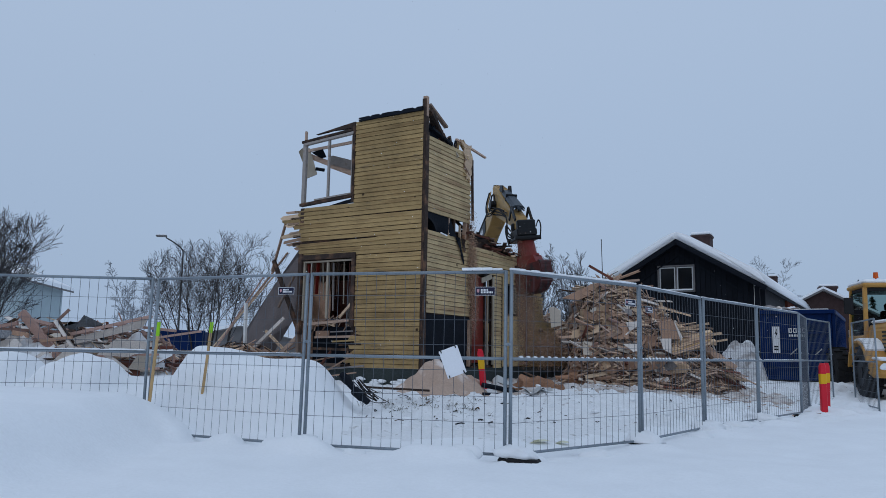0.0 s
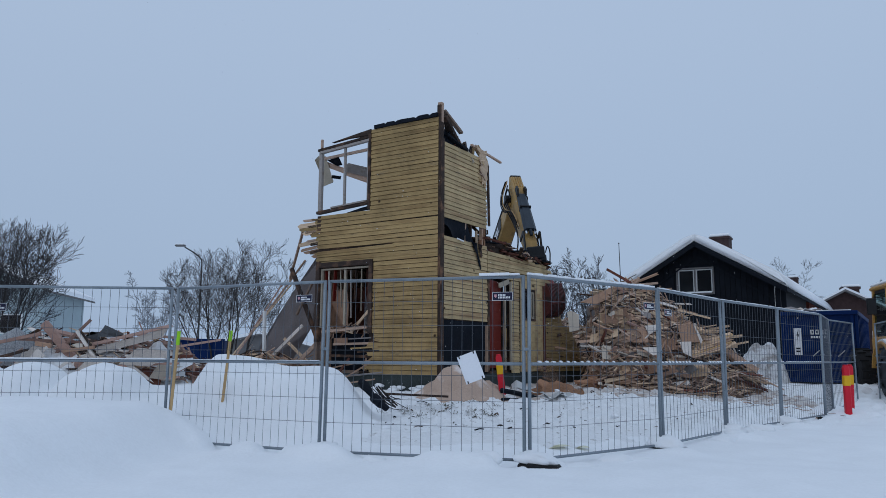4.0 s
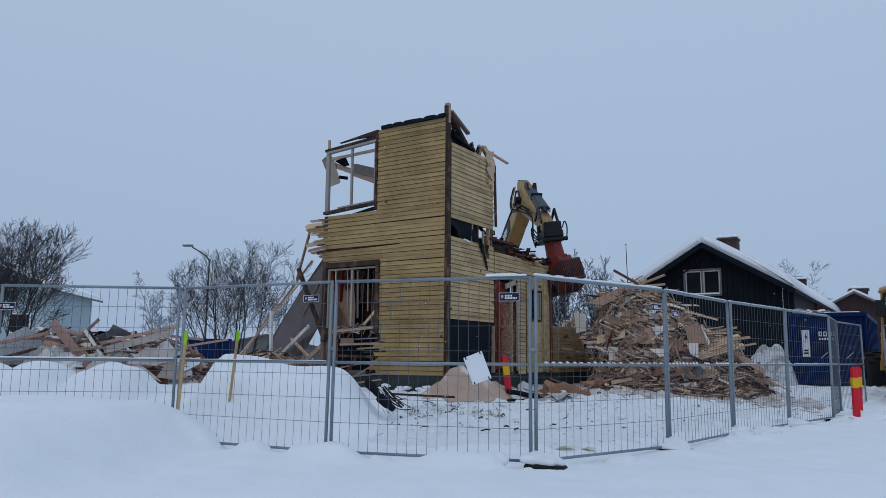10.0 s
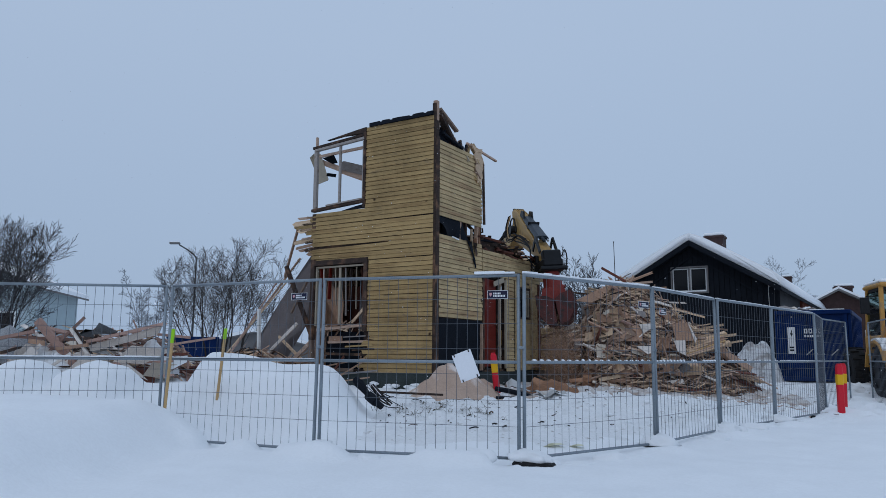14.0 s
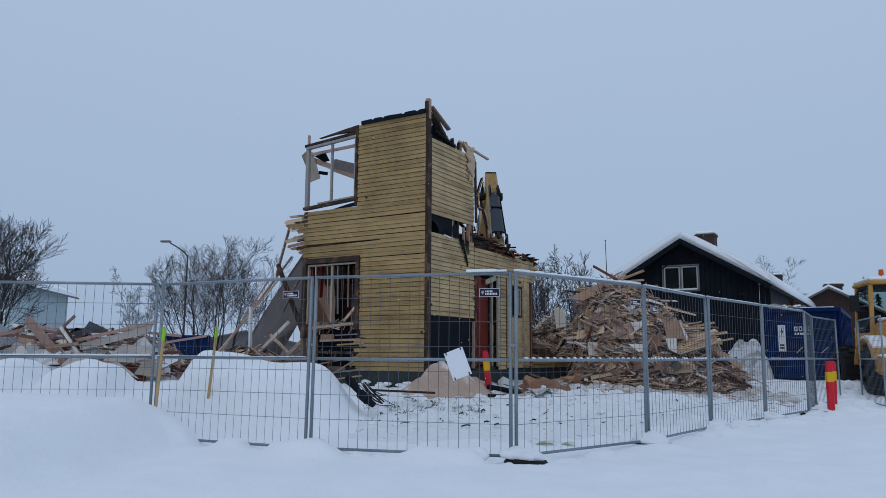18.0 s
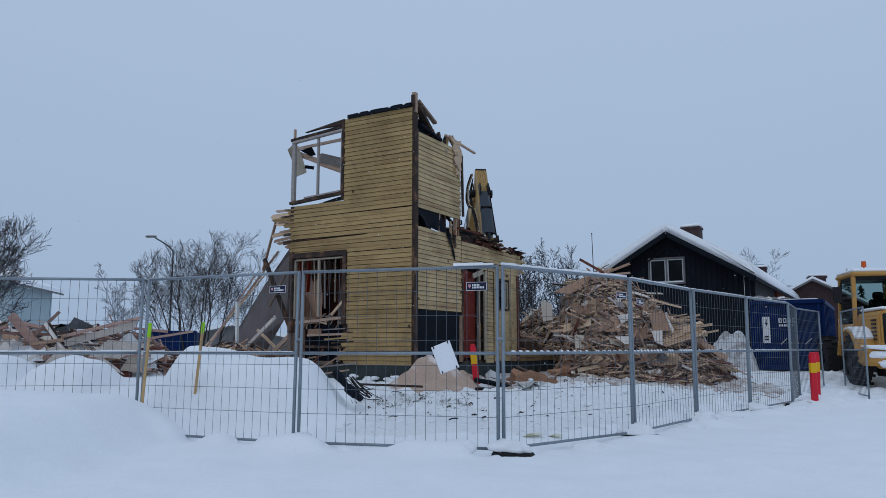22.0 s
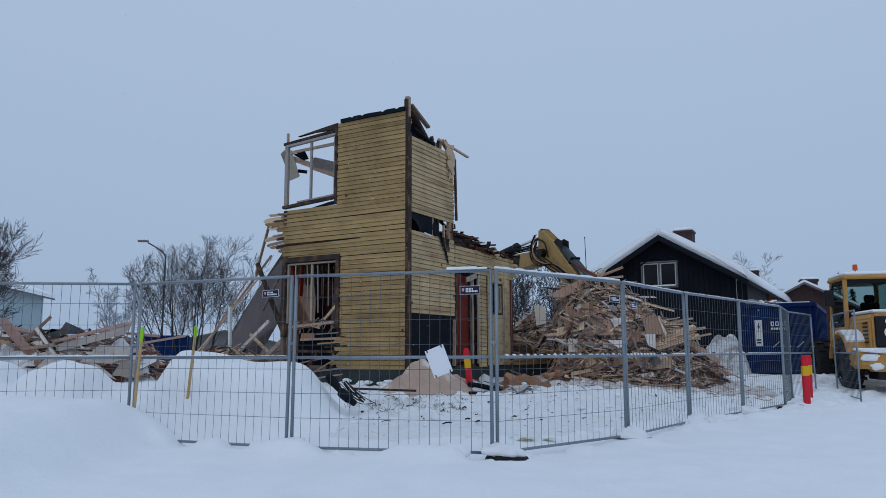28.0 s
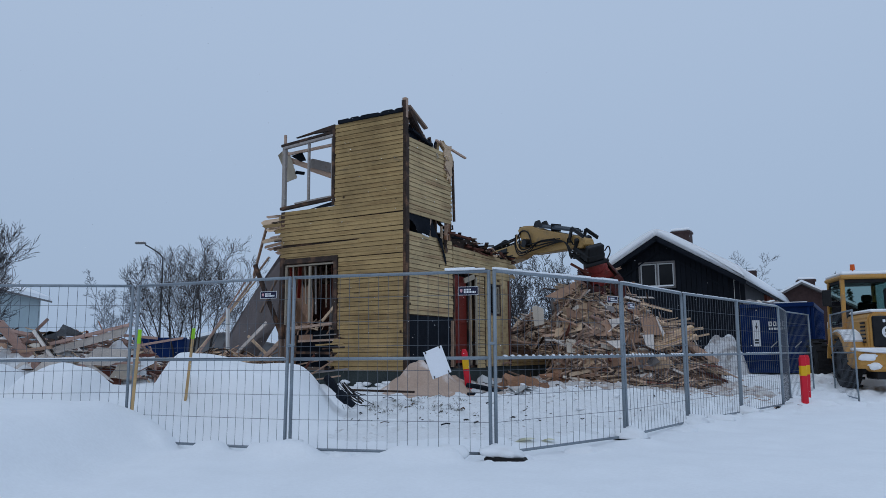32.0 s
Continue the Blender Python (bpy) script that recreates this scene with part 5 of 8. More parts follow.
    cp = parts["coupler"] = part("coupler", bm, BLACK_STEEL, ex)
    bm = bmesh.new()
    hose(bm, [(0.36, 0.26, -0.1), (0.42, 0.31, 0.05), (0.46, 0.34, 0.02), (0.46, 0.36, -0.15), (0.3, 0.36, -0.45)], 0.018)
    part("hose", bm, RUBBER, cp)
    bm = bmesh.new()
    hose(bm, [(-0.36, -0.26, -0.1), (-0.5, -0.34, 0.08), (-0.52, -0.36, -0.15), (-0.35, -0.34, -0.5)], 0.02)
    part("hose", bm, RUBBER, cp)
    # red sorting grapple: rotator neck, yoke and two ribbed jaws
    bm = bmesh.new()
    tube(bm, (0, 0, 0.14), (0, 0, -0.42), 0.29, 0.33, seg=20)
    tube(bm, (0, 0, -0.38), (0, 0, -0.44), 0.40, seg=20)
    prism(bm, [(-0.34, -0.42), (0.34, -0.42), (0.46, -0.76), (0.40, -0.86), (-0.40, -0.86), (-0.46, -0.76)], -0.40, 0.40)
    bmesh.ops.recalc_face_normals(bm, faces=bm.faces[:])
    gp = parts["grapple"] = part("grapple", bm, RED_STEEL, ex, "red sorting grapple")
    gp.scale = (0.78, 0.78, 0.88)
    for y in (-0.43, 0.43):
        bm = bmesh.new()
        for x in (-0.30, 0.30):
            tube(bm, (x, y - 0.05, -0.76), (x, y + 0.05, -0.76), 0.085, seg=12)
        part("hinge", bm, BLACK_STEEL, gp)
    for sg, key in ((-1, "jaw_far"), (1, "jaw_near")):
        arc = []
        for k in range(10):
            a = radians(-18 + 116 * k / 9)
            arc.append((sg * (-0.16 + 0.46 * math.cos(a)), -0.10 - 0.68 * math.sin(a)))
        bm = bmesh.new()
        for y0, y1 in ((-0.60, -0.56), (0.56, 0.60)):
            prism(bm, [(sg * -0.28, -0.04), (sg * -0.06, 0.08), (sg * 0.12, 0.10)] + arc + [(sg * -0.28, -0.72)], y0, y1)
        for i in (0, 4, 9):
            tube(bm, (arc[i][0], -0.58, arc[i][1]), (arc[i][0], 0.58, arc[i][1]), 0.045 if i < 9 else 0.06, seg=6)
        bmesh.ops.recalc_face_normals(bm, faces=bm.faces[:])
        jaw = parts[key] = part("jaw", bm, JAW_STEEL, gp)
        bm = bmesh.new()
        for (xa, za), (xb, zb) in zip(arc, arc[1:]):
            beam(bm, (xa, 0, za), (xb, 0, zb), 0.05, 0.05)
        rib = part("jaw_rib", bm, JAW_STEEL, jaw, m=Matrix.Translation((0, -0.50, 0)))
        for k in range(1, 11):
            part("jaw_rib", rib.data, JAW_STEEL, jaw, m=Matrix.Translation((0, -0.50 + 0.10 * k, 0)))
    return ex, parts


EXCAVATOR, EX_PARTS = build_excavator()

# ---- the black house ----
BX, BY = 13.55, 30.0


def build_black_house():
    h = thing("black_house", "black stained timber house with a snow covered gable roof", "house", pose(BX, BY, 0, 0, 0, STREET))
    w, ln, ez, pz = 5.85, 18.5, 4.05, 5.80
    g = ground_z(BX, BY) - 0.2
    bm = bmesh.new()
    # gable wall with a hole for the window
    prism(bm, [(-w, g), (0, g), (0, ez), (-w / 2, pz), (-w, ez)], 0.0, 0.2)
    bmesh.ops.recalc_face_normals(bm, faces=bm.faces[:])
    part("gable_wall", bm, BLACK_HOUSE, h)
    for k in range(30):
        x = -w + 0.105 + 0.21 * k
        zt = ez + (pz - ez) * (1 - abs(x + w / 2) / (w / 2)) - 0.06
        if -3.95 < x < -2.20:
            spans = ((g, 3.72), (4.98, zt)) if zt > 5.0 else ((g, 3.72),)
        else:
            spans = ((g, zt),)
        for z0, z1 in spans:
            part("board", boxes((0, 0, (z1 - z0) / 2, 0.19, 0.03, z1 - z0)), BLACK_HOUSE, h, m=Matrix.Translation((x, -0.02, z0)))
    part("side_wall", boxes((-0.1, ln / 2, (ez + g) / 2, 0.2, ln, ez - g)), DARK_RENDER, h, "dark grey rendered side wall")
    part("side_wall", boxes((-w + 0.1, ln / 2, (ez + g) / 2, 0.2, ln, ez - g)), DARK_RENDER, h)
    part("end_wall", boxes((-w / 2, ln, (ez + g) / 2, w, 0.2, ez - g)), DARK_RENDER, h)
    part("brick_bay", boxes((0.06, 14.4, (4.0 + g) / 2, 0.14, 7.8, 4.0 - g)), RED_BRICK, h, "red brick part of the side wall")
    part("corner_board", boxes((0.03, 0.02, (ez + g) / 2, 0.10, 0.10, ez - g - 0.1)), WHITE, h)
    # roof slabs with overhang and a thick layer of snow
    for sg in (-1, 1):
        bm = bmesh.new()
        ov = 0.55
        sl = (pz - ez) / (w / 2)
        x0, x1 = -w / 2, -w / 2 + sg * (w / 2 + ov)
        z0, z1 = pz + 0.16, pz + 0.16 - sl * (w / 2 + ov)
        prism(bm, [(x0, z0 - 0.16), (x1, z1 - 0.16), (x1, z1), (x0, z0)], -0.55, ln + 0.3)
        bmesh.ops.recalc_face_normals(bm, faces=bm.faces[:])
        part("roof", bm, BLACK_HOUSE, h)
        bm = bmesh.new()
        prof = []
        n = 24
        for k in range(n + 1):
            x = x0 + (x1 + sg * 0.06 - x0) * k / n
            th = 0.43 * (1 - max(0, (k / n - 0.9) / 0.1) ** 2 * 0.8)
            th -= 0.13 * max(0.0, 1 - 5 * k / n) ** 2
            prof.append((x, z0 + (z1 - z0) * k / n + th))
        out = [(x0, z0 + 0.005)] + [(x1, z1 + 0.005)] + prof[::-1]
        prism(bm, out, -0.62, ln + 0.35)
        bmesh.ops.recalc_face_normals(bm, faces=bm.faces[:])
        bmesh.ops.bevel(bm, geom=[ed for ed in bm.edges if abs(ed.verts[0].co.y - ed.verts[1].co.y) < 0.01], offset=0.10, segments=3, affect="EDGES")
        part("roof_snow", bm, SNOW, h, "thick layer of snow", smooth=True)
        bm = bmesh.new()
        beam(bm, (x0, -0.56, z0 - 0.12), (x1, -0.56, z1 - 0.12), 0.05, 0.20)
        part("barge_board", bm, BLACK_HOUSE, h)
        bm = bmesh.new()
        beam(bm, (x0, -0.10, z0 - 0.62), (x1 - sg * 0.9, -0.10, z1 - 0.22), 0.05, 0.06)
        part("trim", bm, BLACK_HOUSE, h)
    # window in the gable
    wf = part("window", boxes((0, 0, 0, 1.55, 0.10, 0.07), (0, 0, 1.25, 1.55, 0.10, 0.07), (-0.75, 0, 0.62, 0.06, 0.10, 1.3), (0.75, 0, 0.62, 0.06, 0.10, 1.3), (0.02, 0, 0.62, 0.05, 0.10, 1.2), bevel=0.006), PLASTER, h, "grey framed window", m=Matrix.Translation((-3.06, -0.06, 3.76)) @ Matrix.Diagonal((1.0, 1.0, 0.88, 1.0)))
    for x in (-0.36, 0.38):
        part("sash", boxes((x, -0.02, 0.10, 0.68, 0.06, 0.05), (x, -0.02, 1.16, 0.68, 0.06, 0.05), (x - 0.31, -0.02, 0.63, 0.045, 0.06, 1.1), (x + 0.31, -0.02, 0.63, 0.045, 0.06, 1.1)), GREY_WHITE, wf)
        part("pane", boxes((x, 0.0, 0.63, 0.56, 0.01, 1.0)), GLASS_DARK, wf)
    part("sill_snow", boxes((0, -0.08, 0.07, 1.4, 0.10, 0.06), bevel=0.02), SNOW, wf)
    # chimneys
    for x, y, z, mt in ((-2.42, 2.3, 6.0, DARK_BRICK), (-0.62, 11.0, 5.05, DARK_BRICK)):
        k = 1.0 if y < 5 else 0.62
        ch = part("chimney", boxes((0, 0, 0, 0.80, 0.70, 1.0), (0, 0, 0.46, 0.88, 0.78, 0.10), bevel=0.01), mt, h, m=Matrix.Translation((x, y, z - 0.05)) @ Matrix.Diagonal((k, k, 0.85 * k + 0.15, 1)))
        part("chimney_snow", boxes((0, 0, 0.58, 0.86, 0.76, 0.14), bevel=0.05), SNOW, ch)
    return h


build_black_house()


# ---- containers ----
def build_container(x, y, rz, ln, wd, ht, label):
    """Front with two door leaves at y = 0, long ribbed sides running back."""
    c = thing("container", label, "container", pose(x, y, ground_z(x, y) + 0.02, 0, 0, rz))
    for nm, r in (("front", (ln / 2, 0, ht / 2, ln, 0.06, ht - 0.1)), ("end", (ln / 2, wd, ht / 2, ln, 0.06, ht - 0.1)), ("side", (0, wd / 2, ht / 2, 0.06, wd, ht - 0.1)), ("side", (ln, wd / 2, ht / 2, 0.06, wd, ht - 0.1)), ("floor", (ln / 2, wd / 2, 0.12, ln, wd, 0.12))):
        part(nm, boxes(r), BLUE, c)
    for k in range(10):
        for px in (-0.06, ln + 0.06):
            part("rib", boxes((px, wd * k / 9, ht / 2, 0.10, 0.10, ht - 0.12), bevel=0.01), BLUE, c)
    for px, w in ((0.05, 0.10), (ln * 0.40, 0.07), (ln * 0.46, 0.07), (ln - 0.05, 0.10)):
        part("door_post", boxes((px, -0.055, ht / 2, w, 0.07, ht - 0.12), bevel=0.01), BLUE, c)
    for z in (0.42, 0.98, 1.52):
        for x0, x1 in ((0.10, ln * 0.38), (ln * 0.49, ln - 0.10)):
            part("door_rail", boxes(((x0 + x1) / 2, -0.045, z, x1 - x0, 0.05, 0.05), bevel=0.008), BLUE, c)
    for px in (ln * 0.54, ln * 0.90):
        bm = bmesh.new()
        tube(bm, (px, -0.10, 0.2), (px, -0.10, ht - 0.2), 0.02, seg=8)
        box(bm, px, -0.10, 0.55, 0.07, 0.05, 0.09, bevel=0.01)
        bar = part("lock_bar", bm, BLUE, c)
        bm = bmesh.new()
        beam(bm, (px - 0.30, -0.12, 0.83), (px - 0.10, -0.12, 1.02), 0.02, 0.03)
        part("lever", bm, GREY_WHITE, bar)
    for z in (0.08, ht):
        part("rail", boxes((ln / 2, -0.06, z, ln + 0.22, 0.14, 0.13), (ln / 2, wd + 0.06, z, ln + 0.22, 0.13, 0.13), (-0.06, wd / 2, z, 0.14, wd, 0.13), (ln + 0.06, wd / 2, z, 0.14, wd, 0.13), bevel=0.012), BLUE, c)
    pl = part("notice_plate", boxes((0.37, -0.10, 1.30, 0.22, 0.02, 0.86), bevel=0.004), SIGN_WHITE, c, "white notice plate with a dark arrow")
    bm = bmesh.new()
    prism(bm, [(0.35, 1.54), (0.41, 1.70), (0.385, 1.54), (0.42, 1.52), (0.345, 1.36), (0.37, 1.49), (0.33, 1.50)], -0.117, -0.113)
    bmesh.ops.recalc_face_normals(bm, faces=bm.faces[:])
    part("arrow", bm, BLACK_STEEL, pl)
    part("print", boxes((0.37, -0.115, 1.08, 0.13, 0.006, 0.05), (0.37, -0.115, 0.99, 0.13, 0.006, 0.05)), BLACK_STEEL, pl)
    bm = bmesh.new()
    for k in range(4):
        for q in ((-0.035, 0, 0.03, 0.15), (0.035, 0, 0.03, 0.15), (0, 0.06, 0.06, 0.03), (0, -0.06, 0.06, 0.03)):
            box(bm, 0.80 + 0.135 * k + q[0], -0.105, 1.60 + q[1], q[2], 0.012, q[3])
    for k in range(7):
        box(bm, 0.78 + 0.075 * k, -0.105, 1.44, 0.05, 0.012, 0.07)
    part("painted_mark", bm, SIGN_WHITE, c, "white painted lettering bars")
    rr = random.Random(14)
    for k in range(26):
        a = rr.uniform
        near = k < 12
        part("rubble", boxes((0, 0, 0, a(0.25, 0.7), a(0.2, 0.5), a(0.03, 0.16)), bevel=0.02), (SNOW_DIRTY, GREY_BOARD, SNOW, GYPSUM, SNOW_DIRTY)[k % 5], c, m=pose(a(0.15, 0.95) if near else a(0.3, ln - 0.3), a(0.2, 0.9) if near else a(0.9, wd - 0.4), ht + (a(-0.05, 0.14) if near else a(-0.35, -0.05)), a(-35, 35), a(-35, 35), a(0, 180)))
    part("rim_snow", boxes((ln * 0.72, -0.06, ht + 0.08, ln * 0.5, 0.10, 0.03), bevel=0.012), SNOW, c)
    return c


build_container(11.39, 24.55, STREET, 2.0, 6.0, 2.2, "open topped blue waste container with a white plate")

# ---- trees and far things ----
def branch(rnd, a, d, length, r, level, out, lift):
    """A thin branch that bends upward and carries shorter ones."""
    n = 5
    for k in range(n):
        d = (d + Vector((rnd.gauss(0, 0.13), rnd.gauss(0, 0.13), lift + rnd.gauss(0, 0.07)))).normalized()
        b = a + d * (length / n)
        out.append((a, b, r * (1 - 0.75 * k / n), r * (1 - 0.75 * (k + 1) / n)))
        a = b
        if level and (k > 0 or rnd.random() < 0.4):
            for _ in range(2 if rnd.random() < 0.18 else 1):
                ax = d.orthogonal().normalized()
                ax.rotate(Matrix.Rotation(rnd.uniform(0, 2 * math.pi), 3, d))
                e = d.copy()
                e.rotate(Matrix.Rotation(radians(rnd.gauss(36, 10)), 3, ax))
                branch(rnd, a, e, length * rnd.uniform(0.42, 0.75) * (1.15 - 0.12 * k), r * 0.55, level - 1, out, lift)


def stem(rnd, a, d, height, r, out, wood, lift, side, level=2):
    """An upright stem from the ground to the crown, with branches from a quarter of its height on."""
    n = 11
    for k in range(n):
        d = (d + Vector((rnd.gauss(0, 0.07), rnd.gauss(0, 0.07), 0.05))).normalized()
        b = a + d * (height / n)
        wood.append((a, b, r * (1 - 0.085 * k), r * (1 - 0.085 * (k + 1))))
        a = b
        if k < 2:
            continue
        for _ in range(rnd.choice((1, 1, 1, 2))):
            g = rnd.uniform(0, 2 * math.pi)
            t = radians(rnd.gauss(48, 11))
            e = Vector((math.cos(g) * math.sin(t), math.sin(g) * math.sin(t), math.cos(t)))
            branch(rnd, a, (e + d * 0.3).normalized(), height * side * (1.12 - 0.75 * k / n) * rnd.uniform(0.75, 1.2), r * 0.42 * (1 - 0.06 * k), level, out, lift)


def limbs_mesh(name, segs, mt, sides=3):
    verts, faces = [], []
    for a, b, r0, r1 in segs:
        x = (b - a).normalized()
        y = x.orthogonal().normalized()
        z = x.cross(y)
        n = len(verts)
        for c, r in ((a, r0), (b, r1)):
            for k in range(sides):
                g = 2 * math.pi * k / sides
                verts.append(c + y * (r * math.cos(g)) + z * (r * math.sin(g)))
        for k in range(sides):
            j = (k + 1) % sides
            faces.append((n + k, n + j, n + sides + j, n + sides + k))
    me = bpy.data.meshes.new(name)
    me.from_pydata(verts, [], faces)
    me.materials.append(mt)
    return me


def build_tree(x, y, height, stems, seed, label, base=0.6, fan=0.22, side=0.30, twig=0.008, lift=0.05, level=2, bark=None, fine=None):
    bark, fine = bark or BARK, fine or TWIG
    rnd = random.Random(seed)
    tr = thing("tree", label, "tree", pose(x, y, ground_z(x, y) - 0.1))
    out = []
    for k in range(stems):
        g = 2 * math.pi * k / stems + rnd.uniform(-0.5, 0.5)
        q = math.sqrt(rnd.uniform(0.1, 1.0)) if stems > 1 else 0.0
        a = Vector((math.cos(g), math.sin(g), 0)) * (base * q)
        d = Vector((math.cos(g) * fan * q, math.sin(g) * fan * q, 1)).normalized()
        wood = []
        stem(rnd, a, d, height * rnd.uniform(0.76, 1.0) * (1.0 - 0.10 * q), 0.011 * height * (0.75 if stems > 3 else 1.0), out, wood, lift, side, level)
        part("stem", limbs_mesh("stem", wood, bark, 5), bark, tr)
    out = [(a, b, max(r0, twig), max(r1, twig * 0.6)) for a, b, r0, r1 in out]
    tagged(part("crown", limbs_mesh("crown", out, fine, 3), fine, tr, "bare twigs"), kind="stuff")
    return tr


build_tree(-18.4, 30.0, 6.0, 18, 21, "bare many stemmed tree with dense dark twigs", 1.2, 0.46, 0.42, 0.0095, 0.05)
build_tree(-9.75, 34.5, 5.35, 13, 23, "bare many stemmed rowan beyond the low debris heap", 1.4, 0.50, 0.42, 0.007, 0.05)
build_tree(-22.5, 60.0, 7.6, 4, 25, "frosted slender birch far off", 0.5, 0.13, 0.26, 0.014, 0.03, 2, FROST, FROST)
build_tree(6.9, 40.0, 6.3, 10, 26, "bare many stemmed tree behind the broken wing", 1.2, 0.40, 0.32, 0.012, 0.07)
build_tree(5.2, 41.0, 5.8, 5, 27, "bare tree behind the broken wing", 0.8, 0.3, 0.32, 0.012, 0.07)
build_tree(28.2, 60.0, 9.0, 3, 28, "frosted birch behind the black house", 0.4, 0.2, 0.28, 0.014, 0.03, 2, FROST, FROST)


def build_fir(x, y, h, seed):
    rnd = random.Random(seed)
    t = thing("fir_tree", "dark green fir dusted with snow far off", "tree", pose(x, y, 0), group="far firs")
    bm = bmesh.new()
    tube(bm, (0, 0, 0), (0, 0, h), 0.16, 0.02, 6)
    part("trunk", bm, BARK, t)
    verts, faces = [], []
    for k in range(900):
        z = h * (0.12 + 0.86 * rnd.random() ** 1.2)
        r = (h - z) * 0.26 * (0.35 + 0.65 * rnd.random())
        g = rnd.uniform(0, 2 * math.pi)
        c = Vector((r * math.cos(g), r * math.sin(g), z - 0.25 * r))
        u, w = Vector((math.cos(g), math.sin(g), -0.35)) * rnd.uniform(0.2, 0.45), Vector((-math.sin(g), math.cos(g), rnd.uniform(-0.3, 0.3))) * rnd.uniform(0.05, 0.14)
        n = len(verts)
        verts += [c - u * 0.4, c + w, c + u, c - w]
        faces.append((n, n + 1, n + 2, n + 3))
    me = bpy.data.meshes.new("needles")
    me.from_pydata(verts, [], faces)
    me.materials.append(FOLIAGE)
    part("needles", me, FOLIAGE, t)


for x, y, h, sd in ((41.8, 70, 8.6, 1), (45.5, 74, 7.4, 2), (38.8, 72, 6.2, 3), (36.6, 76, 6.6, 4), (52, 72, 8.0, 5)):
    build_fir(x, y, h, sd)


def build_lamp():
    l = thing("street_lamp", "grey street lamp with a curved arm", "street lamp", pose(-15.85, 50.0, 0.0))
    bm = bmesh.new()
    tube(bm, (0, 0, 0), (0, 0, 7.4), 0.075, 0.05, 10)
    part("pole", bm, DARK_STEEL, l)
    bm = bmesh.new()
    hose(bm, [(0, 0, 7.35), (-0.15, 0, 7.6), (-0.6, 0, 7.95), (-1.2, 0, 8.3)], 0.045, 8)
    part("arm", bm, DARK_STEEL, l)
    bm = bmesh.new()
    box(bm, -1.5, 0, 8.40, 0.70, 0.30, 0.13, bevel=0.05)
    part("lamp_head", bm, PLASTER, l)
    part("lamp_snow", boxes((-1.5, 0, 8.49, 0.66, 0.26, 0.07), bevel=0.02), SNOW, l)


build_lamp()


def build_far_house(name, label, x, y, rz, w, ln, ez, pz, wall, roof_snow=0.25, chimney=None, windows=()):
    h = thing(name, label, "house", pose(x, y, 0, 0, 0, rz))
    bm = bmesh.new()
    prism(bm, [(-w / 2, -0.3), (w / 2, -0.3), (w / 2, ez), (0, pz), (-w / 2, ez)], 0, ln)
    bmesh.ops.recalc_face_normals(bm, faces=bm.faces[:])
    part("wall", bm, wall, h)
    for sg in (-1, 1):
        s = (pz - ez) / (w / 2)
        x1 = sg * (w / 2 + 0.6)
        z1 = pz + 0.12 - s * (w / 2 + 0.6)
        bm = bmesh.new()
        prism(bm, [(0, pz), (x1, z1 - 0.12), (x1, z1), (0, pz + 0.12)], -0.5, ln + 0.5)
        bmesh.ops.recalc_face_normals(bm, faces=bm.faces[:])
        part("roof", bm, PLASTER, h)
        bm = bmesh.new()
        prism(bm, [(0, pz + 0.125), (x1, z1 + 0.005), (x1, z1 + roof_snow), (0, pz + 0.12 + roof_snow)], -0.5, ln + 0.5)
        bmesh.ops.recalc_face_normals(bm, faces=bm.faces[:])
        part("roof_snow", bm, SNOW, h)
    for wx, wz, ww, wh in windows:
        f = part("window", boxes((wx, -0.03, wz, ww, 0.08, wh), bevel=0.01), WHITE, h)
        part("pane", boxes((wx, -0.075, wz, ww - 0.16, 0.02, wh - 0.16)), GLASS_DARK, f)
    if chimney:
        c = part("chimney", boxes((chimney[0], chimney[1], chimney[2], 0.95, 0.9, 1.1), (chimney[0], chimney[1], chimney[2] + 0.5, 1.1, 1.05, 0.14)), DARK_BRICK, h)
        part("chimney_snow", boxes((chimney[0], chimney[1], chimney[2] + 0.64, 1.05, 1.0, 0.16), bevel=0.05), SNOW, c)
    return h


build_far_house("pale_house", "pale blue clad house with a snowy roof behind bare trees", -28.0, 45.0, 9, 8.2, 8.0, 5.0, 6.7, BLUE_GREY_WALL, windows=((-2.2, 2.9, 1.4, 1.2), (2.4, 2.9, 1.2, 1.2)))
build_far_house("brick_house", "dark brick house with a snowy roof and wide chimney", 24.6, 45.0, -22, 9.0, 10.0, 2.7, 5.1, DARK_BRICK, 0.14, (0.6, 2.5, 5.0), ((1.9, 2.2, 1.2, 1.1),))
build_far_house("low_house", "low snow covered house beyond the street", -16.5, 70.0, 10, 12.0, 8.0, 1.6, 3.0, PLASTER, 0.3)
build_far_house("low_house", "low snowy outbuilding far off", -6.0, 78.0, -5, 12.0, 8.0, 1.4, 2.6, PLASTER, 0.35)


def build_mast():
    m = thing("mast", "thin dark flagpole behind the debris heap", "flagpole", pose(7.95, 32.0, 0.0))
    bm = bmesh.new()
    tube(bm, (0, 0, 0), (-0.12, 0, 5.95), 0.028, 0.014, 8)
    part("pole", bm, BARK, m)
    bm = bmesh.new()
    bmesh.ops.create_uvsphere(bm, u_segments=10, v_segments=6, radius=0.03)
    part("finial", bm, BARK, m, m=Matrix.Translation((-0.12, 0, 5.98)))


build_mast()


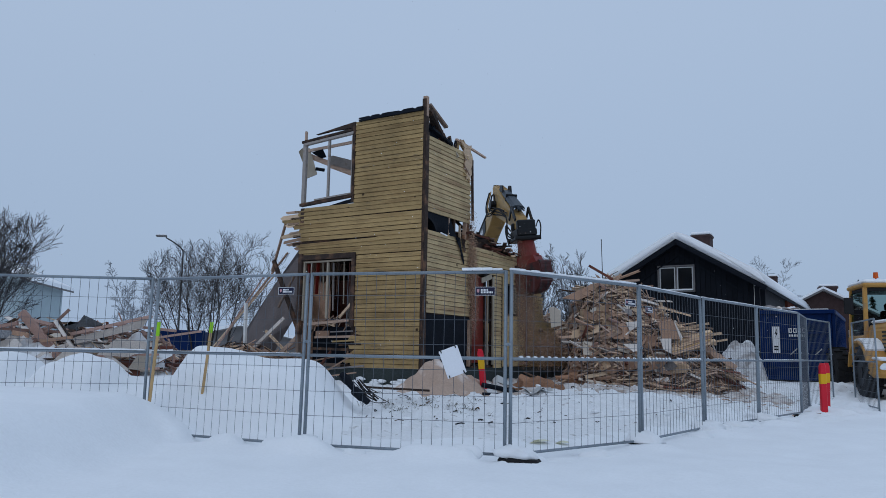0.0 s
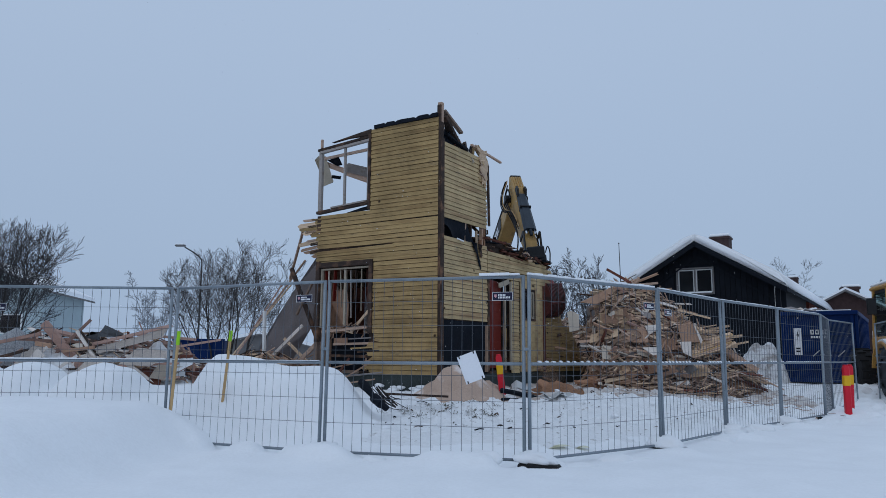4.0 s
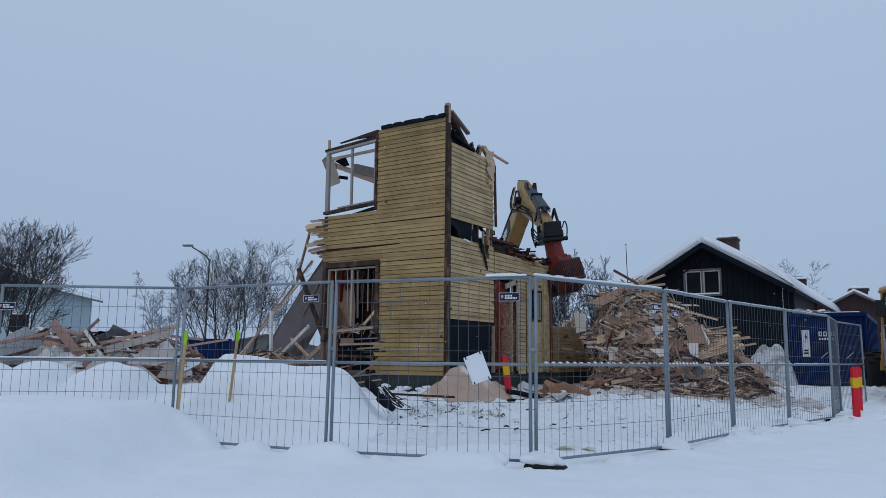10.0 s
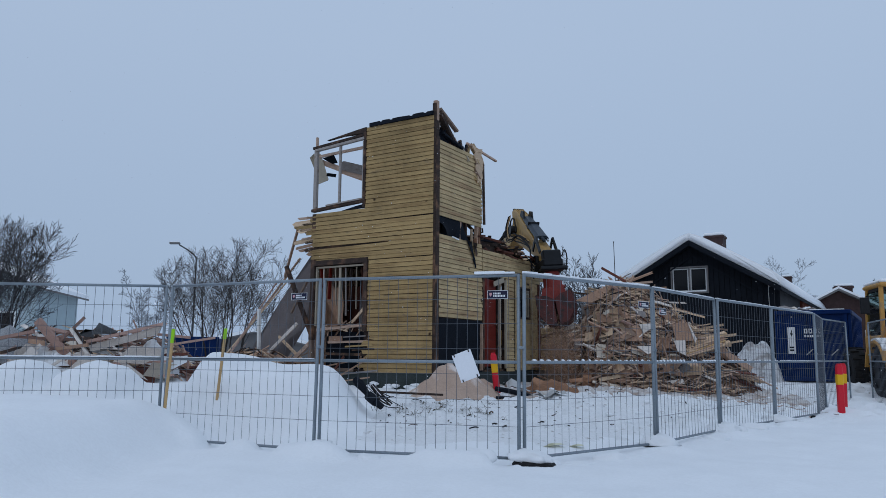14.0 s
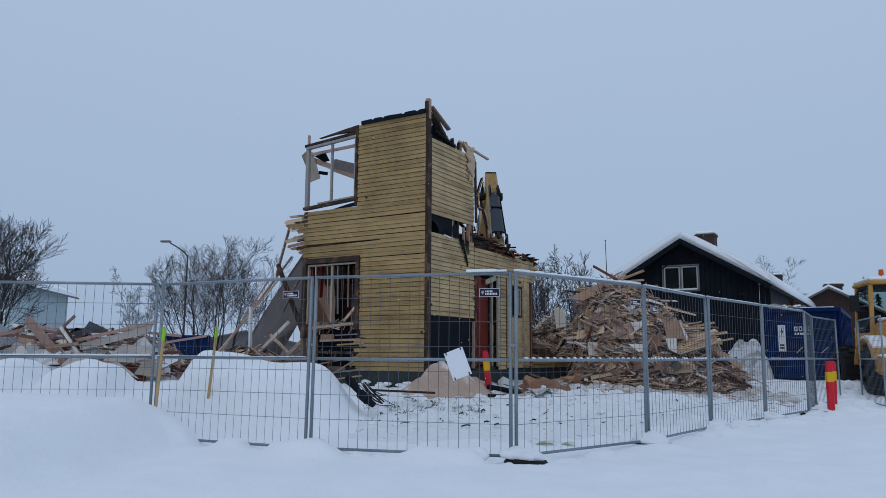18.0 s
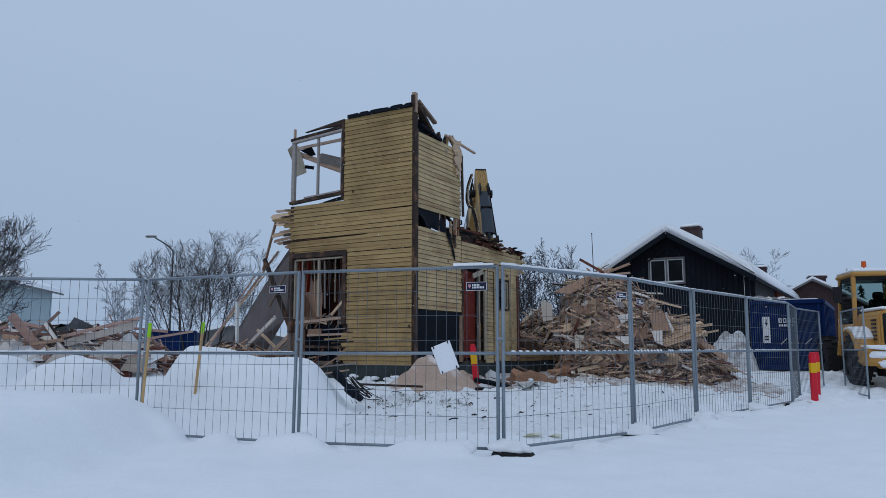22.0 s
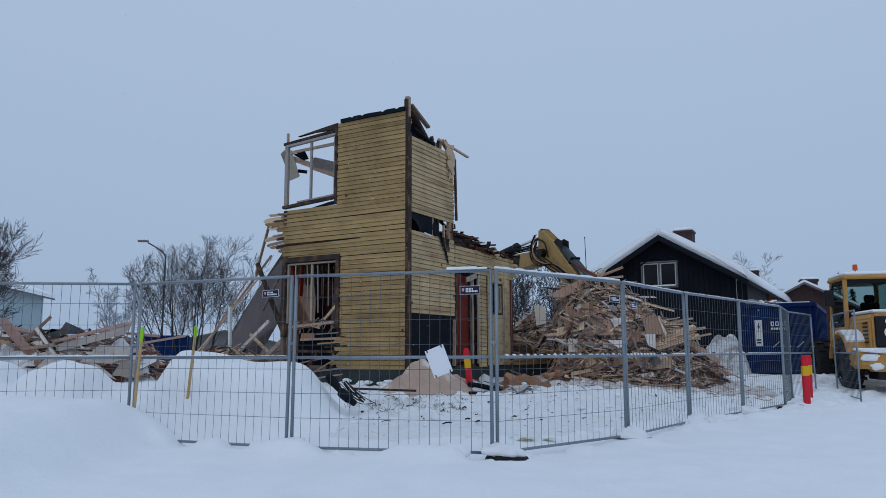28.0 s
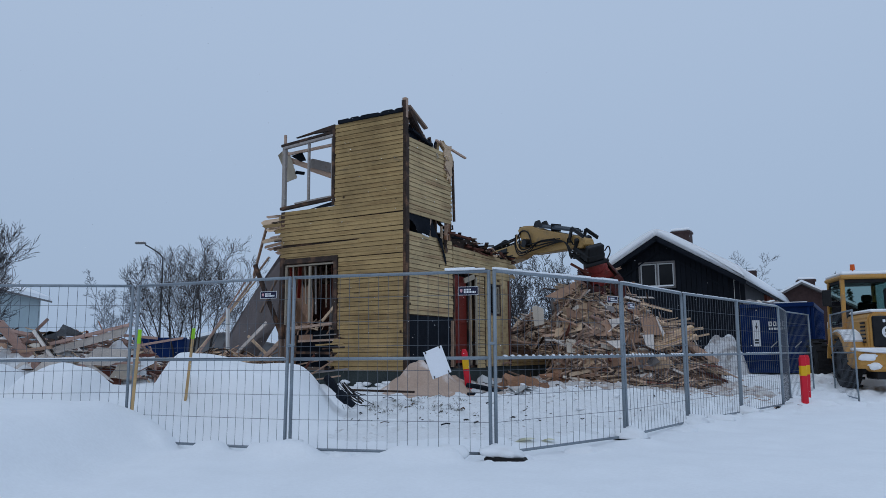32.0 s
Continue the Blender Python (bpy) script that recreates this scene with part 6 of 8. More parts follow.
def build_aerial():
    a = thing("tv_aerial", "thin roof aerial with short cross rods", "aerial", house_free(12.0, 30.0))
    bm = bmesh.new()
    tube(bm, (0, 0, 0), (0, 0, 1.6), 0.025)
    part("mast", bm, GALV, a)
    bm = bmesh.new()
    tube(bm, (-0.6, 0, 1.5), (0.5, 0, 1.5), 0.018)
    for k in range(5):
        tube(bm, (-0.55 + 0.25 * k, -0.25, 1.5), (-0.55 + 0.25 * k, 0.25, 1.5), 0.012)
    part("rods", bm, GALV, a)


def house_free(u, v):
    return pose(BX, BY, 0, 0, 0, STREET) @ pose(-0.75, 10.2, 4.35) @ Matrix.Scale(0.72, 4)


build_aerial()


def build_blue_skip():
    s = thing("skip", "low blue waste skip half hidden by snow", "skip", pose(-11.75, 34.0, 0.5, 0, 0, 4))
    for nm, r in (("side", (1.0, 0, 0.65, 2.2, 0.06, 1.2)), ("side", (1.0, 1.5, 0.65, 2.2, 0.06, 1.2)), ("end", (-0.1, 0.75, 0.65, 0.06, 1.5, 1.2)), ("end", (2.1, 0.75, 0.65, 0.06, 1.5, 1.2)), ("floor", (1.0, 0.75, 0.1, 2.2, 1.5, 0.1))):
        part(nm, boxes(r), BLUE, s)
    for k in range(5):
        part("rib", boxes((-0.05 + 0.53 * k, -0.05, 0.65, 0.08, 0.06, 1.2)), BLUE, s)
    part("rail", boxes((1.0, -0.05, 1.27, 2.3, 0.12, 0.1), bevel=0.01), BLUE, s)


build_blue_skip()

# ---- wheel loader ----
def build_loader():
    L = thing("wheel_loader", "yellow wheel loader parked beyond the fence, dusted with snow", "wheel loader", pose(12.60, 18.73, 0.0, 0, 0, -15))
    # local: y runs forward from the tail, x to the right, z up
    bm = bmesh.new()
    prism_y = [(-0.60, 1.0), (0.60, 1.0), (0.60, 1.85), (0.48, 2.02), (-0.48, 2.02), (-0.60, 1.85)]
    prism(bm, prism_y, 0.0, 1.9)
    bmesh.ops.recalc_face_normals(bm, faces=bm.faces[:])
    bmesh.ops.bevel(bm, geom=bm.edges[:], offset=0.05, segments=2, affect="EDGES")
    hood = part("engine_hood", bm, LOADER_YELLOW, L)
    part("rear_grille", boxes((0, -0.02, 1.52, 1.0, 0.06, 0.80), bevel=0.03), BLACK_STEEL, L)
    for k in range(6):
        part("vent_slot", boxes((-0.615, 0.35, 1.25 + 0.10 * k, 0.02, 0.34, 0.045)), BLACK_STEEL, hood)
    bm = bmesh.new()
    tube(bm, (-0.13, -0.052, 1.50), (-0.13, -0.06, 1.50), 0.16, seg=24)
    disc = part("speed_disc", bm, SIGN_WHITE, L, "round white speed disc")
    fc = bpy.data.curves.new("digits", "FONT")
    fc.body, fc.size, fc.align_x, fc.align_y, fc.extrude = "50", 0.22, "CENTER", "CENTER", 0.003
    tmp = bpy.data.objects.new("digits", fc)
    scene.collection.objects.link(tmp)
    dg = bpy.context.evaluated_depsgraph_get()
    me = bpy.data.meshes.new_from_object(tmp.evaluated_get(dg))
    bpy.data.objects.remove(tmp)
    me.materials.clear()
    me.materials.append(BLACK_STEEL)
    part("digits", me, BLACK_STEEL, disc, m=pose(-0.13, -0.066, 1.50, 90, 0, 0))
    bm = bmesh.new()
    for k in range(3):
        box(bm, -0.22 + 0.09 * k, -0.055, 1.79, 0.06, 0.012, 0.075)
    part("badge", bm, SIGN_WHITE, L)
    bm = bmesh.new()
    tube(bm, (0.28, -0.055, 1.42), (0.28, -0.05, 1.42), 0.09, seg=14)
    part("tail_lamp", bm, RED_PLASTIC, L)
    # counterweight
    bm = bmesh.new()
    box(bm, 0, 0.15, 0.80, 2.05, 0.75, 0.46, bevel=0.10)
    box(bm, 0, 0.05, 0.62, 1.3, 0.5, 0.25, bevel=0.06)
    cw = part("counterweight", bm, LOADER_YELLOW, L)
    part("counterweight_snow", boxes((0, 0.10, 1.06, 1.95, 0.55, 0.09), bevel=0.035), SNOW, cw)
    for k, (px, py, pz, sx, sy, sz) in enumerate(((-0.72, -0.23, 0.86, 0.22, 0.05, 0.10), (-0.58, -0.23, 0.63, 0.16, 0.05, 0.09), (-0.2, -0.2, 1.02, 0.7, 0.10, 0.07), (0.5, -0.23, 0.80, 0.25, 0.04, 0.05))):
        bm = bmesh.new()
        for q in bmesh.ops.create_icosphere(bm, subdivisions=3, radius=1.0)["verts"]:
            q.co *= 1 + 0.4 * noise.noise(q.co * 1.6 + Vector((k * 3.3, 1, 0)))
        part("counterweight_snow", bm, SNOW, cw, m=Matrix.Translation((px, py, pz)) @ Matrix.Diagonal((sx, sy, sz, 1)), smooth=True)
    part("tow_frame", boxes((0, 0.35, 0.42, 1.0, 0.8, 0.25), (0, 0.1, 0.40, 0.4, 0.3, 0.12), bevel=0.03), BLACK_STEEL, L)
    part("hood_snow", boxes((0, 0.9, 2.06, 1.02, 1.75, 0.08), bevel=0.035), SNOW, L)
    # cab
    cz0, cz1, cy0, cy1, hw = 1.55, 3.08, 1.75, 3.15, 0.64
    for x in (-hw, hw):
        for y in (cy0, cy1):
            bm = bmesh.new()
            beam(bm, (x, y, cz0), (x * 0.94, y + (0.05 if y == cy0 else -0.1), cz1), 0.10, 0.10)
            part("pillar", bm, LOADER_YELLOW, L)
    part("cab_base", boxes((0, (cy0 + cy1) / 2, 1.45, 1.45, 1.45, 0.5), bevel=0.04), LOADER_YELLOW, L)
    part("cab_roof", boxes((0, (cy0 + cy1) / 2, 3.10, 1.36, 1.62, 0.12), bevel=0.04), LOADER_YELLOW, L)
    part("roof_snow", boxes((0, (cy0 + cy1) / 2, 3.20, 1.32, 1.58, 0.12), bevel=0.05), SNOW, L)
    gl = bpy.data.materials.new("cab_glass")
    gl.use_nodes = True
    gb = gl.node_tree.nodes["Principled BSDF"]
    gb.inputs["Base Color"].default_value = (0.30, 0.42, 0.40, 1)
    gb.inputs["Roughness"].default_value = 0.03
    gb.inputs["Transmission Weight"].default_value = 1.0
    gb.inputs["IOR"].default_value = 1.05
    part("rear_window", boxes((0.05, cy0 + 0.03, 2.36, 1.22, 0.02, 1.15)), gl, L)
    for x in (-hw * 0.97, hw * 0.97):
        part("side_window", boxes((x, (cy0 + cy1) / 2, 2.34, 0.02, 1.22, 1.2)), gl, L)
    part("seat", boxes((0.1, 2.1, 2.05, 0.5, 0.14, 0.7), (0.1, 2.1, 2.5, 0.3, 0.10, 0.22), bevel=0.05), BLACK_STEEL, L)
    part("console", boxes((0, 2.9, 1.85, 1.0, 0.3, 0.45), bevel=0.05), BLACK_STEEL, L)
    part("roof_lining", boxes((0, 2.45, 2.98, 1.2, 1.3, 0.10)), BLACK_STEEL, L)
    part("exhaust", boxes((0.45, 1.55, 2.35, 0.16, 0.16, 0.8), bevel=0.05), BLACK_STEEL, L)
    bm = bmesh.new()
    tube(bm, (-0.30, 1.80, 3.15), (-0.30, 1.80, 3.34), 0.02)
    tube(bm, (-0.30, 1.80, 3.30), (-0.30, 1.80, 3.46), 0.07, 0.06, 14)
    part("beacon", bm, mat("orange_lens", (0.65, 0.10, 0.01), 0.3, vary=0.05, bump=0), L, "orange warning beacon")
    part("mirror", boxes((-1.02, 1.85, 2.52, 0.24, 0.06, 0.46), (-0.80, 1.88, 2.78, 0.36, 0.03, 0.03), (-0.80, 1.88, 2.28, 0.36, 0.03, 0.03), bevel=0.012), BLACK_STEEL, L)
    part("mirror", boxes((1.12, 2.7, 2.62, 0.30, 0.06, 0.42), bevel=0.02), BLACK_STEEL, L)
    # wheels and mudguards
    for x in (-0.84, 0.84):
        for y in (1.05, 3.85):
            bm = bmesh.new()
            prof = [(0.0, 0.40), (0.02, 0.55), (0.06, 0.65), (0.14, 0.68), (0.32, 0.68), (0.40, 0.65), (0.44, 0.55), (0.46, 0.40)]
            n = 28
            ring = [[bm.verts.new((px - 0.23, r * math.cos(2 * math.pi * k / n), r * math.sin(2 * math.pi * k / n))) for px, r in prof] for k in range(n)]
            for k in range(n):
                for j in range(len(prof) - 1):
                    bm.faces.new((ring[k][j], ring[k][j + 1], ring[(k + 1) % n][j + 1], ring[(k + 1) % n][j]))
            wh = part("wheel", bm, RUBBER, L, m=Matrix.Translation((x, y, 0.68)))
            bm = bmesh.new()
            for k in range(n):
                box(bm, 0.10 if k % 2 else -0.10, 0, 0.69, 0.24, 0.055, 0.05, m=Matrix.Rotation(2 * math.pi * (k + 0.5) / n, 4, "X"))
            tagged(part("tread", bm, RUBBER, wh), kind="stuff")
            bm = bmesh.new()
            tube(bm, (-0.17, 0, 0), (0.17, 0, 0), 0.41, seg=20)
            tube(bm, (-0.20, 0, 0), (0.20, 0, 0), 0.16, seg=12)
            part("rim", bm, BLACK_STEEL, wh)
            if y < 2:
                bm = bmesh.new()
                pts = []
                for k in range(8):
                    g = radians(20 + 150 * k / 7)
                    pts.append((1.05 - 0.86 * math.cos(g), 0.68 + 0.86 * math.sin(g)))
                out = [(ya, za) for ya, za in pts] + [(1.05 + (ya - 1.05) * 0.94, 0.68 + (za - 0.68) * 0.94) for ya, za in pts[::-1]]
                sa = [bm.verts.new((x - 0.28, ya, za)) for ya, za in out]
                sb = [bm.verts.new((x + 0.28, ya, za)) for ya, za in out]
                nn = len(out)
                for k in range(nn):
                    bm.faces.new((sa[k], sa[(k + 1) % nn], sb[(k + 1) % nn], sb[k]))
                for k in range(7):
                    bm.faces.new((sa[k], sa[nn - 1 - k], sa[nn - 2 - k], sa[k + 1]))
                    bm.faces.new((sb[k], sb[k + 1], sb[nn - 2 - k], sb[nn - 1 - k]))
                bmesh.ops.recalc_face_normals(bm, faces=bm.faces[:])
                mg = part("mudguard", bm, LOADER_YELLOW, L)
                bm = bmesh.new()
                for (ya, za), (yb, zb) in zip(pts[1:6], pts[2:6]):
                    beam(bm, (x, ya, za + 0.035), (x, yb, zb + 0.035), 0.46, 0.07)
                part("mudguard_snow", bm, SNOW, mg)
    part("front_frame", boxes((0, 3.7, 0.95, 0.9, 1.4, 0.6), bevel=0.05), LOADER_YELLOW, L)
    bm = bmesh.new()
    prism(bm, [(-1.15, 0.1), (1.15, 0.1), (1.15, 1.1), (-1.15, 1.1)], 5.1, 5.9)
    bmesh.ops.recalc_face_normals(bm, faces=bm.faces[:])
    part("bucket", bm, BLACK_STEEL, L)
    for x in (-0.4, 0.4):
        bm = bmesh.new()
        beam(bm, (x, 3.6, 1.4), (x, 5.2, 0.5), 0.12, 0.25)
        part("lift_arm", bm, LOADER_YELLOW, L)


build_loader()

# ---- debris heaps ----
def plank_mesh(rnd, dims, mt, name):
    lx, ly, lz = (c / 2 for c in dims)
    v = [(sx * lx + rnd.uniform(-0.07, 0.07) * min(1, lx), sy * ly * rnd.uniform(0.85, 1.1), sz * lz) for sx in (-1, 1) for sy in (-1, 1) for sz in (-1, 1)]
    f = [(0, 1, 3, 2), (4, 6, 7, 5), (0, 4, 5, 1), (2, 3, 7, 6), (0, 2, 6, 4), (1, 5, 7, 3)]
    me = bpy.data.meshes.new(name)
    me.from_pydata(v, [], f)
    me.materials.append(mt)
    return me


def build_pile(label, cx, cy, rx, ry, hgt, counts, seed, mats, lens, core, profile=None, splinters=1200, slump=1.0, behind=False):
    """A heap: a packed core, planks, beams, scraps and rubble as single pieces, and small splinters joined."""
    rnd = random.Random(seed)
    p = thing("debris_pile", label, "debris", pose(cx, cy, 0))

    def surf(x, y):
        dx, dy = x / rx, y / ry
        base = ground_z(cx + x, cy + y)
        ridge = float(np.interp(dx, [q[0] for q in profile], [q[1] for q in profile])) if profile else max(0.0, 1 - abs(dx) ** 1.8)
        if behind or hgt > 2 or cy > 19 and rx > 2.9:      # the standing wall keeps the heap behind it
            wx, wy = cx + x - HX, cy + y - HY
            off = wx * 0.843 - wy * 0.537
            if off > -0.15:
                ridge *= 0.0 if behind else smoothstep(0.192, 0.225, (cx + x) / (cy + y))
            elif (cx + x) / (cy + y) < 0.21:
                ridge *= max(0.60 + 0.40 * smoothstep(-0.25, -1.2, off), smoothstep(0.175, 0.21, (cx + x) / (cy + y)))
        return base + hgt * ridge * max(0.0, 1 - abs(dy) ** 1.5) * (0.95 + 0.22 * noise.noise((x * 0.9 + seed, y * 0.9, 1.3)))

    nx, ny = 34, 24
    bm = bmesh.new()
    g = [[bm.verts.new((rx * 1.03 * (2 * i / nx - 1), ry * 1.03 * (2 * j / ny - 1), surf(rx * 1.03 * (2 * i / nx - 1), ry * 1.03 * (2 * j / ny - 1)) - 0.16 - 0.35 * (i / nx * 2 - 1) ** 6 + 0.1 * noise.noise((i * 1.7, j * 1.7, seed)))) for j in range(ny + 1)] for i in range(nx + 1)]
    for i in range(nx):
        for j in range(ny):
            bm.faces.new((g[i][j], g[i + 1][j], g[i + 1][j + 1], g[i][j + 1]))
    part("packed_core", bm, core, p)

    def place(flat):
        r, a = math.sqrt(rnd.random()), rnd.uniform(0, 2 * math.pi)
        x, y = rx * r * math.cos(a), ry * r * math.sin(a)
        if rnd.random() < 0.7:
            y = -abs(y)
        eps = 0.2
        gx, gy = (surf(x + eps, y) - surf(x - eps, y)) / (2 * eps), (surf(x, y + eps) - surf(x, y - eps)) / (2 * eps)
        nrm = Vector((-gx * slump, -gy * slump, 1)).normalized()
        m = Matrix.Translation((x, y, surf(x, y) + rnd.uniform(-0.14, 0.05)))
        yaw = rnd.gauss(0, 22) if rnd.random() < 0.8 else rnd.uniform(0, 180)
        if behind and (cx + x - HX) * 0.843 - (cy + y - HY) * 0.537 > -0.30:
            return place(flat)
        if (hgt > 2 or cy > 19) and (cx + x - HX) * 0.843 - (cy + y - HY) * 0.537 > -0.35 and (cx + x) / (cy + y) < 0.20:
            return place(flat)
        return m @ Vector((0, 0, 1)).rotation_difference(nrm).to_matrix().to_4x4() @ pose(0, 0, 0, rnd.gauss(0, 16), rnd.gauss(0, flat), yaw)

    for name, n in counts.items():
        for _ in range(n):
            ln = lens[0] + (lens[1] - lens[0]) * rnd.random() ** 1.6
            if name == "plank":
                dims = (ln, rnd.uniform(0.035, 0.15) if hgt > 2 else rnd.uniform(0.03, 0.10), rnd.uniform(0.014, 0.026))
            elif name == "beam":
                dims = (ln, rnd.uniform(0.03, 0.065), rnd.uniform(0.03, 0.06))
            elif name == "board_scrap":
                dims = (rnd.uniform(0.22, 0.85), rnd.uniform(0.12, 0.42), rnd.uniform(0.012, 0.025))
            else:
                dims = (rnd.uniform(0.08, 0.3), rnd.uniform(0.06, 0.2), rnd.uniform(0.05, 0.12))
            mt = rnd.choice(mats)
            if name == "board_scrap":
                mt = rnd.choice((INSULATION, INSULATION, GYPSUM, LIGHT_WOOD, GREY_BOARD, mt))
            part(name, plank_mesh(rnd, dims, mt, name), mt, p, m=place(9 if name == "plank" else 13))
    for mt in (mats[0], mats[-1], LIGHT_WOOD, DARK_WOOD):
        verts, faces = [], []
        for _ in range(splinters // 4):
            m = place(18)
            l, w, h = rnd.uniform(0.12, 0.8) / 2, rnd.uniform(0.012, 0.05) / 2, rnd.uniform(0.008, 0.025) / 2
            n = len(verts)
            verts += [m @ Vector((sx * l, sy * w, sz * h + 0.05)) for sx in (-1, 1) for sy in (-1, 1) for sz in (-1, 1)]
            faces += [tuple(n + i for i in q) for q in ((0, 1, 3, 2), (4, 6, 7, 5), (0, 4, 5, 1), (2, 3, 7, 6), (0, 2, 6, 4), (1, 5, 7, 3))]
        me = bpy.data.meshes.new("litter")
        me.from_pydata(verts, [], faces)
        me.materials.append(mt)
        tagged(part("litter", me, mt, p), kind="stuff")
    return p


# Splinter core, its colour darkened to stand for shade in gaps between pieces.
HEAP_CORE = mat("shaded_heap_core", (0.13, 0.075, 0.048), 0.95, vary=0.5, scale=5, bump=0.6, fine=30)
WOODS = (RAW_WOOD, RAW_WOOD, PINK_WOOD, LIGHT_WOOD, LIGHT_WOOD, INSULATION, PALE_PANEL, DARK_WOOD, RED_STAIN, GYPSUM, RAW_WOOD)
HEAP_LINE = ((-1.0, 0.20), (-0.82, 0.36), (-0.62, 0.58), (-0.38, 0.82), (-0.27, 0.90), (-0.14, 0.97), (0.02, 1.0), (0.2, 0.92), (0.42, 0.74), (0.6, 0.55), (0.78, 0.36), (1.0, 0.05))
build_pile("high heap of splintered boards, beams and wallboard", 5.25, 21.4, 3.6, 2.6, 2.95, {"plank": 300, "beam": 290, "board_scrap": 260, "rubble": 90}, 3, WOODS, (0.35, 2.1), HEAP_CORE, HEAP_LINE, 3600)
build_pile("splintered boards heaped behind the standing wall", 4.4, 24.5, 2.6, 2.2, 3.45, {"plank": 190, "beam": 130, "board_scrap": 190, "rubble": 20}, 6, (RAW_WOOD, LIGHT_WOOD, LIGHT_WOOD, GYPSUM, INSULATION, RAW_WOOD), (0.3, 1.3), INSULATION, ((-1.0, 0.10), (-0.6, 0.28), (-0.25, 0.42), (0.0, 0.60), (0.2, 0.72), (0.4, 0.80), (1.0, 0.6)), 1600, 1.0, True)
build_pile("low heap of long broken timbers and snow beside the house", -6.9, 15.6, 3.7, 1.9, 0.90, {"plank": 85, "beam": 60, "board_scrap": 26, "rubble": 10}, 8, (PINK_WOOD, PALE_PANEL, RED_STAIN, PALE_PANEL, DARK_WOOD, PALE_PANEL, PINK_WOOD), (0.4, 1.7), SNOW_DIRTY, ((-1.0, 0.5), (-0.5, 0.9), (0.0, 1.0), (0.42, 0.90), (0.55, 0.50), (0.66, 0.25), (1.0, 0.1)), 500)
build_pile("strewn boards and wallboard in front of the heap", 5.9, 19.4, 2.1, 0.9, 0.35, {"plank": 60, "beam": 40, "board_scrap": 30, "rubble": 10}, 12, WOODS, (0.3, 1.5), INSULATION, None, 500)
build_pile("torn timbers at the open end of the house", -4.2, 18.6, 1.5, 1.2, 0.55, {"plank": 34, "beam": 20, "board_scrap": 16, "rubble": 8}, 13, (RAW_WOOD, RAW_WOOD, LIGHT_WOOD, INSULATION), (0.3, 1.7), INSULATION, None, 200)


# long pieces that stick out of the high heap
def build_spars():
    s = thing("broken_spars", "long broken timbers sticking out of the high heap", "timber", pose(0, 0, 0))
    rr = random.Random(9)
    for k in range(18):
        bm = bmesh.new()
        z = 1.30 + 0.55 * rr.random()
        beam(bm, (6.5 + 0.4 * rr.random(), 19.9 - 0.2 * rr.random(), z), (7.25 + 0.45 * rr.random(), 19.75 - 0.2 * rr.random(), z + rr.uniform(-0.12, 0.16)), 0.10, 0.022)
        part("plank", bm, LIGHT_WOOD if k % 3 else RAW_WOOD, s)
    for a, b, w, t, mt in (((5.30, 20.4, 3.10), (4.62, 20.3, 3.46), 0.06, 0.05, RED_STAIN), ((5.4, 20.8, 2.9), (5.6, 20.7, 3.30), 0.05, 0.04, RAW_WOOD), ((5.3, 20.7, 3.05), (6.1, 20.6, 3.12), 0.06, 0.03, RAW_WOOD), ((5.6, 20.7, 2.9), (6.45, 20.5, 2.95), 0.06, 0.03, RAW_WOOD), ((6.9, 20.1, 1.75), (7.75, 19.9, 1.92), 0.06, 0.03, LIGHT_WOOD), ((6.8, 20.0, 1.50), (8.05, 19.8, 1.66), 0.07, 0.03, LIGHT_WOOD), ((7.3, 20.0, 1.5), (8.4, 19.8, 0.75), 0.14, 0.05, RAW_WOOD), ((6.5, 20.2, 2.35), (7.3, 20.0, 2.12), 0.05, 0.03, LIGHT_WOOD), ((7.0, 20.2, 1.95), (7.9, 20.0, 1.78), 0.05, 0.03, RAW_WOOD), ((6.9, 20.0, 1.25), (8.2, 19.8, 1.50), 0.05, 0.03, LIGHT_WOOD), ((6.6, 20.0, 1.38), (7.9, 19.8, 1.40), 0.12, 0.03, LIGHT_WOOD)):
        bm = bmesh.new()
        beam(bm, a, b, t, w)
        part("timber", bm, mt, s)


build_spars()


def build_sheets():
    """Large wallboard sheets lying on the near slope of the high heap."""
    rr = random.Random(71)
    for k in range(46):
        x = 4.25 + 2.45 * rr.random()
        v = 0.84 * rr.random() if k < 22 else 0.12 * rr.random()
        y = 19.05 + 1.1 * v
        z = 0.55 + (2.0 - 0.30 * abs(x - 5.0)) * v + 0.12
        w, d = rr.uniform(0.4, 1.1), rr.uniform(0.25, 0.6)
        rx, ry, rz = rr.gauss(52, 10), rr.gauss(0, 14), rr.uniform(-45, 45)
        mt = (INSULATION, GYPSUM, INSULATION, LIGHT_WOOD, GREY_BOARD, INSULATION, RAW_WOOD)[k % 7]
        s = thing("wallboard_sheet", "broken brown wallboard sheet lying on the heap", "wallboard", pose(x, y, z, rx, ry, rz), group="wallboard sheets")
        rnd = random.Random(k)
        bm = bmesh.new()
        out = [(-w / 2, -d / 2), (w * 0.1, -d / 2 - 0.05 * rnd.random()), (w / 2, -d / 2 + 0.1 * rnd.random()), (w / 2 - 0.12 * rnd.random(), 0), (w / 2 - 0.05, d / 2), (w * rnd.uniform(-0.2, 0.2), d / 2 - 0.12 * rnd.random()), (-w / 2 + 0.1 * rnd.random(), d / 2 - 0.08)]
        bm.faces.new([bm.verts.new((a, b, 0)) for a, b in out])
        bmesh.ops.solidify(bm, geom=bm.faces[:], thickness=0.018)
        part("sheet", bm, mt, s)


build_sheets()


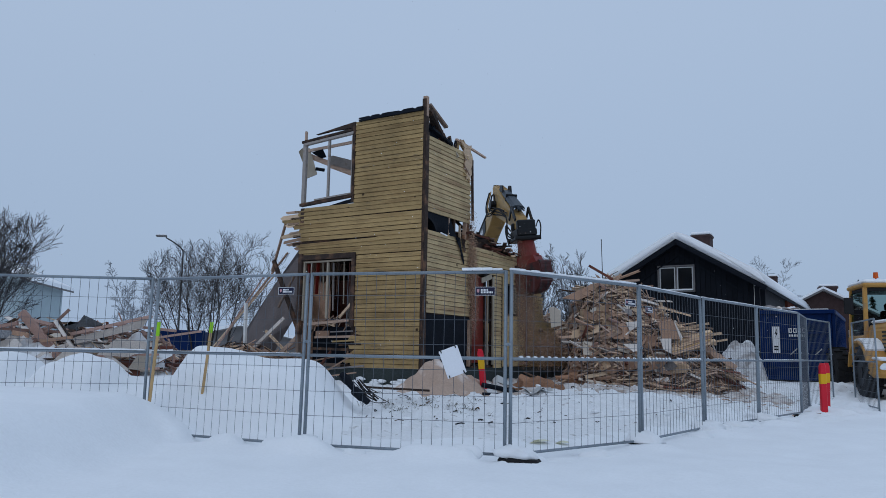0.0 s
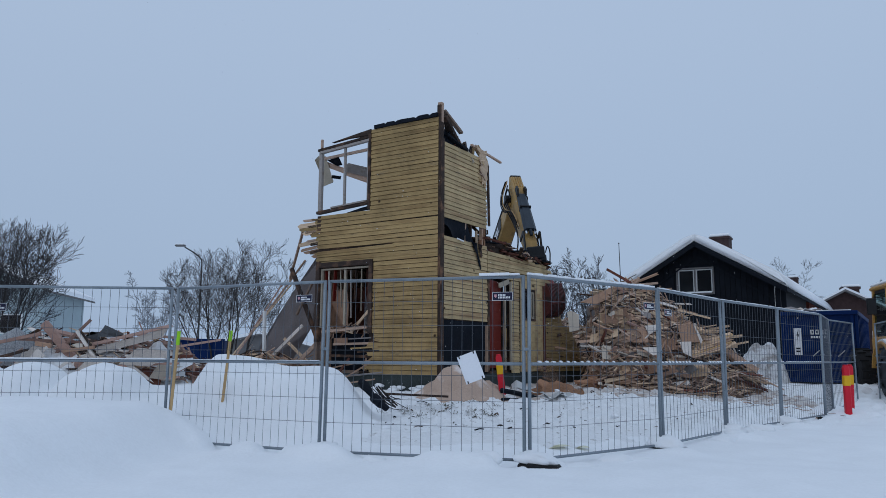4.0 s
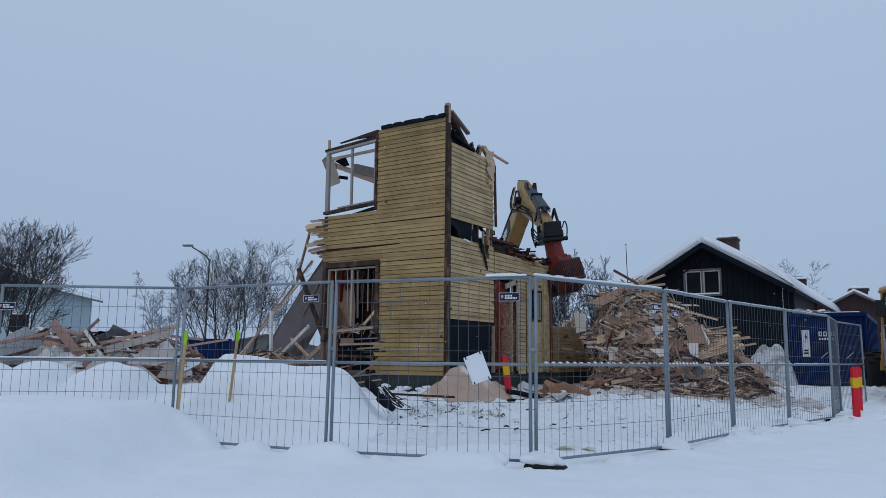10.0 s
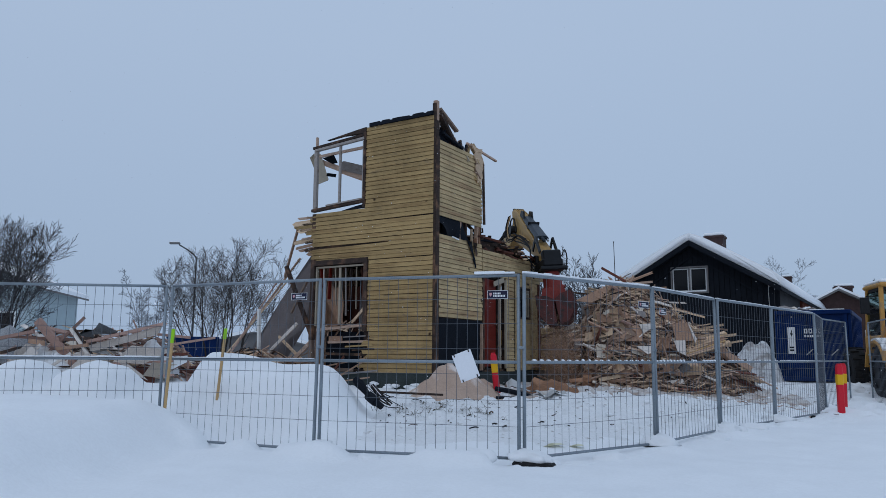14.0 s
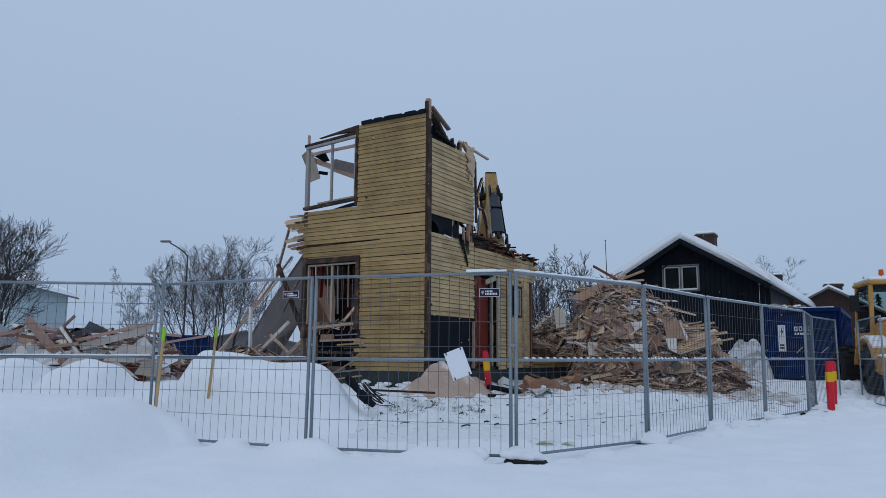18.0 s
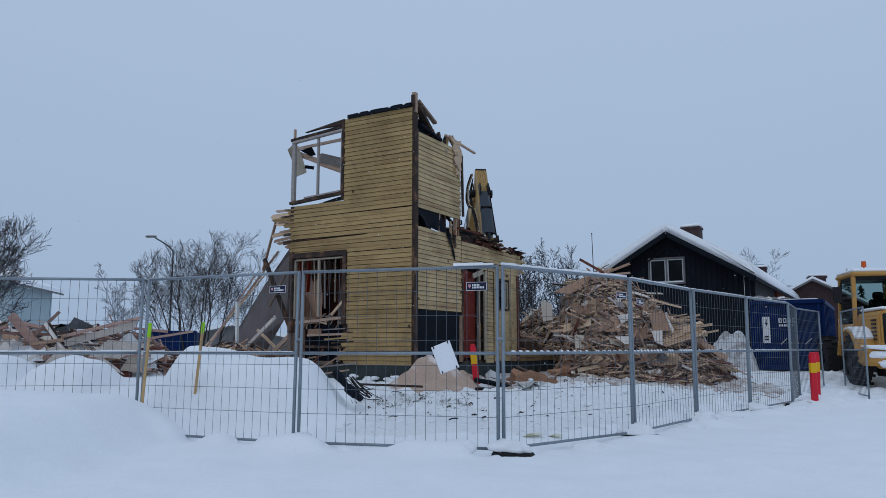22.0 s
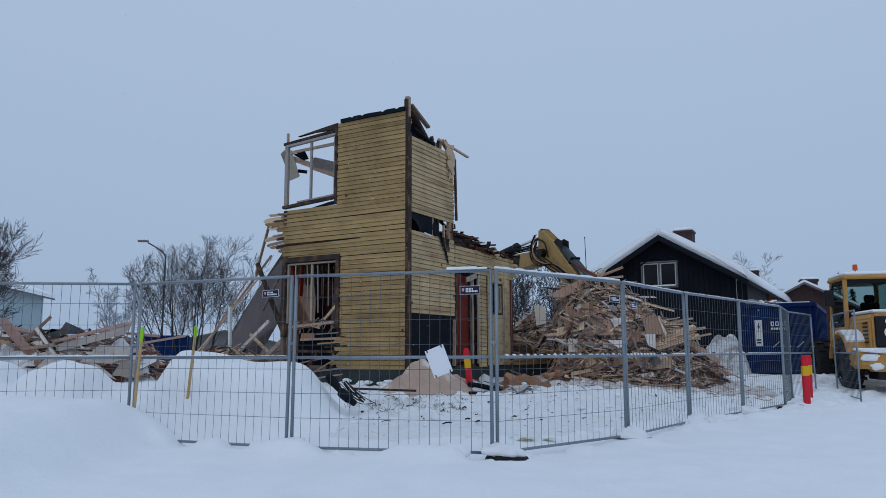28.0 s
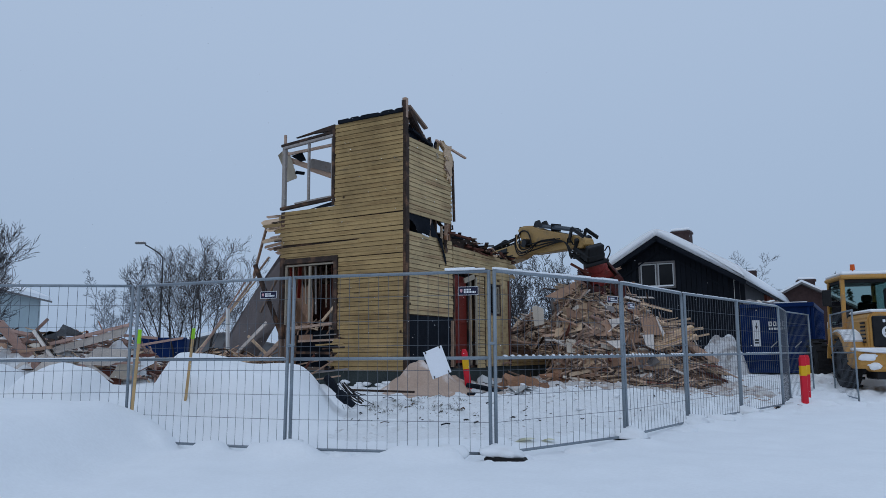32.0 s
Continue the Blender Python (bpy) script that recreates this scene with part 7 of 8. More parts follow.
def build_leaning_sheets():
    """Torn wallboard leaning on the foundation of the broken wing."""
    rnd = random.Random(41)
    for k, (u, w, d, tilt) in enumerate(((7.7, 0.9, 0.7, 58), (8.4, 0.9, 0.6, 48), (7.2, 0.5, 0.35, 35))):
        s = thing("wallboard_sheet", "torn orange brown wallboard leaning on the foundation", "wallboard", house_pose(0.52 + 0.12 * (k % 2), u, 0.40, tilt, rnd.uniform(-8, 8), 90), group="wallboard sheets")
        out = [(-w / 2, -d / 2), (0, -d / 2 - 0.06), (w / 2, -d / 2 + 0.05), (w / 2 - 0.08, 0.1 * d), (w * 0.25, d * rnd.uniform(0.15, 0.5)), (w * 0.05, d * rnd.uniform(0.2, 0.4)), (-w * 0.2, d / 2), (-w / 2 + 0.1, d * rnd.uniform(0.1, 0.4))]
        bm = bmesh.new()
        bm.faces.new([bm.verts.new((a, b, 0.02 * rnd.random())) for a, b in out])
        bmesh.ops.solidify(bm, geom=bm.faces[:], thickness=0.018)
        part("sheet", bm, FIBRE, s)


build_leaning_sheets()


def build_big_sheets():
    """The large pale and brown boards that lie on the near slope of the high heap."""
    for mt, lab, pts in (
            (INSULATION, "wide brown wallboard sheet on top of the heap", ((3.86, 20.35, 2.52), (4.73, 20.6, 2.94), (4.97, 20.6, 2.94), (4.61, 20.4, 2.61), (4.29, 20.3, 2.47))),
            (GYPSUM, "pale broken board standing in the heap", ((3.45, 20.05, 2.23), (3.56, 20.05, 2.27), (3.75, 20.0, 2.17), (3.72, 19.85, 1.76), (3.47, 19.85, 1.70))),
            (GYPSUM, "pale broken board lying on the heap", ((4.40, 20.0, 2.13), (4.77, 20.1, 2.32), (4.60, 19.9, 1.95), (4.31, 19.85, 1.87))),
            (INSULATION, "brown wallboard sheet sliding down the heap", ((4.86, 19.6, 1.53), (5.36, 19.75, 1.87), (5.47, 19.65, 1.66), (5.43, 19.5, 1.43), (5.04, 19.5, 1.43))),
            (PALE_PANEL, "white painted board scrap on the heap", ((5.38, 19.6, 1.86), (5.70, 19.65, 1.89), (5.72, 19.55, 1.79), (5.46, 19.5, 1.63))),
            (PALE_PANEL, "white painted board scrap low on the heap", ((5.21, 19.3, 1.30), (5.59, 19.3, 1.31), (5.64, 19.2, 1.15), (5.46, 19.2, 1.10))),
            (INSULATION, "brown wallboard sheet leaning on the heap", ((6.30, 19.8, 1.88), (6.70, 19.8, 1.94), (6.80, 19.6, 1.45), (6.32, 19.6, 1.45))),
            (PALE_PANEL, "narrow white board leaning on the heap", ((6.70, 19.76, 1.93), (6.77, 19.72, 1.78), (6.87, 19.6, 1.50), (6.80, 19.55, 1.40))),
            (PALE_PANEL, "white painted board scrap at the foot of the heap", ((6.24, 19.5, 1.45), (6.54, 19.5, 1.46), (6.46, 19.3, 1.06), (6.28, 19.3, 1.11))),
            (GYPSUM, "pale broken board at the foot of the heap", ((4.20, 19.4, 1.34), (4.45, 19.4, 1.34), (4.40, 19.2, 0.99), (4.17, 19.2, 1.01))),
            (GREY_BOARD, "grey board scrap on the heap", ((5.40, 20.2, 2.28), (5.72, 20.2, 2.23), (5.69, 20.1, 2.07), (5.51, 20.1, 2.12)))):
        c = sum((Vector(p) for p in pts), Vector()) / len(pts)
        s = thing("wallboard_sheet", lab, "wallboard", Matrix.Translation(c), group="wallboard sheets")
        bm = bmesh.new()
        bm.faces.new([bm.verts.new(Vector(p) - c + Vector((0, -0.12, 0.02))) for p in pts])
        bmesh.ops.triangulate(bm, faces=bm.faces[:])
        bmesh.ops.solidify(bm, geom=bm.faces[:], thickness=0.02)
        part("sheet", bm, mt, s)
    # a slipped stack of floor boards that fans out at the foot of the heap
    rr = random.Random(77)
    s = thing("board_stack", "slipped stack of long pale floor boards fanning out of the heap", "timber", pose(0, 0, 0))
    for k in range(16):
        v = k / 15
        a = Vector((6.50 + 0.34 * v + rr.uniform(-0.06, 0.06), 19.42 + 0.25 * v, 1.08 + 0.40 * v))
        b = Vector((7.45 + 0.28 * rr.random(), 19.38 + 0.25 * v, 1.40 + 0.32 * v + rr.uniform(-0.03, 0.05)))
        bm = bmesh.new()
        beam(bm, a, b, 0.11, 0.024, up=(0, -0.5, 1))
        part("plank", bm, (LIGHT_WOOD, RAW_WOOD, LIGHT_WOOD, STAKE_WOOD)[k % 4], s)


build_big_sheets()


def build_long_beams():
    s = thing("fallen_rafters", "long pale and red rafters lying on the low heap", "timber", pose(0, 0, 0))
    for a, b, w, t, mt in (((-7.40, 14.2, 1.65), (-6.36, 14.0, 0.62), 0.14, 0.09, PINK_WOOD), ((-6.53, 14.2, 1.72), (-7.15, 14.1, 1.02), 0.05, 0.04, PINK_WOOD), ((-6.68, 14.0, 1.50), (-6.23, 13.9, 0.96), 0.05, 0.05, PALE_PANEL), ((-6.62, 14.02, 1.50), (-6.17, 13.92, 0.97), 0.025, 0.04, DARK_WOOD), ((-6.42, 14.1, 1.26), (-5.0, 14.2, 1.62), 0.055, 0.05, PINK_WOOD), ((-6.35, 14.1, 1.16), (-6.92, 14.0, 0.72), 0.075, 0.04, PALE_PANEL), ((-7.42, 14.0, 1.27), (-7.08, 13.9, 1.22), 0.08, 0.05, INSULATION), ((-5.68, 13.8, 0.95), (-5.06, 13.6, 0.55), 0.075, 0.04, PALE_PANEL), ((-6.9, 14.0, 1.13), (-6.3, 13.9, 1.20), 0.06, 0.05, INSULATION), ((-7.1, 13.8, 1.2), (-7.45, 13.7, 0.85), 0.06, 0.04, PALE_PANEL), ((-6.55, 13.8, 1.05), (-7.0, 13.7, 0.70), 0.05, 0.04, PALE_PANEL), ((-6.4, 14.4, 1.50), (-6.33, 14.3, 1.35), 0.05, 0.04, DARK_WOOD), ((-6.2, 14.0, 0.98), (-4.5, 14.0, 1.05), 0.05, 0.05, RED_STAIN), ((-6.1, 13.9, 0.85), (-4.7, 13.8, 0.92), 0.04, 0.04, PINK_WOOD), ((-5.7, 14.4, 1.46), (-4.6, 14.4, 1.36), 0.05, 0.05, PINK_WOOD), ((-4.9, 14.2, 1.22), (-4.1, 14.3, 1.36), 0.04, 0.05, PINK_WOOD), ((-7.2, 13.6, 0.72), (-6.6, 13.5, 0.62), 0.05, 0.04, PINK_WOOD), ((-7.9, 14.2, 1.35), (-6.7, 14.3, 1.30), 0.05, 0.05, PINK_WOOD), ((-8.3, 14.0, 0.95), (-7.5, 13.9, 1.15), 0.05, 0.05, DARK_WOOD), ((-5.3, 13.7, 0.62), (-4.6, 13.6, 0.68), 0.04, 0.04, PINK_WOOD), ((-8.4, 14.2, 1.25), (-7.4, 14.1, 1.45), 0.06, 0.05, PINK_WOOD)):
        bm = bmesh.new()
        beam(bm, a, b, t, w)
        part("rafter", bm, mt, s)
    for pts, mt in ((((-6.50, 13.95, 1.10), (-6.19, 13.9, 1.09), (-5.54, 13.95, 1.27), (-5.10, 14.05, 1.40), (-5.06, 14.2, 1.60), (-5.5, 14.15, 1.44), (-6.3, 14.1, 1.22)), PALE_PANEL), (((-7.50, 13.7, 1.10), (-7.22, 13.7, 1.18), (-7.05, 13.65, 1.05), (-7.25, 13.55, 0.80), (-7.5, 13.5, 0.72)), PALE_PANEL), (((-6.0, 13.5, 0.55), (-4.9, 13.5, 0.50), (-5.0, 13.8, 0.80), (-5.9, 13.8, 0.85)), RED_STAIN), (((-4.85, 13.9, 0.96), (-4.50, 14.0, 1.03), (-4.45, 13.8, 0.90), (-4.72, 13.6, 0.74)), SNOW), (((-7.75, 13.6, 0.72), (-7.35, 13.6, 0.80), (-7.15, 13.9, 1.18), (-7.45, 13.95, 1.22)), PALE_PANEL), (((-6.55, 13.6, 0.70), (-6.15, 13.6, 0.66), (-6.0, 13.8, 1.02), (-6.3, 13.8, 1.05)), PALE_PANEL), (((-5.75, 13.7, 0.90), (-5.2, 13.7, 0.86), (-4.75, 13.9, 1.12), (-5.5, 13.9, 1.20)), PALE_PANEL), (((-5.15, 13.6, 0.66), (-4.75, 13.6, 0.62), (-4.6, 13.75, 0.86), (-5.05, 13.75, 0.90)), GYPSUM)):
        bm = bmesh.new()
        bm.faces.new([bm.verts.new(q) for q in pts])
        bmesh.ops.solidify(bm, geom=bm.faces[:], thickness=0.025)
        part("wall_panel", bm, mt, s)
    for pts in (((-6.36, 14.15, 1.40), (-6.32, 14.15, 1.48), (-6.22, 14.12, 1.62), (-6.08, 14.12, 1.56), (-5.86, 14.15, 1.45), (-6.05, 14.2, 1.40)), ((-6.66, 14.2, 1.38), (-6.5, 14.2, 1.50), (-6.36, 14.2, 1.48), (-6.35, 14.25, 1.34))):
        bm = bmesh.new()
        bm.faces.new([bm.verts.new(p) for p in pts])
        bmesh.ops.solidify(bm, geom=bm.faces[:], thickness=0.02)
        part("bent_sheet", bm, ZINC, s)


build_long_beams()


# ---- small things about the plot ----
def heap(name, label, cx, cy, rx, ry, h, mt, seed, category="sawdust", flat=1.5):
    bm = bmesh.new()
    n, k = 28, 10
    rings = []
    for j in range(k + 1):
        r = j / k
        row = []
        for i in range(n):
            g = 2 * math.pi * i / n
            rr = r * (1 + 0.18 * noise.noise((math.cos(g) * 1.5 + seed, math.sin(g) * 1.5, 0)))
            x, y = rx * rr * math.cos(g), ry * rr * math.sin(g)
            z = ground_z(cx + x, cy + y) + h * (1 - r ** flat) ** (1.3 if flat < 2 else 0.9) * (1 + 0.3 * noise.noise((x * 2.5, y * 2.5, seed))) + 0.05 * noise.noise((x * 7, y * 7, seed)) * (1 - r) + (0.13 if name == "snow_mound" else 0.16) * h * noise.noise((x * 4, y * 4, seed + 3)) * (1 - r * r) - 0.04 * r
            row.append(bm.verts.new((x, y, z)))
        rings.append(row)
    for j in range(k):
        for i in range(n):
            bm.faces.new((rings[j][i], rings[j + 1][i], rings[j + 1][(i + 1) % n], rings[j][(i + 1) % n]))
    bmesh.ops.remove_doubles(bm, verts=rings[0], dist=0.001)
    ob = part(name, bm, mt, None, m=pose(cx, cy, 0), smooth=True)
    return tagged(ob, label, category)


heap("sawdust_mound", "pinkish heap of sawdust insulation by the wall", 0.40, 14.95, 1.05, 0.8, 0.58, SAWDUST, 1)
heap("sawdust_mound", "small pinkish sawdust heap beside the door", 0.95, 15.6, 0.7, 0.5, 0.20, SAWDUST, 2)
heap("sawdust_mound", "flat spread of brown dust before the heap", 4.9, 19.1, 2.0, 0.6, 0.07, INSULATION, 9)
heap("sawdust_mound", "orange brown heap of wood fibre between door and heap", 2.50, 15.9, 0.62, 0.40, 0.22, FIBRE, 14, flat=2.0)


def build_fallen_sheets():
    """Torn fibre boards lying on the snow before the high heap."""
    rnd = random.Random(52)
    for x, y, w, d, tilt, rz in ((2.30, 15.85, 0.62, 0.42, 42, 14), (2.62, 15.95, 0.58, 0.34, 32, -10), (2.98, 16.3, 0.5, 0.3, 22, -12), (3.95, 18.9, 0.55, 0.5, 55, 12), (4.35, 19.0, 0.8, 0.6, 50, -14), (4.85, 19.0, 0.75, 0.4, 30, 8), (5.35, 19.1, 0.7, 0.45, 48, -22), (3.5, 18.3, 0.6, 0.3, 14, 25)):
        s = thing("wallboard_sheet", "torn orange brown wallboard lying on the snow", "wallboard", pose(x, y, ground_z(x, y) + 0.10 + 0.15 * d, tilt, rnd.uniform(-10, 10), rz), group="wallboard sheets")
        out = [(-w / 2, -d / 2), (0, -d / 2 - 0.06), (w / 2, -d / 2 + 0.05), (w / 2 - 0.08, 0.1 * d), (w * 0.25, d * rnd.uniform(0.15, 0.5)), (w * 0.05, d * rnd.uniform(0.2, 0.4)), (-w * 0.2, d / 2), (-w / 2 + 0.1, d * rnd.uniform(0.1, 0.4))]
        bm = bmesh.new()
        bm.faces.new([bm.verts.new((a, b, 0.02 * rnd.random())) for a, b in out])
        bmesh.ops.solidify(bm, geom=bm.faces[:], thickness=0.018)
        part("sheet", bm, FIBRE, s)


build_fallen_sheets()
heap("snow_mound", "greyish heap of snow and rubble beside the container", 10.15, 23.6, 0.85, 0.8, 1.16, GREY_SNOW, 5, "snow", 3.0)
heap("snow_mound", "low shovelled snow at the foot of the heap", 9.1, 22.2, 0.9, 0.5, 0.40, GREY_SNOW, 16, "snow", 2.2)
heap("snow_mound", "patch of dirty snow over the low debris", -7.2, 14.2, 1.2, 0.6, 0.62, SNOW_DIRTY, 6, "snow")
heap("snow_mound", "snow lying on the low debris by the blue skip", -5.3, 14.5, 0.8, 0.7, 0.72, SNOW_DIRTY, 26, "snow")
heap("stone_mound", "grey heap of crushed stone and snow at the fence", -8.2, 14.7, 0.75, 0.7, 0.88, RUBBLE, 36, "rubble", 2.2)


def build_signs():
    def sign(i, u, z, w, h, rz=0):
        a, b = FENCE[i], FENCE[i + 1]
        ang = math.atan2(b[1] - a[1], b[0] - a[0])
        m = pose(a[0] + math.cos(ang) * u, a[1] + math.sin(ang) * u, z, 0, 0, math.degrees(ang)) @ pose(0, -0.045, 0, 0, rz, 0)
        s = thing("fence_sign", "small navy company sign with a pale shield on the fence", "sign", m, group="signs on the fence")
        part("plate", boxes((0, 0, 0, w, 0.006, h), bevel=0.002), SIGN_NAVY, s)
        part("border", boxes((0, -0.005, h / 2 - 0.003, w, 0.003, 0.004), (0, -0.005, -h / 2 + 0.003, w, 0.003, 0.004), (-w / 2 + 0.003, -0.005, 0, 0.004, 0.003, h), (w / 2 - 0.003, -0.005, 0, 0.004, 0.003, h)), SIGN_WHITE, s)
        bm = bmesh.new()
        prism(bm, [(-w * 0.40, h * 0.22), (-w * 0.28, h * 0.22), (-w * 0.28, -h * 0.02), (-w * 0.34, -h * 0.22), (-w * 0.40, -h * 0.02)], -0.007, -0.005)
        bmesh.ops.recalc_face_normals(bm, faces=bm.faces[:])
        part("shield", bm, mat("pale_red_shield", (0.55, 0.30, 0.32), 0.5, vary=0.03, bump=0), s)
        part("print", boxes(*[(-w * 0.18 + 0.018 * k, -0.006, h * 0.14, 0.012, 0.003, h * 0.2) for k in range(5)], *[(-w * 0.18 + 0.018 * k, -0.006, -h * 0.14, 0.012, 0.003, h * 0.22) for k in range(8)]), SIGN_WHITE, s)
    sign(1, 0.14, 1.70, 0.23, 0.10)
    sign(2, 2.24, 1.775, 0.24, 0.09)
    sign(3, 2.25, 1.755, 0.24, 0.10)
    sign(4, 2.27, 1.745, 0.23, 0.09)
    sign(5, 0.23, 1.68, 0.24, 0.09)
    # white notice hung askew on the fence
    a, b = FENCE[3], FENCE[4]
    ang = math.atan2(b[1] - a[1], b[0] - a[0])
    m = pose(a[0] + math.cos(ang) * 1.875, a[1] + math.sin(ang) * 1.875, 0.94, 0, 0, math.degrees(ang)) @ pose(0, -0.05, 0, 0, -21, 0)
    s = thing("white_notice", "blank white sheet tied askew to the fence", "notice", m)
    part("sheet", boxes((0, 0, 0, 0.235, 0.005, 0.33), bevel=0.002), mat("matt_white_sheet", (0.80, 0.82, 0.86), 0.7, vary=0.03, scale=4, bump=0.03), s)
    for x in (-0.09, 0.09):
        for z in (-0.15, 0.15):
            part("tie", boxes((x, -0.006, z, 0.012, 0.006, 0.03)), BLACK_STEEL, s)


build_signs()


def build_bollard(x, y, z, rx, ry, label, h=0.95):
    b = thing("marker_post", label, "marker post", pose(x, y, z, rx, ry, 0), group="red marker posts")
    bm = bmesh.new()
    box(bm, 0, 0, -0.20, 0.40, 0.28, 0.09, bevel=0.03)
    part("base", bm, RUBBER, b)
    bm = bmesh.new()
    prism(bm, [(-0.066, -0.16), (0.066, -0.16), (0.062, h - 0.05), (0.048, h), (-0.048, h), (-0.062, h - 0.05)], -0.045, 0.045)
    bmesh.ops.recalc_face_normals(bm, faces=bm.faces[:])
    bmesh.ops.bevel(bm, geom=bm.edges[:], offset=0.012, segments=1, affect="EDGES")
    part("body", bm, RED_PLASTIC, b)
    part("band", boxes((0, 0, h * 0.68, 0.132, 0.098, 0.22), bevel=0.01), YELLOW_TAPE, b)
    part("cap", boxes((0, 0, h + 0.01, 0.09, 0.07, 0.03), bevel=0.01), RED_PLASTIC, b)


build_bollard(8.52, 15.75, -0.03, 0, 0, "red plastic marker post with a yellow band in the snow")
build_bollard(9.04, 16.6, -0.03, 0, 2, "second red marker post with a yellow band behind the first")
build_bollard(1.34, 15.45, 0.24, 0, -6, "leaning red marker post with a yellow band beside the door", 0.86)


def build_stakes():
    for a, b in (((-3.56, 10.2, 0.05), (-3.49, 10.2, 1.37)), ((-3.02, 10.75, 0.35), (-2.91, 10.65, 1.40))):
        s = thing("survey_stake", "thin wooden stake with a lime green top in the snow", "stake", pose(*a), group="survey stakes")
        d = Vector(b) - Vector(a)
        bm = bmesh.new()
        beam(bm, (0, 0, 0), d, 0.032, 0.032)
        part("shaft", bm, STAKE_WOOD, s)
        bm = bmesh.new()
        beam(bm, d * 0.87, d * 1.01, 0.038, 0.038)
        part("tip", bm, LIME, s)


build_stakes()


def rail_snow(i, z, u0, u1, h, bead, seed):
    """Snow lying on a rail of the fence; bead: small caps between the wires."""
    a, b = FENCE[i], FENCE[i + 1]
    ang = math.atan2(b[1] - a[1], b[0] - a[0])
    d = math.hypot(b[0] - a[0], b[1] - a[1])
    rnd = random.Random(seed)
    bm = bmesh.new()
    n = 20
    for k in range(n):
        x0, x1 = 0.03 + (d - 0.1) * k / n, 0.03 + (d - 0.1) * (k + 1) / n
        c = (x0 + x1) / 2
        if not (u0 * d <= c <= u1 * d) or (bead and rnd.random() < 0.15):
            continue
        hh = h * rnd.uniform(0.7, 1.15)
        if bead:
            w = (x1 - x0) * rnd.uniform(0.20, 0.34)
            hh *= 0.62
            bmesh.ops.create_icosphere(bm, subdivisions=2, radius=1, matrix=Matrix.Translation((c + rnd.uniform(-0.01, 0.01), 0, z)) @ Matrix.Diagonal((w, 0.02, hh, 1)))
        else:
            box(bm, c, 0, z + hh / 2, (x1 - x0) * 1.001, 0.038, hh, bevel=0.006)
    ob = part("rail_snow", bm, SNOW, None, m=pose(a[0], a[1], 0, 0, 0, math.degrees(ang)))
    tagged(ob, "thin line of snow lying on a fence rail", "snow", kind="stuff")


for i, z, u0, u1, h, bead in ((3, 2.003, 0.80, 1.0, 0.028, False), (4, 2.003, 0, 1, 0.028, False), (5, 2.003, 0, 1, 0.014, False), (6, 2.003, 0, 1, 0.016, False), (4, 1.003, 0, 1, 0.03, True), (5, 1.003, 0, 1, 0.03, True), (6, 1.003, 0, 1, 0.022, True), (7, 1.003, 0, 1, 0.022, True), (8, 1.003, 0, 1, 0.022, True), (1, 1.003, 0, 1, 0.02, False), (0, 1.003, 0, 1, 0.02, False), (2, 1.003, 0.0, 1, 0.008, False), (7, 2.003, 0, 1, 0.012, False)):
    rail_snow(i, z, u0, u1, h, bead, i + int(z * 10))


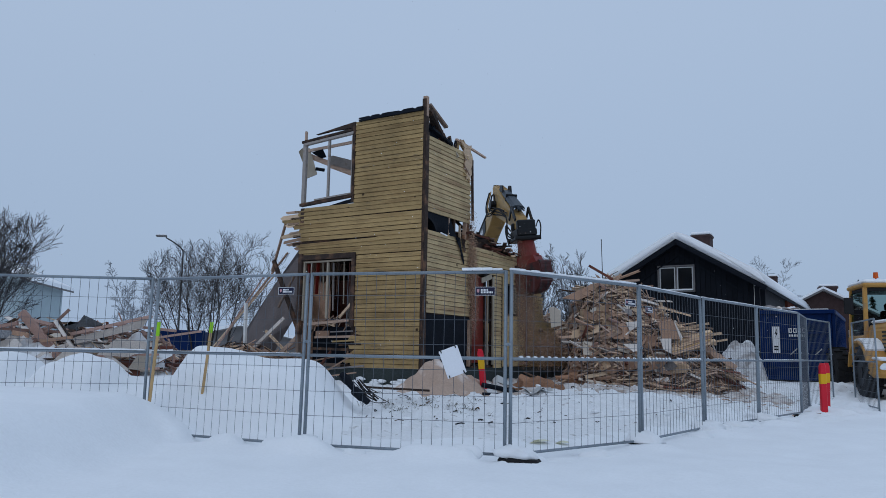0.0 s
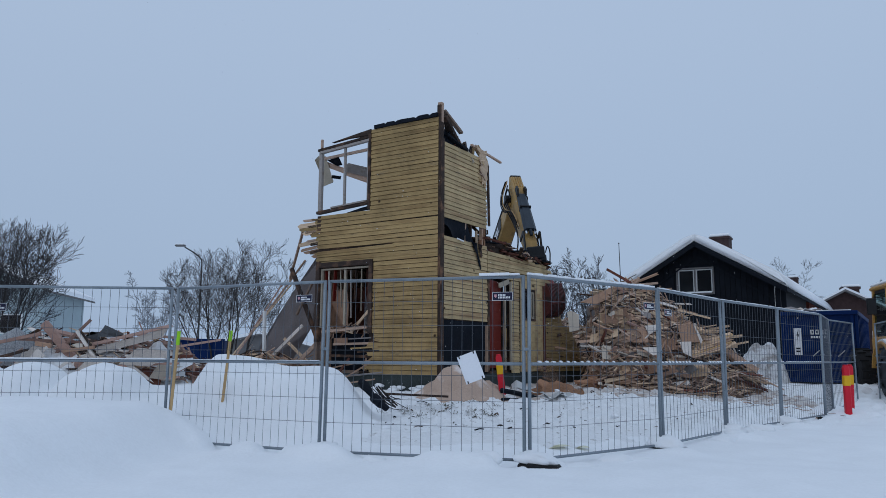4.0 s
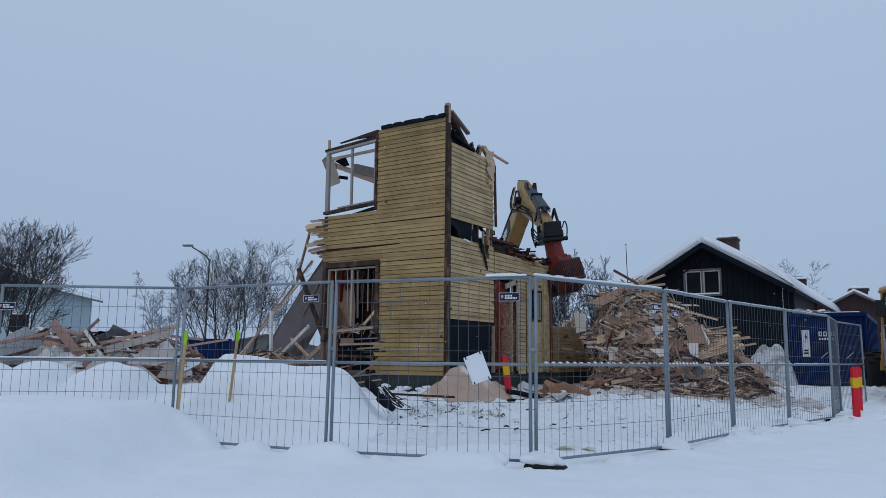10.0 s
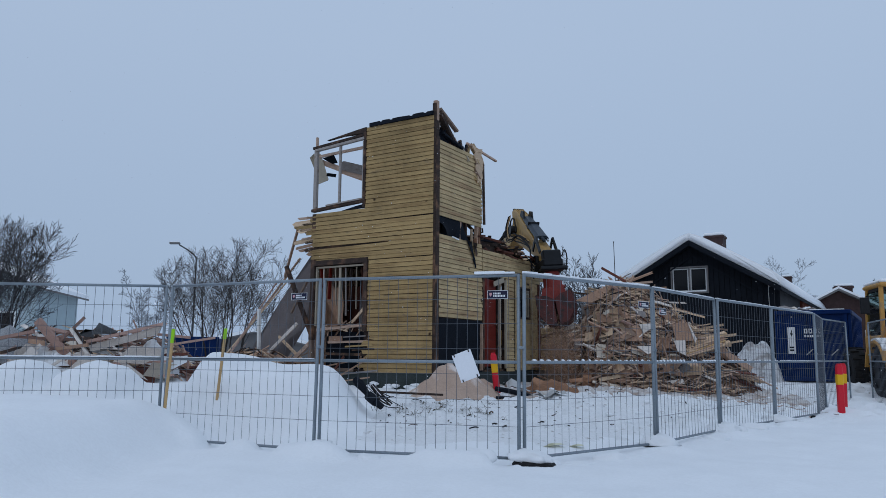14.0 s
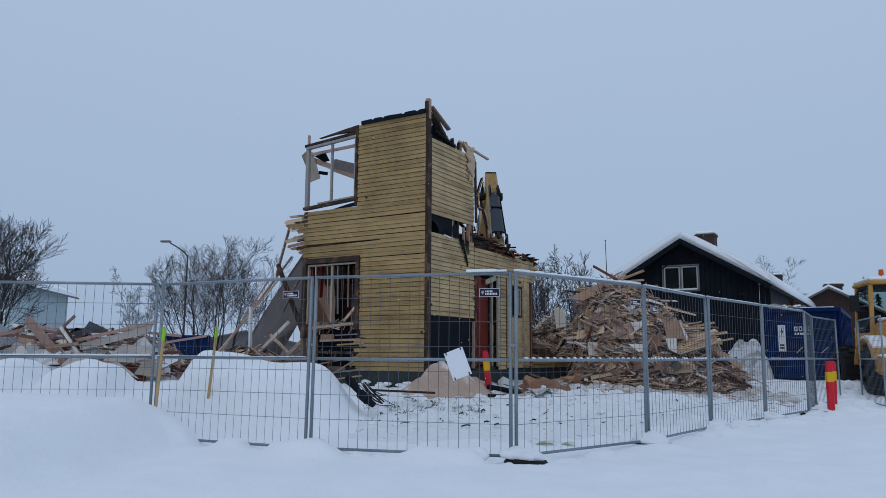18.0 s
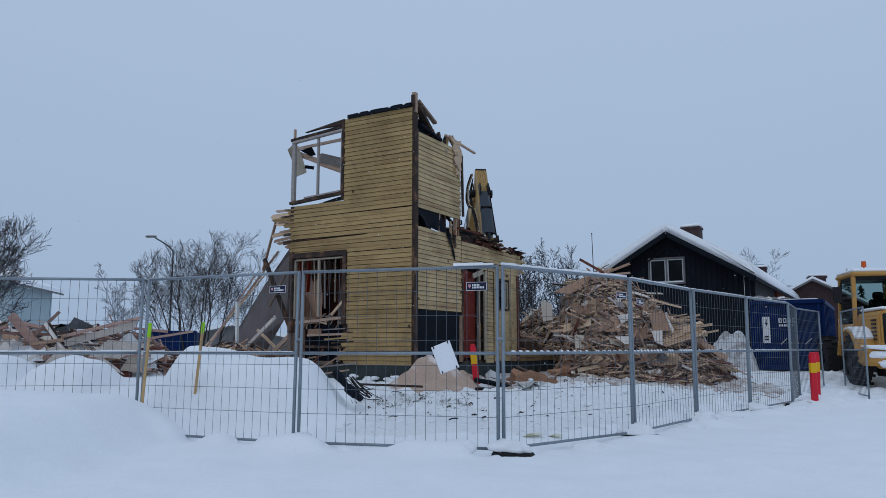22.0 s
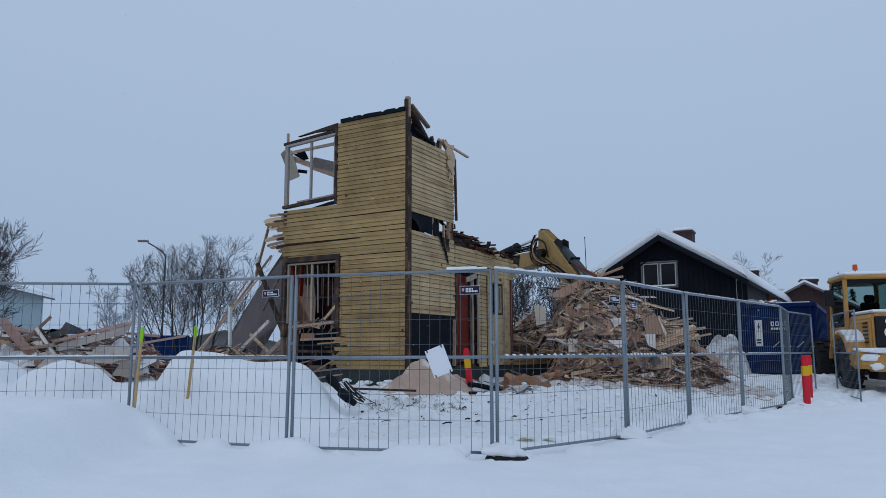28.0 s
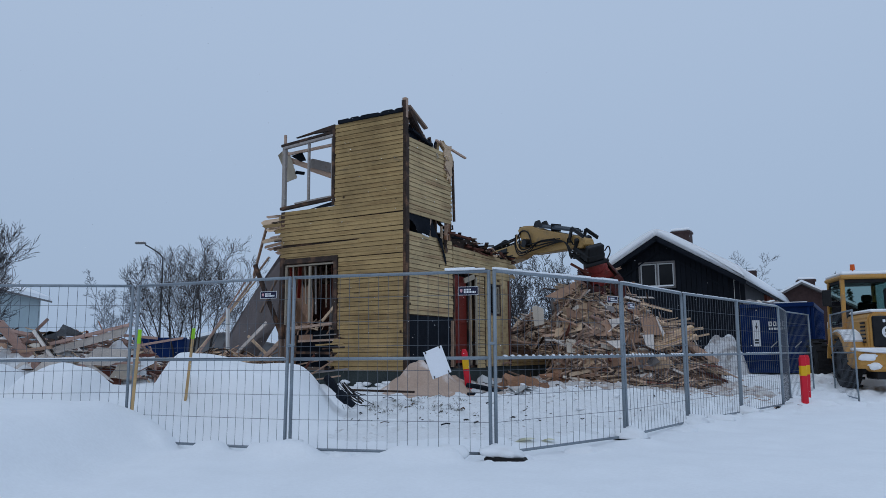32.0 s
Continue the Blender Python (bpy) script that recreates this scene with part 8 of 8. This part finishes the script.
def build_scraps():
    """Twigs, splinters and clods on the trampled snow."""
    rnd = random.Random(31)
    for mt, n, rng, size in ((DARK_WOOD, 26, (-1.0, 5.0, 10.5, 17.0), (0.015, 0.07)), (RAW_WOOD, 320, (0.5, 8.5, 15.5, 19.6), (0.02, 0.20)), (BARK, 60, (-0.7, 3.0, 11.0, 14.6), (0.01, 0.06))):
        verts, faces = [], []
        for _ in range(n):
            x, y = rnd.uniform(*rng[:2]), rnd.uniform(*rng[2:])
            if y < 9.6 + 0.75 * max(0, x - 1):
                continue
            l, w, h = rnd.uniform(*size) / 2, rnd.uniform(0.003, 0.010), rnd.uniform(0.003, 0.008)
            m = pose(x, y, ground_z(x, y) + 0.012, rnd.gauss(0, 10), rnd.gauss(0, 10), rnd.uniform(0, 360))
            k = len(verts)
            verts += [m @ Vector((sx * l, sy * w * (1 if sx > 0 else 0.4), sz * h)) for sx in (-1, 1) for sy in (-1, 1) for sz in (-1, 1)]
            faces += [tuple(k + i for i in q) for q in ((0, 1, 3, 2), (4, 6, 7, 5), (0, 4, 5, 1), (2, 3, 7, 6), (0, 2, 6, 4), (1, 5, 7, 3))]
        me = bpy.data.meshes.new("litter")
        me.from_pydata(verts, [], faces)
        me.materials.append(mt)
        tagged(part("litter", me, mt), "dark twigs and splinters strewn on trampled snow", "debris", kind="stuff")
    # curled scraps of felt and bark lying singly
    for k in range(34):
        x, y = (rnd.uniform(-0.8, 2.0), rnd.uniform(10.6, 13.6)) if k < 20 else (rnd.uniform(2.2, 6.0), rnd.uniform(13.5, 17.2))
        r = rnd.uniform(0.04, 0.11)
        g0 = rnd.uniform(0, 6.28)
        bm = bmesh.new()
        hose(bm, [(r * math.cos(g0 + 0.7 * j), r * math.sin(g0 + 0.7 * j), 0.02 * math.sin(1.3 * j)) for j in range(rnd.randint(2, 4))], rnd.uniform(0.005, 0.014), 5)
        ob = part("felt_scrap", bm, (TAR, BARK, DARK_WOOD)[k % 3], None, m=pose(x, y, ground_z(x, y) + 0.012))
        tagged(ob, "curled dark scrap lying on trampled snow", "scrap", group="scraps on the snow")
    # tufts of withered grass that stick out of the snow
    verts, faces = [], []
    for _ in range(52):
        x, y = rnd.gauss(0.15, 0.65), rnd.gauss(12.9, 0.42)
        for _ in range(rnd.randint(6, 14)):
            a = Vector((x + rnd.gauss(0, 0.05), y + rnd.gauss(0, 0.05), ground_z(x, y) - 0.01))
            d = Vector((rnd.gauss(0, 0.9), rnd.gauss(0, 0.9), 0.30)).normalized() * rnd.uniform(0.05, 0.20)
            w = Vector((-d.y, d.x, 0)).normalized() * 0.004
            k = len(verts)
            m = a + d * 0.6 + Vector((0, 0, 0.015))
            verts += [a - w, a + w, m + w, m - w, a + d + Vector((0, 0, -0.02))]
            faces += [(k, k + 1, k + 2, k + 3), (k + 3, k + 2, k + 4)]
    me = bpy.data.meshes.new("withered_grass")
    me.from_pydata(verts, [], faces)
    me.materials.append(mat("withered_grass", (0.085, 0.085, 0.062), 0.9, vary=0.3, bump=0, per=0.5))
    tagged(part("withered_grass", me, None), "withered grass sticking out of trampled snow", "grass", kind="stuff")
    for x, y, rz, w in ((1.55, 9.75, 12, 0.30), (1.86, 9.85, -20, 0.22)):
        p = thing("plastic_scrap", "pale yellow scrap of sheeting frozen into the snow", "scrap", pose(x, y, ground_z(x, y) + 0.012, 3, -4, rz), group="sheeting scraps")
        bm = bmesh.new()
        bm.faces.new([bm.verts.new(q) for q in ((-w / 2, -0.05, 0), (0, -0.07, 0.012), (w / 2, -0.03, 0), (w / 2 - 0.03, 0.05, 0.008), (0.02, 0.04, 0.02), (-w / 2 + 0.04, 0.06, 0))])
        bmesh.ops.solidify(bm, geom=bm.faces[:], thickness=0.006)
        part("sheet", bm, mat("pale_yellow_sheeting", (0.70, 0.69, 0.52), 0.6, vary=0.1, bump=0.1), p)
    # snow clods on the trampled plot
    verts, faces = [], []
    ball = bmesh.new()
    bmesh.ops.create_icosphere(ball, subdivisions=2, radius=1.0)
    shape, tris = [v.co.copy() for v in ball.verts], [[v.index for v in f.verts] for f in ball.faces]
    ball.free()
    for _ in range(420):
        x, y = rnd.uniform(-0.8, 8), rnd.uniform(10.2, 19.0)
        if y < 9.9 + 0.85 * max(0, x - 1):
            continue
        r = 0.015 + 0.045 * rnd.random() ** 3
        c, o = Vector((x, y, ground_z(x, y))), Vector((x * 3.1, y * 2.7, 0))
        k = len(verts)
        for v in shape:
            q = v * (1 + 0.5 * noise.noise(v * 1.1 + o))
            verts.append(c + Vector((q.x * r * 1.4, q.y * r, q.z * r * 0.7)))
        faces += [tuple(k + i for i in f) for f in tris]
    me = bpy.data.meshes.new("loose_snow")
    me.from_pydata(verts, [], faces)
    me.materials.append(SNOW)
    me.polygons.foreach_set("use_smooth", [True] * len(me.polygons))
    tagged(part("loose_snow", me, SNOW), "loose clods of snow on the trampled plot", "snow", kind="stuff")


build_scraps()


def build_downpipe():
    s = thing("black_pipe", "black plastic pipe and branches lying on the snow heap", "pipe", pose(0, 0, 0))
    bm = bmesh.new()
    way = [Vector(q) for q in ((-1.24, 12.35, 0.66), (-1.17, 12.3, 0.60), (-1.09, 12.2, 0.52), (-1.0, 12.1, 0.42), (-0.90, 12.0, 0.34), (-0.80, 11.95, 0.27))]
    for k, (qa, qb) in enumerate(zip(way, way[1:])):
        tube(bm, qa, qb + (qb - qa) * 0.25, 0.06 + 0.02 * (k % 2), 0.07 - 0.02 * (k % 3), 9)
    part("pipe", bm, TAR, s)
    rnd = random.Random(3)
    for k in range(10):
        a = Vector((-1.1 + 0.22 * rnd.random(), 12.5, 0.60 - 0.02 * k * rnd.random()))
        ln = rnd.uniform(0.2, 0.48)
        bm = bmesh.new()
        hose(bm, [a, a + Vector((ln * 0.45, -0.10, -0.10 - 0.1 * rnd.random())), a + Vector((ln, -0.2, rnd.uniform(-0.34, -0.14)))], rnd.choice((0.006, 0.008, 0.013)), 5)
        part("branch", bm, BARK if k % 3 else TAR, s)
    bm = bmesh.new()
    beam(bm, (-0.9, 13.3, 0.42), (0.2, 13.2, 0.38), 0.06, 0.035)
    part("board", bm, DARK_WOOD, s)
    d = thing("tarpaulin", "crumpled pale tarpaulin and black straps by the door", "tarpaulin", pose(0, 0, 0))
    bm = bmesh.new()
    g = [[bm.verts.new((1.5 + 0.10 * i, 15.1 - 0.06 * i + 0.12 * j, ground_z(1.2 + 0.1 * i, 15) + 0.05 + 0.20 * math.exp(-((i - 1.5) / 2.2) ** 2) * (1 - abs(j - 2) / 3) + 0.05 * rnd.random())) for j in range(5)] for i in range(12)]
    for i in range(11):
        for j in range(4):
            bm.faces.new((g[i][j], g[i + 1][j], g[i + 1][j + 1], g[i][j + 1]))
    part("sheet", bm, GREY_WHITE, d)
    bm = bmesh.new()
    hose(bm, [(1.25, 14.9, 0.42), (1.6, 14.75, 0.36), (2.1, 14.5, 0.22), (2.4, 14.4, 0.16)], 0.05, 6)
    hose(bm, [(1.1, 14.7, 0.24), (1.5, 14.6, 0.24), (1.8, 14.7, 0.22)], 0.05, 6)
    part("strap", bm, TAR, d)


build_downpipe()


def build_foundation_snow():
    rnd = random.Random(17)
    bm = bmesh.new()
    for k in range(18):
        s = rnd.uniform(0.2, 2.6)
        r = rnd.uniform(0.03, 0.08)
        p = Matrix.Rotation(radians(STREET), 4, "Z") @ Vector((-s, -0.08, rnd.uniform(0.3, 0.45)))
        v = bmesh.ops.create_icosphere(bm, subdivisions=2, radius=r)["verts"]
        for q in v:
            q.co *= 1 + 0.5 * noise.noise(q.co * 14 + Vector((k * 2.3, 0, 0)))
        bmesh.ops.transform(bm, matrix=Matrix.Translation((HX + p.x, HY + p.y, p.z)) @ Matrix.Diagonal((1.5, 0.6, 0.6, 1)), verts=v)
    tagged(part("stuck_snow", bm, SNOW, smooth=True), "clumps of snow stuck along the foundation", "snow", kind="stuff")


build_foundation_snow()


def build_fence_lumps():
    """Crusts of snow kicked up along the foot of the fence."""
    rnd = random.Random(23)
    for i, (a, b) in enumerate(zip(FENCE[3:9], FENCE[4:10])):
        for k in range(7 if i < 2 else 4):
            f = rnd.random()
            x, y = a[0] + (b[0] - a[0]) * f + rnd.uniform(-0.1, 0.1), a[1] + (b[1] - a[1]) * f - rnd.uniform(0.02, 0.30)
            r = rnd.uniform(0.08, 0.26)
            bm = bmesh.new()
            v = bmesh.ops.create_icosphere(bm, subdivisions=3, radius=1.0)["verts"]
            for q in v:
                q.co *= 1 + 0.28 * noise.noise(q.co * 1.3 + Vector((k * 3.1, i * 5.7, 0))) + 0.08 * noise.noise(q.co * 4 + Vector((i, k, 2)))
            ob = part("snow_lump", bm, SNOW, None, m=pose(x, y, ground_z(x, y) - 0.05, 0, 0, rnd.uniform(0, 180)) @ Matrix.Diagonal((r * 1.1, r * 0.8, r * 0.50, 1)), smooth=True)
            tagged(ob, "small lump of crusted snow by the fence", "snow", group="snow lumps")
    for i in (3, 4, 5, 6, 7):
        x, y = FENCE[i]
        dx, dy = (0.06, -0.06) if i == 4 else (0.02, -0.02)
        bm = bmesh.new()
        for q in bmesh.ops.create_icosphere(bm, subdivisions=3, radius=1.0)["verts"]:
            q.co *= 1 + 0.42 * noise.noise(q.co * 1.6 + Vector((i * 2.7, 1.1, 0))) + 0.16 * noise.noise(q.co * 3.6 + Vector((1.3, i, 0)))
            q.co.z = max(q.co.z, -0.18)
        ob = part("snow_lump", bm, SNOW, None, m=pose(x + dx, y + dy, -0.075 if i == 4 else -0.08, 0, 4 if i == 4 else 0, -20 if i == 4 else -35) @ Matrix.Diagonal((0.26, 0.18, 0.115, 1)), smooth=True)
        tagged(ob, "cap of snow lying on a ballast block", "snow", group="snow lumps")


build_fence_lumps()


def build_crusts():
    """Broken crusts of snow before the corner of the fence."""
    rnd = random.Random(5)
    for k, (x, y, r) in enumerate(((1.62, 8.75, 0.20), (2.4, 9.35, 0.22), (4.3, 11.5, 0.24))):
        bm = bmesh.new()
        for q in bmesh.ops.create_icosphere(bm, subdivisions=3, radius=1.0)["verts"]:
            q.co *= 1 + 0.35 * noise.noise(q.co * 1.2 + Vector((k * 4.3, 2.2, 0))) + 0.10 * noise.noise(q.co * 4 + Vector((0, k, 2)))
            q.co.z = max(q.co.z, -0.5)
        ob = part("snow_lump", bm, SNOW, None, m=pose(x, y, ground_z(x, y) - 0.03, 0, 0, rnd.uniform(-40, 40)) @ Matrix.Diagonal((r * 1.5, r * 0.7, 0.075, 1)), smooth=True)
        tagged(ob, "flat crust of broken snow before the fence", "snow", group="snow lumps")


build_crusts()


# ---- falling sawdust and snowflakes ----
def flakes(name, label, category, n, size, spread, mt, seed, soft=False):
    """A loose cloud of small flakes about its origin, as one object."""
    rnd = random.Random(seed)
    verts, faces = [], []
    for _ in range(n):
        k = 0.5 * (rnd.random() + rnd.random()) if soft else rnd.random()
        c = Vector((rnd.gauss(0, 0.34) * spread[0], rnd.gauss(0, 0.34) * spread[1], (k - 0.5) * spread[2]))
        s = size * rnd.uniform(0.5, 1.4)
        q = len(verts)
        u = Vector((rnd.gauss(0, 1), rnd.gauss(0, 1), rnd.gauss(0, 1))).normalized()
        w = u.orthogonal().normalized()
        verts += [c + u * s, c + w * s, c - u * s, c - w * s]
        faces.append((q, q + 1, q + 2, q + 3))
    me = bpy.data.meshes.new(name)
    me.from_pydata(verts, [], faces)
    me.materials.append(mt)
    return tagged(part(name, me, mt), label, category, kind="stuff")


def pour(start, end, x, u, top, n, spread, lag=0.55):
    """Clouds that leave the broken wall one after another and sink to the ground; each one starts behind the wall."""
    out = []
    t = start
    while t < end:
        hide = (-0.8, u - 0.4, -2.6)
        way = [(0, *hide)] if t > 0.7 else []
        if t > 0.7:
            way += [(t - 0.5, *hide)]
        way += [(max(0, t), x, u, top), (max(0, t) + 0.55, x + 0.05, u + 0.05, top - 0.75), (max(0, t) + 1.1, x + 0.1, u + 0.1, top - 1.9), (max(0, t) + 1.8, x + 0.1, u + 0.1, -2.6)]
        out.append((n, spread, tuple(way)))
        t += lag
    return out


CLOUDS = (pour(0, 2.9, 0.22, 5.0, 2.1, 2300, (0.30, 0.62, 2.3)) + pour(0, 2.3, 0.16, 2.12, 2.45, 900, (0.12, 0.16, 1.8)) + pour(0.2, 2.9, 0.6, 5.6, 0.9, 2000, (0.5, 0.9, 0.9), 0.9)
          + pour(6.0, 9.0, 0.95, 4.55, 2.1, 2300, (0.46, 0.50, 1.9), 0.5) + pour(8.0, 9.6, 0.2, 2.3, 2.8, 1100, (0.18, 0.28, 1.6)) + pour(13.0, 15.2, 0.95, 4.8, 1.6, 2200, (0.42, 0.60, 1.7), 0.55))
DUST = [(flakes("sawdust_cloud", "brown sawdust pouring out of the broken wall", "sawdust", int(n * 6), 0.012, (sp[0] * 1.25, sp[1] * 1.25, sp[2] * 1.35), DUST_AIR, k, True), way) for k, (n, sp, way) in enumerate(CLOUDS)]
SNOWFALL = flakes("snowfall", "small snowflakes drifting down over the plot", "snow", 5200, 0.0075, (14.0, 7.0, 52.0), SNOW, 77)


# ---- what moves ----
def motions():
    ts = [0.2 * k for k in range(161)]
    rows = {k: [] for k in ("boom", "stick", "barrel", "rod", "coupler", "grapple", "upper", "jaw_near", "jaw_far")}
    for t in ts:
        sl, b, s = arm_at(t)
        mb = plane_pose(sl, b, 0, 0)
        e = (L1 * math.cos(b), L1 * math.sin(b))
        ms = plane_pose(sl, s, *e)
        rows["upper"].append((t, plane_pose(sl, 0, 0, 0)))
        rows["boom"].append((t, mb))
        rows["stick"].append((t, ms))
        a, hd = mb @ Vector((2.6, 0, 1.20)), ms @ Vector((-0.56, 0, 0.30))
        yax = mb.to_3x3() @ Vector((0, 1, 0))
        rows["barrel"].append((t, along(a, hd, yax)))
        rows["rod"].append((t, along(hd, a, yax)))
        tip = (e[0] + L2 * math.cos(s), e[1] + L2 * math.sin(s))
        curl, lean, spin, wide = tool_at(t)
        base = plane_pose(sl, 0, *tip)
        turn = base @ Matrix.Rotation(-curl, 4, "Y") @ Matrix.Rotation(lean, 4, "X")
        rows["coupler"].append((t, base @ Matrix.Rotation(-curl, 4, "Y") @ Matrix.Rotation(lean * 0.5, 4, "X") @ Matrix.Translation((0.08, 0, -0.02))))
        rows["grapple"].append((t, turn @ Matrix.Translation((0.06, 0, -0.52)) @ Matrix.Rotation(spin, 4, "Z")))
        for key, sg in (("jaw_near", 1), ("jaw_far", -1)):
            rows[key].append((t, Matrix.Translation((0.30 * sg, 0, -0.76)) @ Matrix.Rotation(-wide * sg, 4, "Y")))
    for k, r in rows.items():
        walk(EX_PARTS[k], r)

    up = house_pose(0, 0, 1.95)
    down = house_pose(-1.6, 0.9, 0.72, 0, -82, 0)
    walk(WALL_TOP, [(0, up), (4.0, up), (4.6, house_pose(-0.25, 0.15, 1.80, 0, -28, 0)), (5.3, down), (32, down)])
    up = house_pose(0, 0, 0.98)
    down = house_pose(-0.45, 0.3, 0.70, 0, -84, 0)
    walk(WALL_LOW, [(0, up), (12.8, up), (13.4, house_pose(-0.05, 0.04, 0.97, 0, -7, 0)), (14.3, house_pose(-0.1, 0.1, 0.9, 0, -24, 0)), (15.4, house_pose(-0.3, 0.2, 0.78, 0, -62, 0)), (16.2, down), (32, down)])

    # sawdust drops from the torn edge and comes to rest under the heaps
    for ob, way in DUST:
        rows = [(t, house_pose(x, u, z)) for t, x, u, z in way]
        walk(ob, rows + [(32, rows[-1][1])])
    walk(SNOWFALL, [(4 * j, pose(1.0 - 0.35 * j, 14.0, 21.0 - 4.2 * j)) for j in range(9)])


motions()
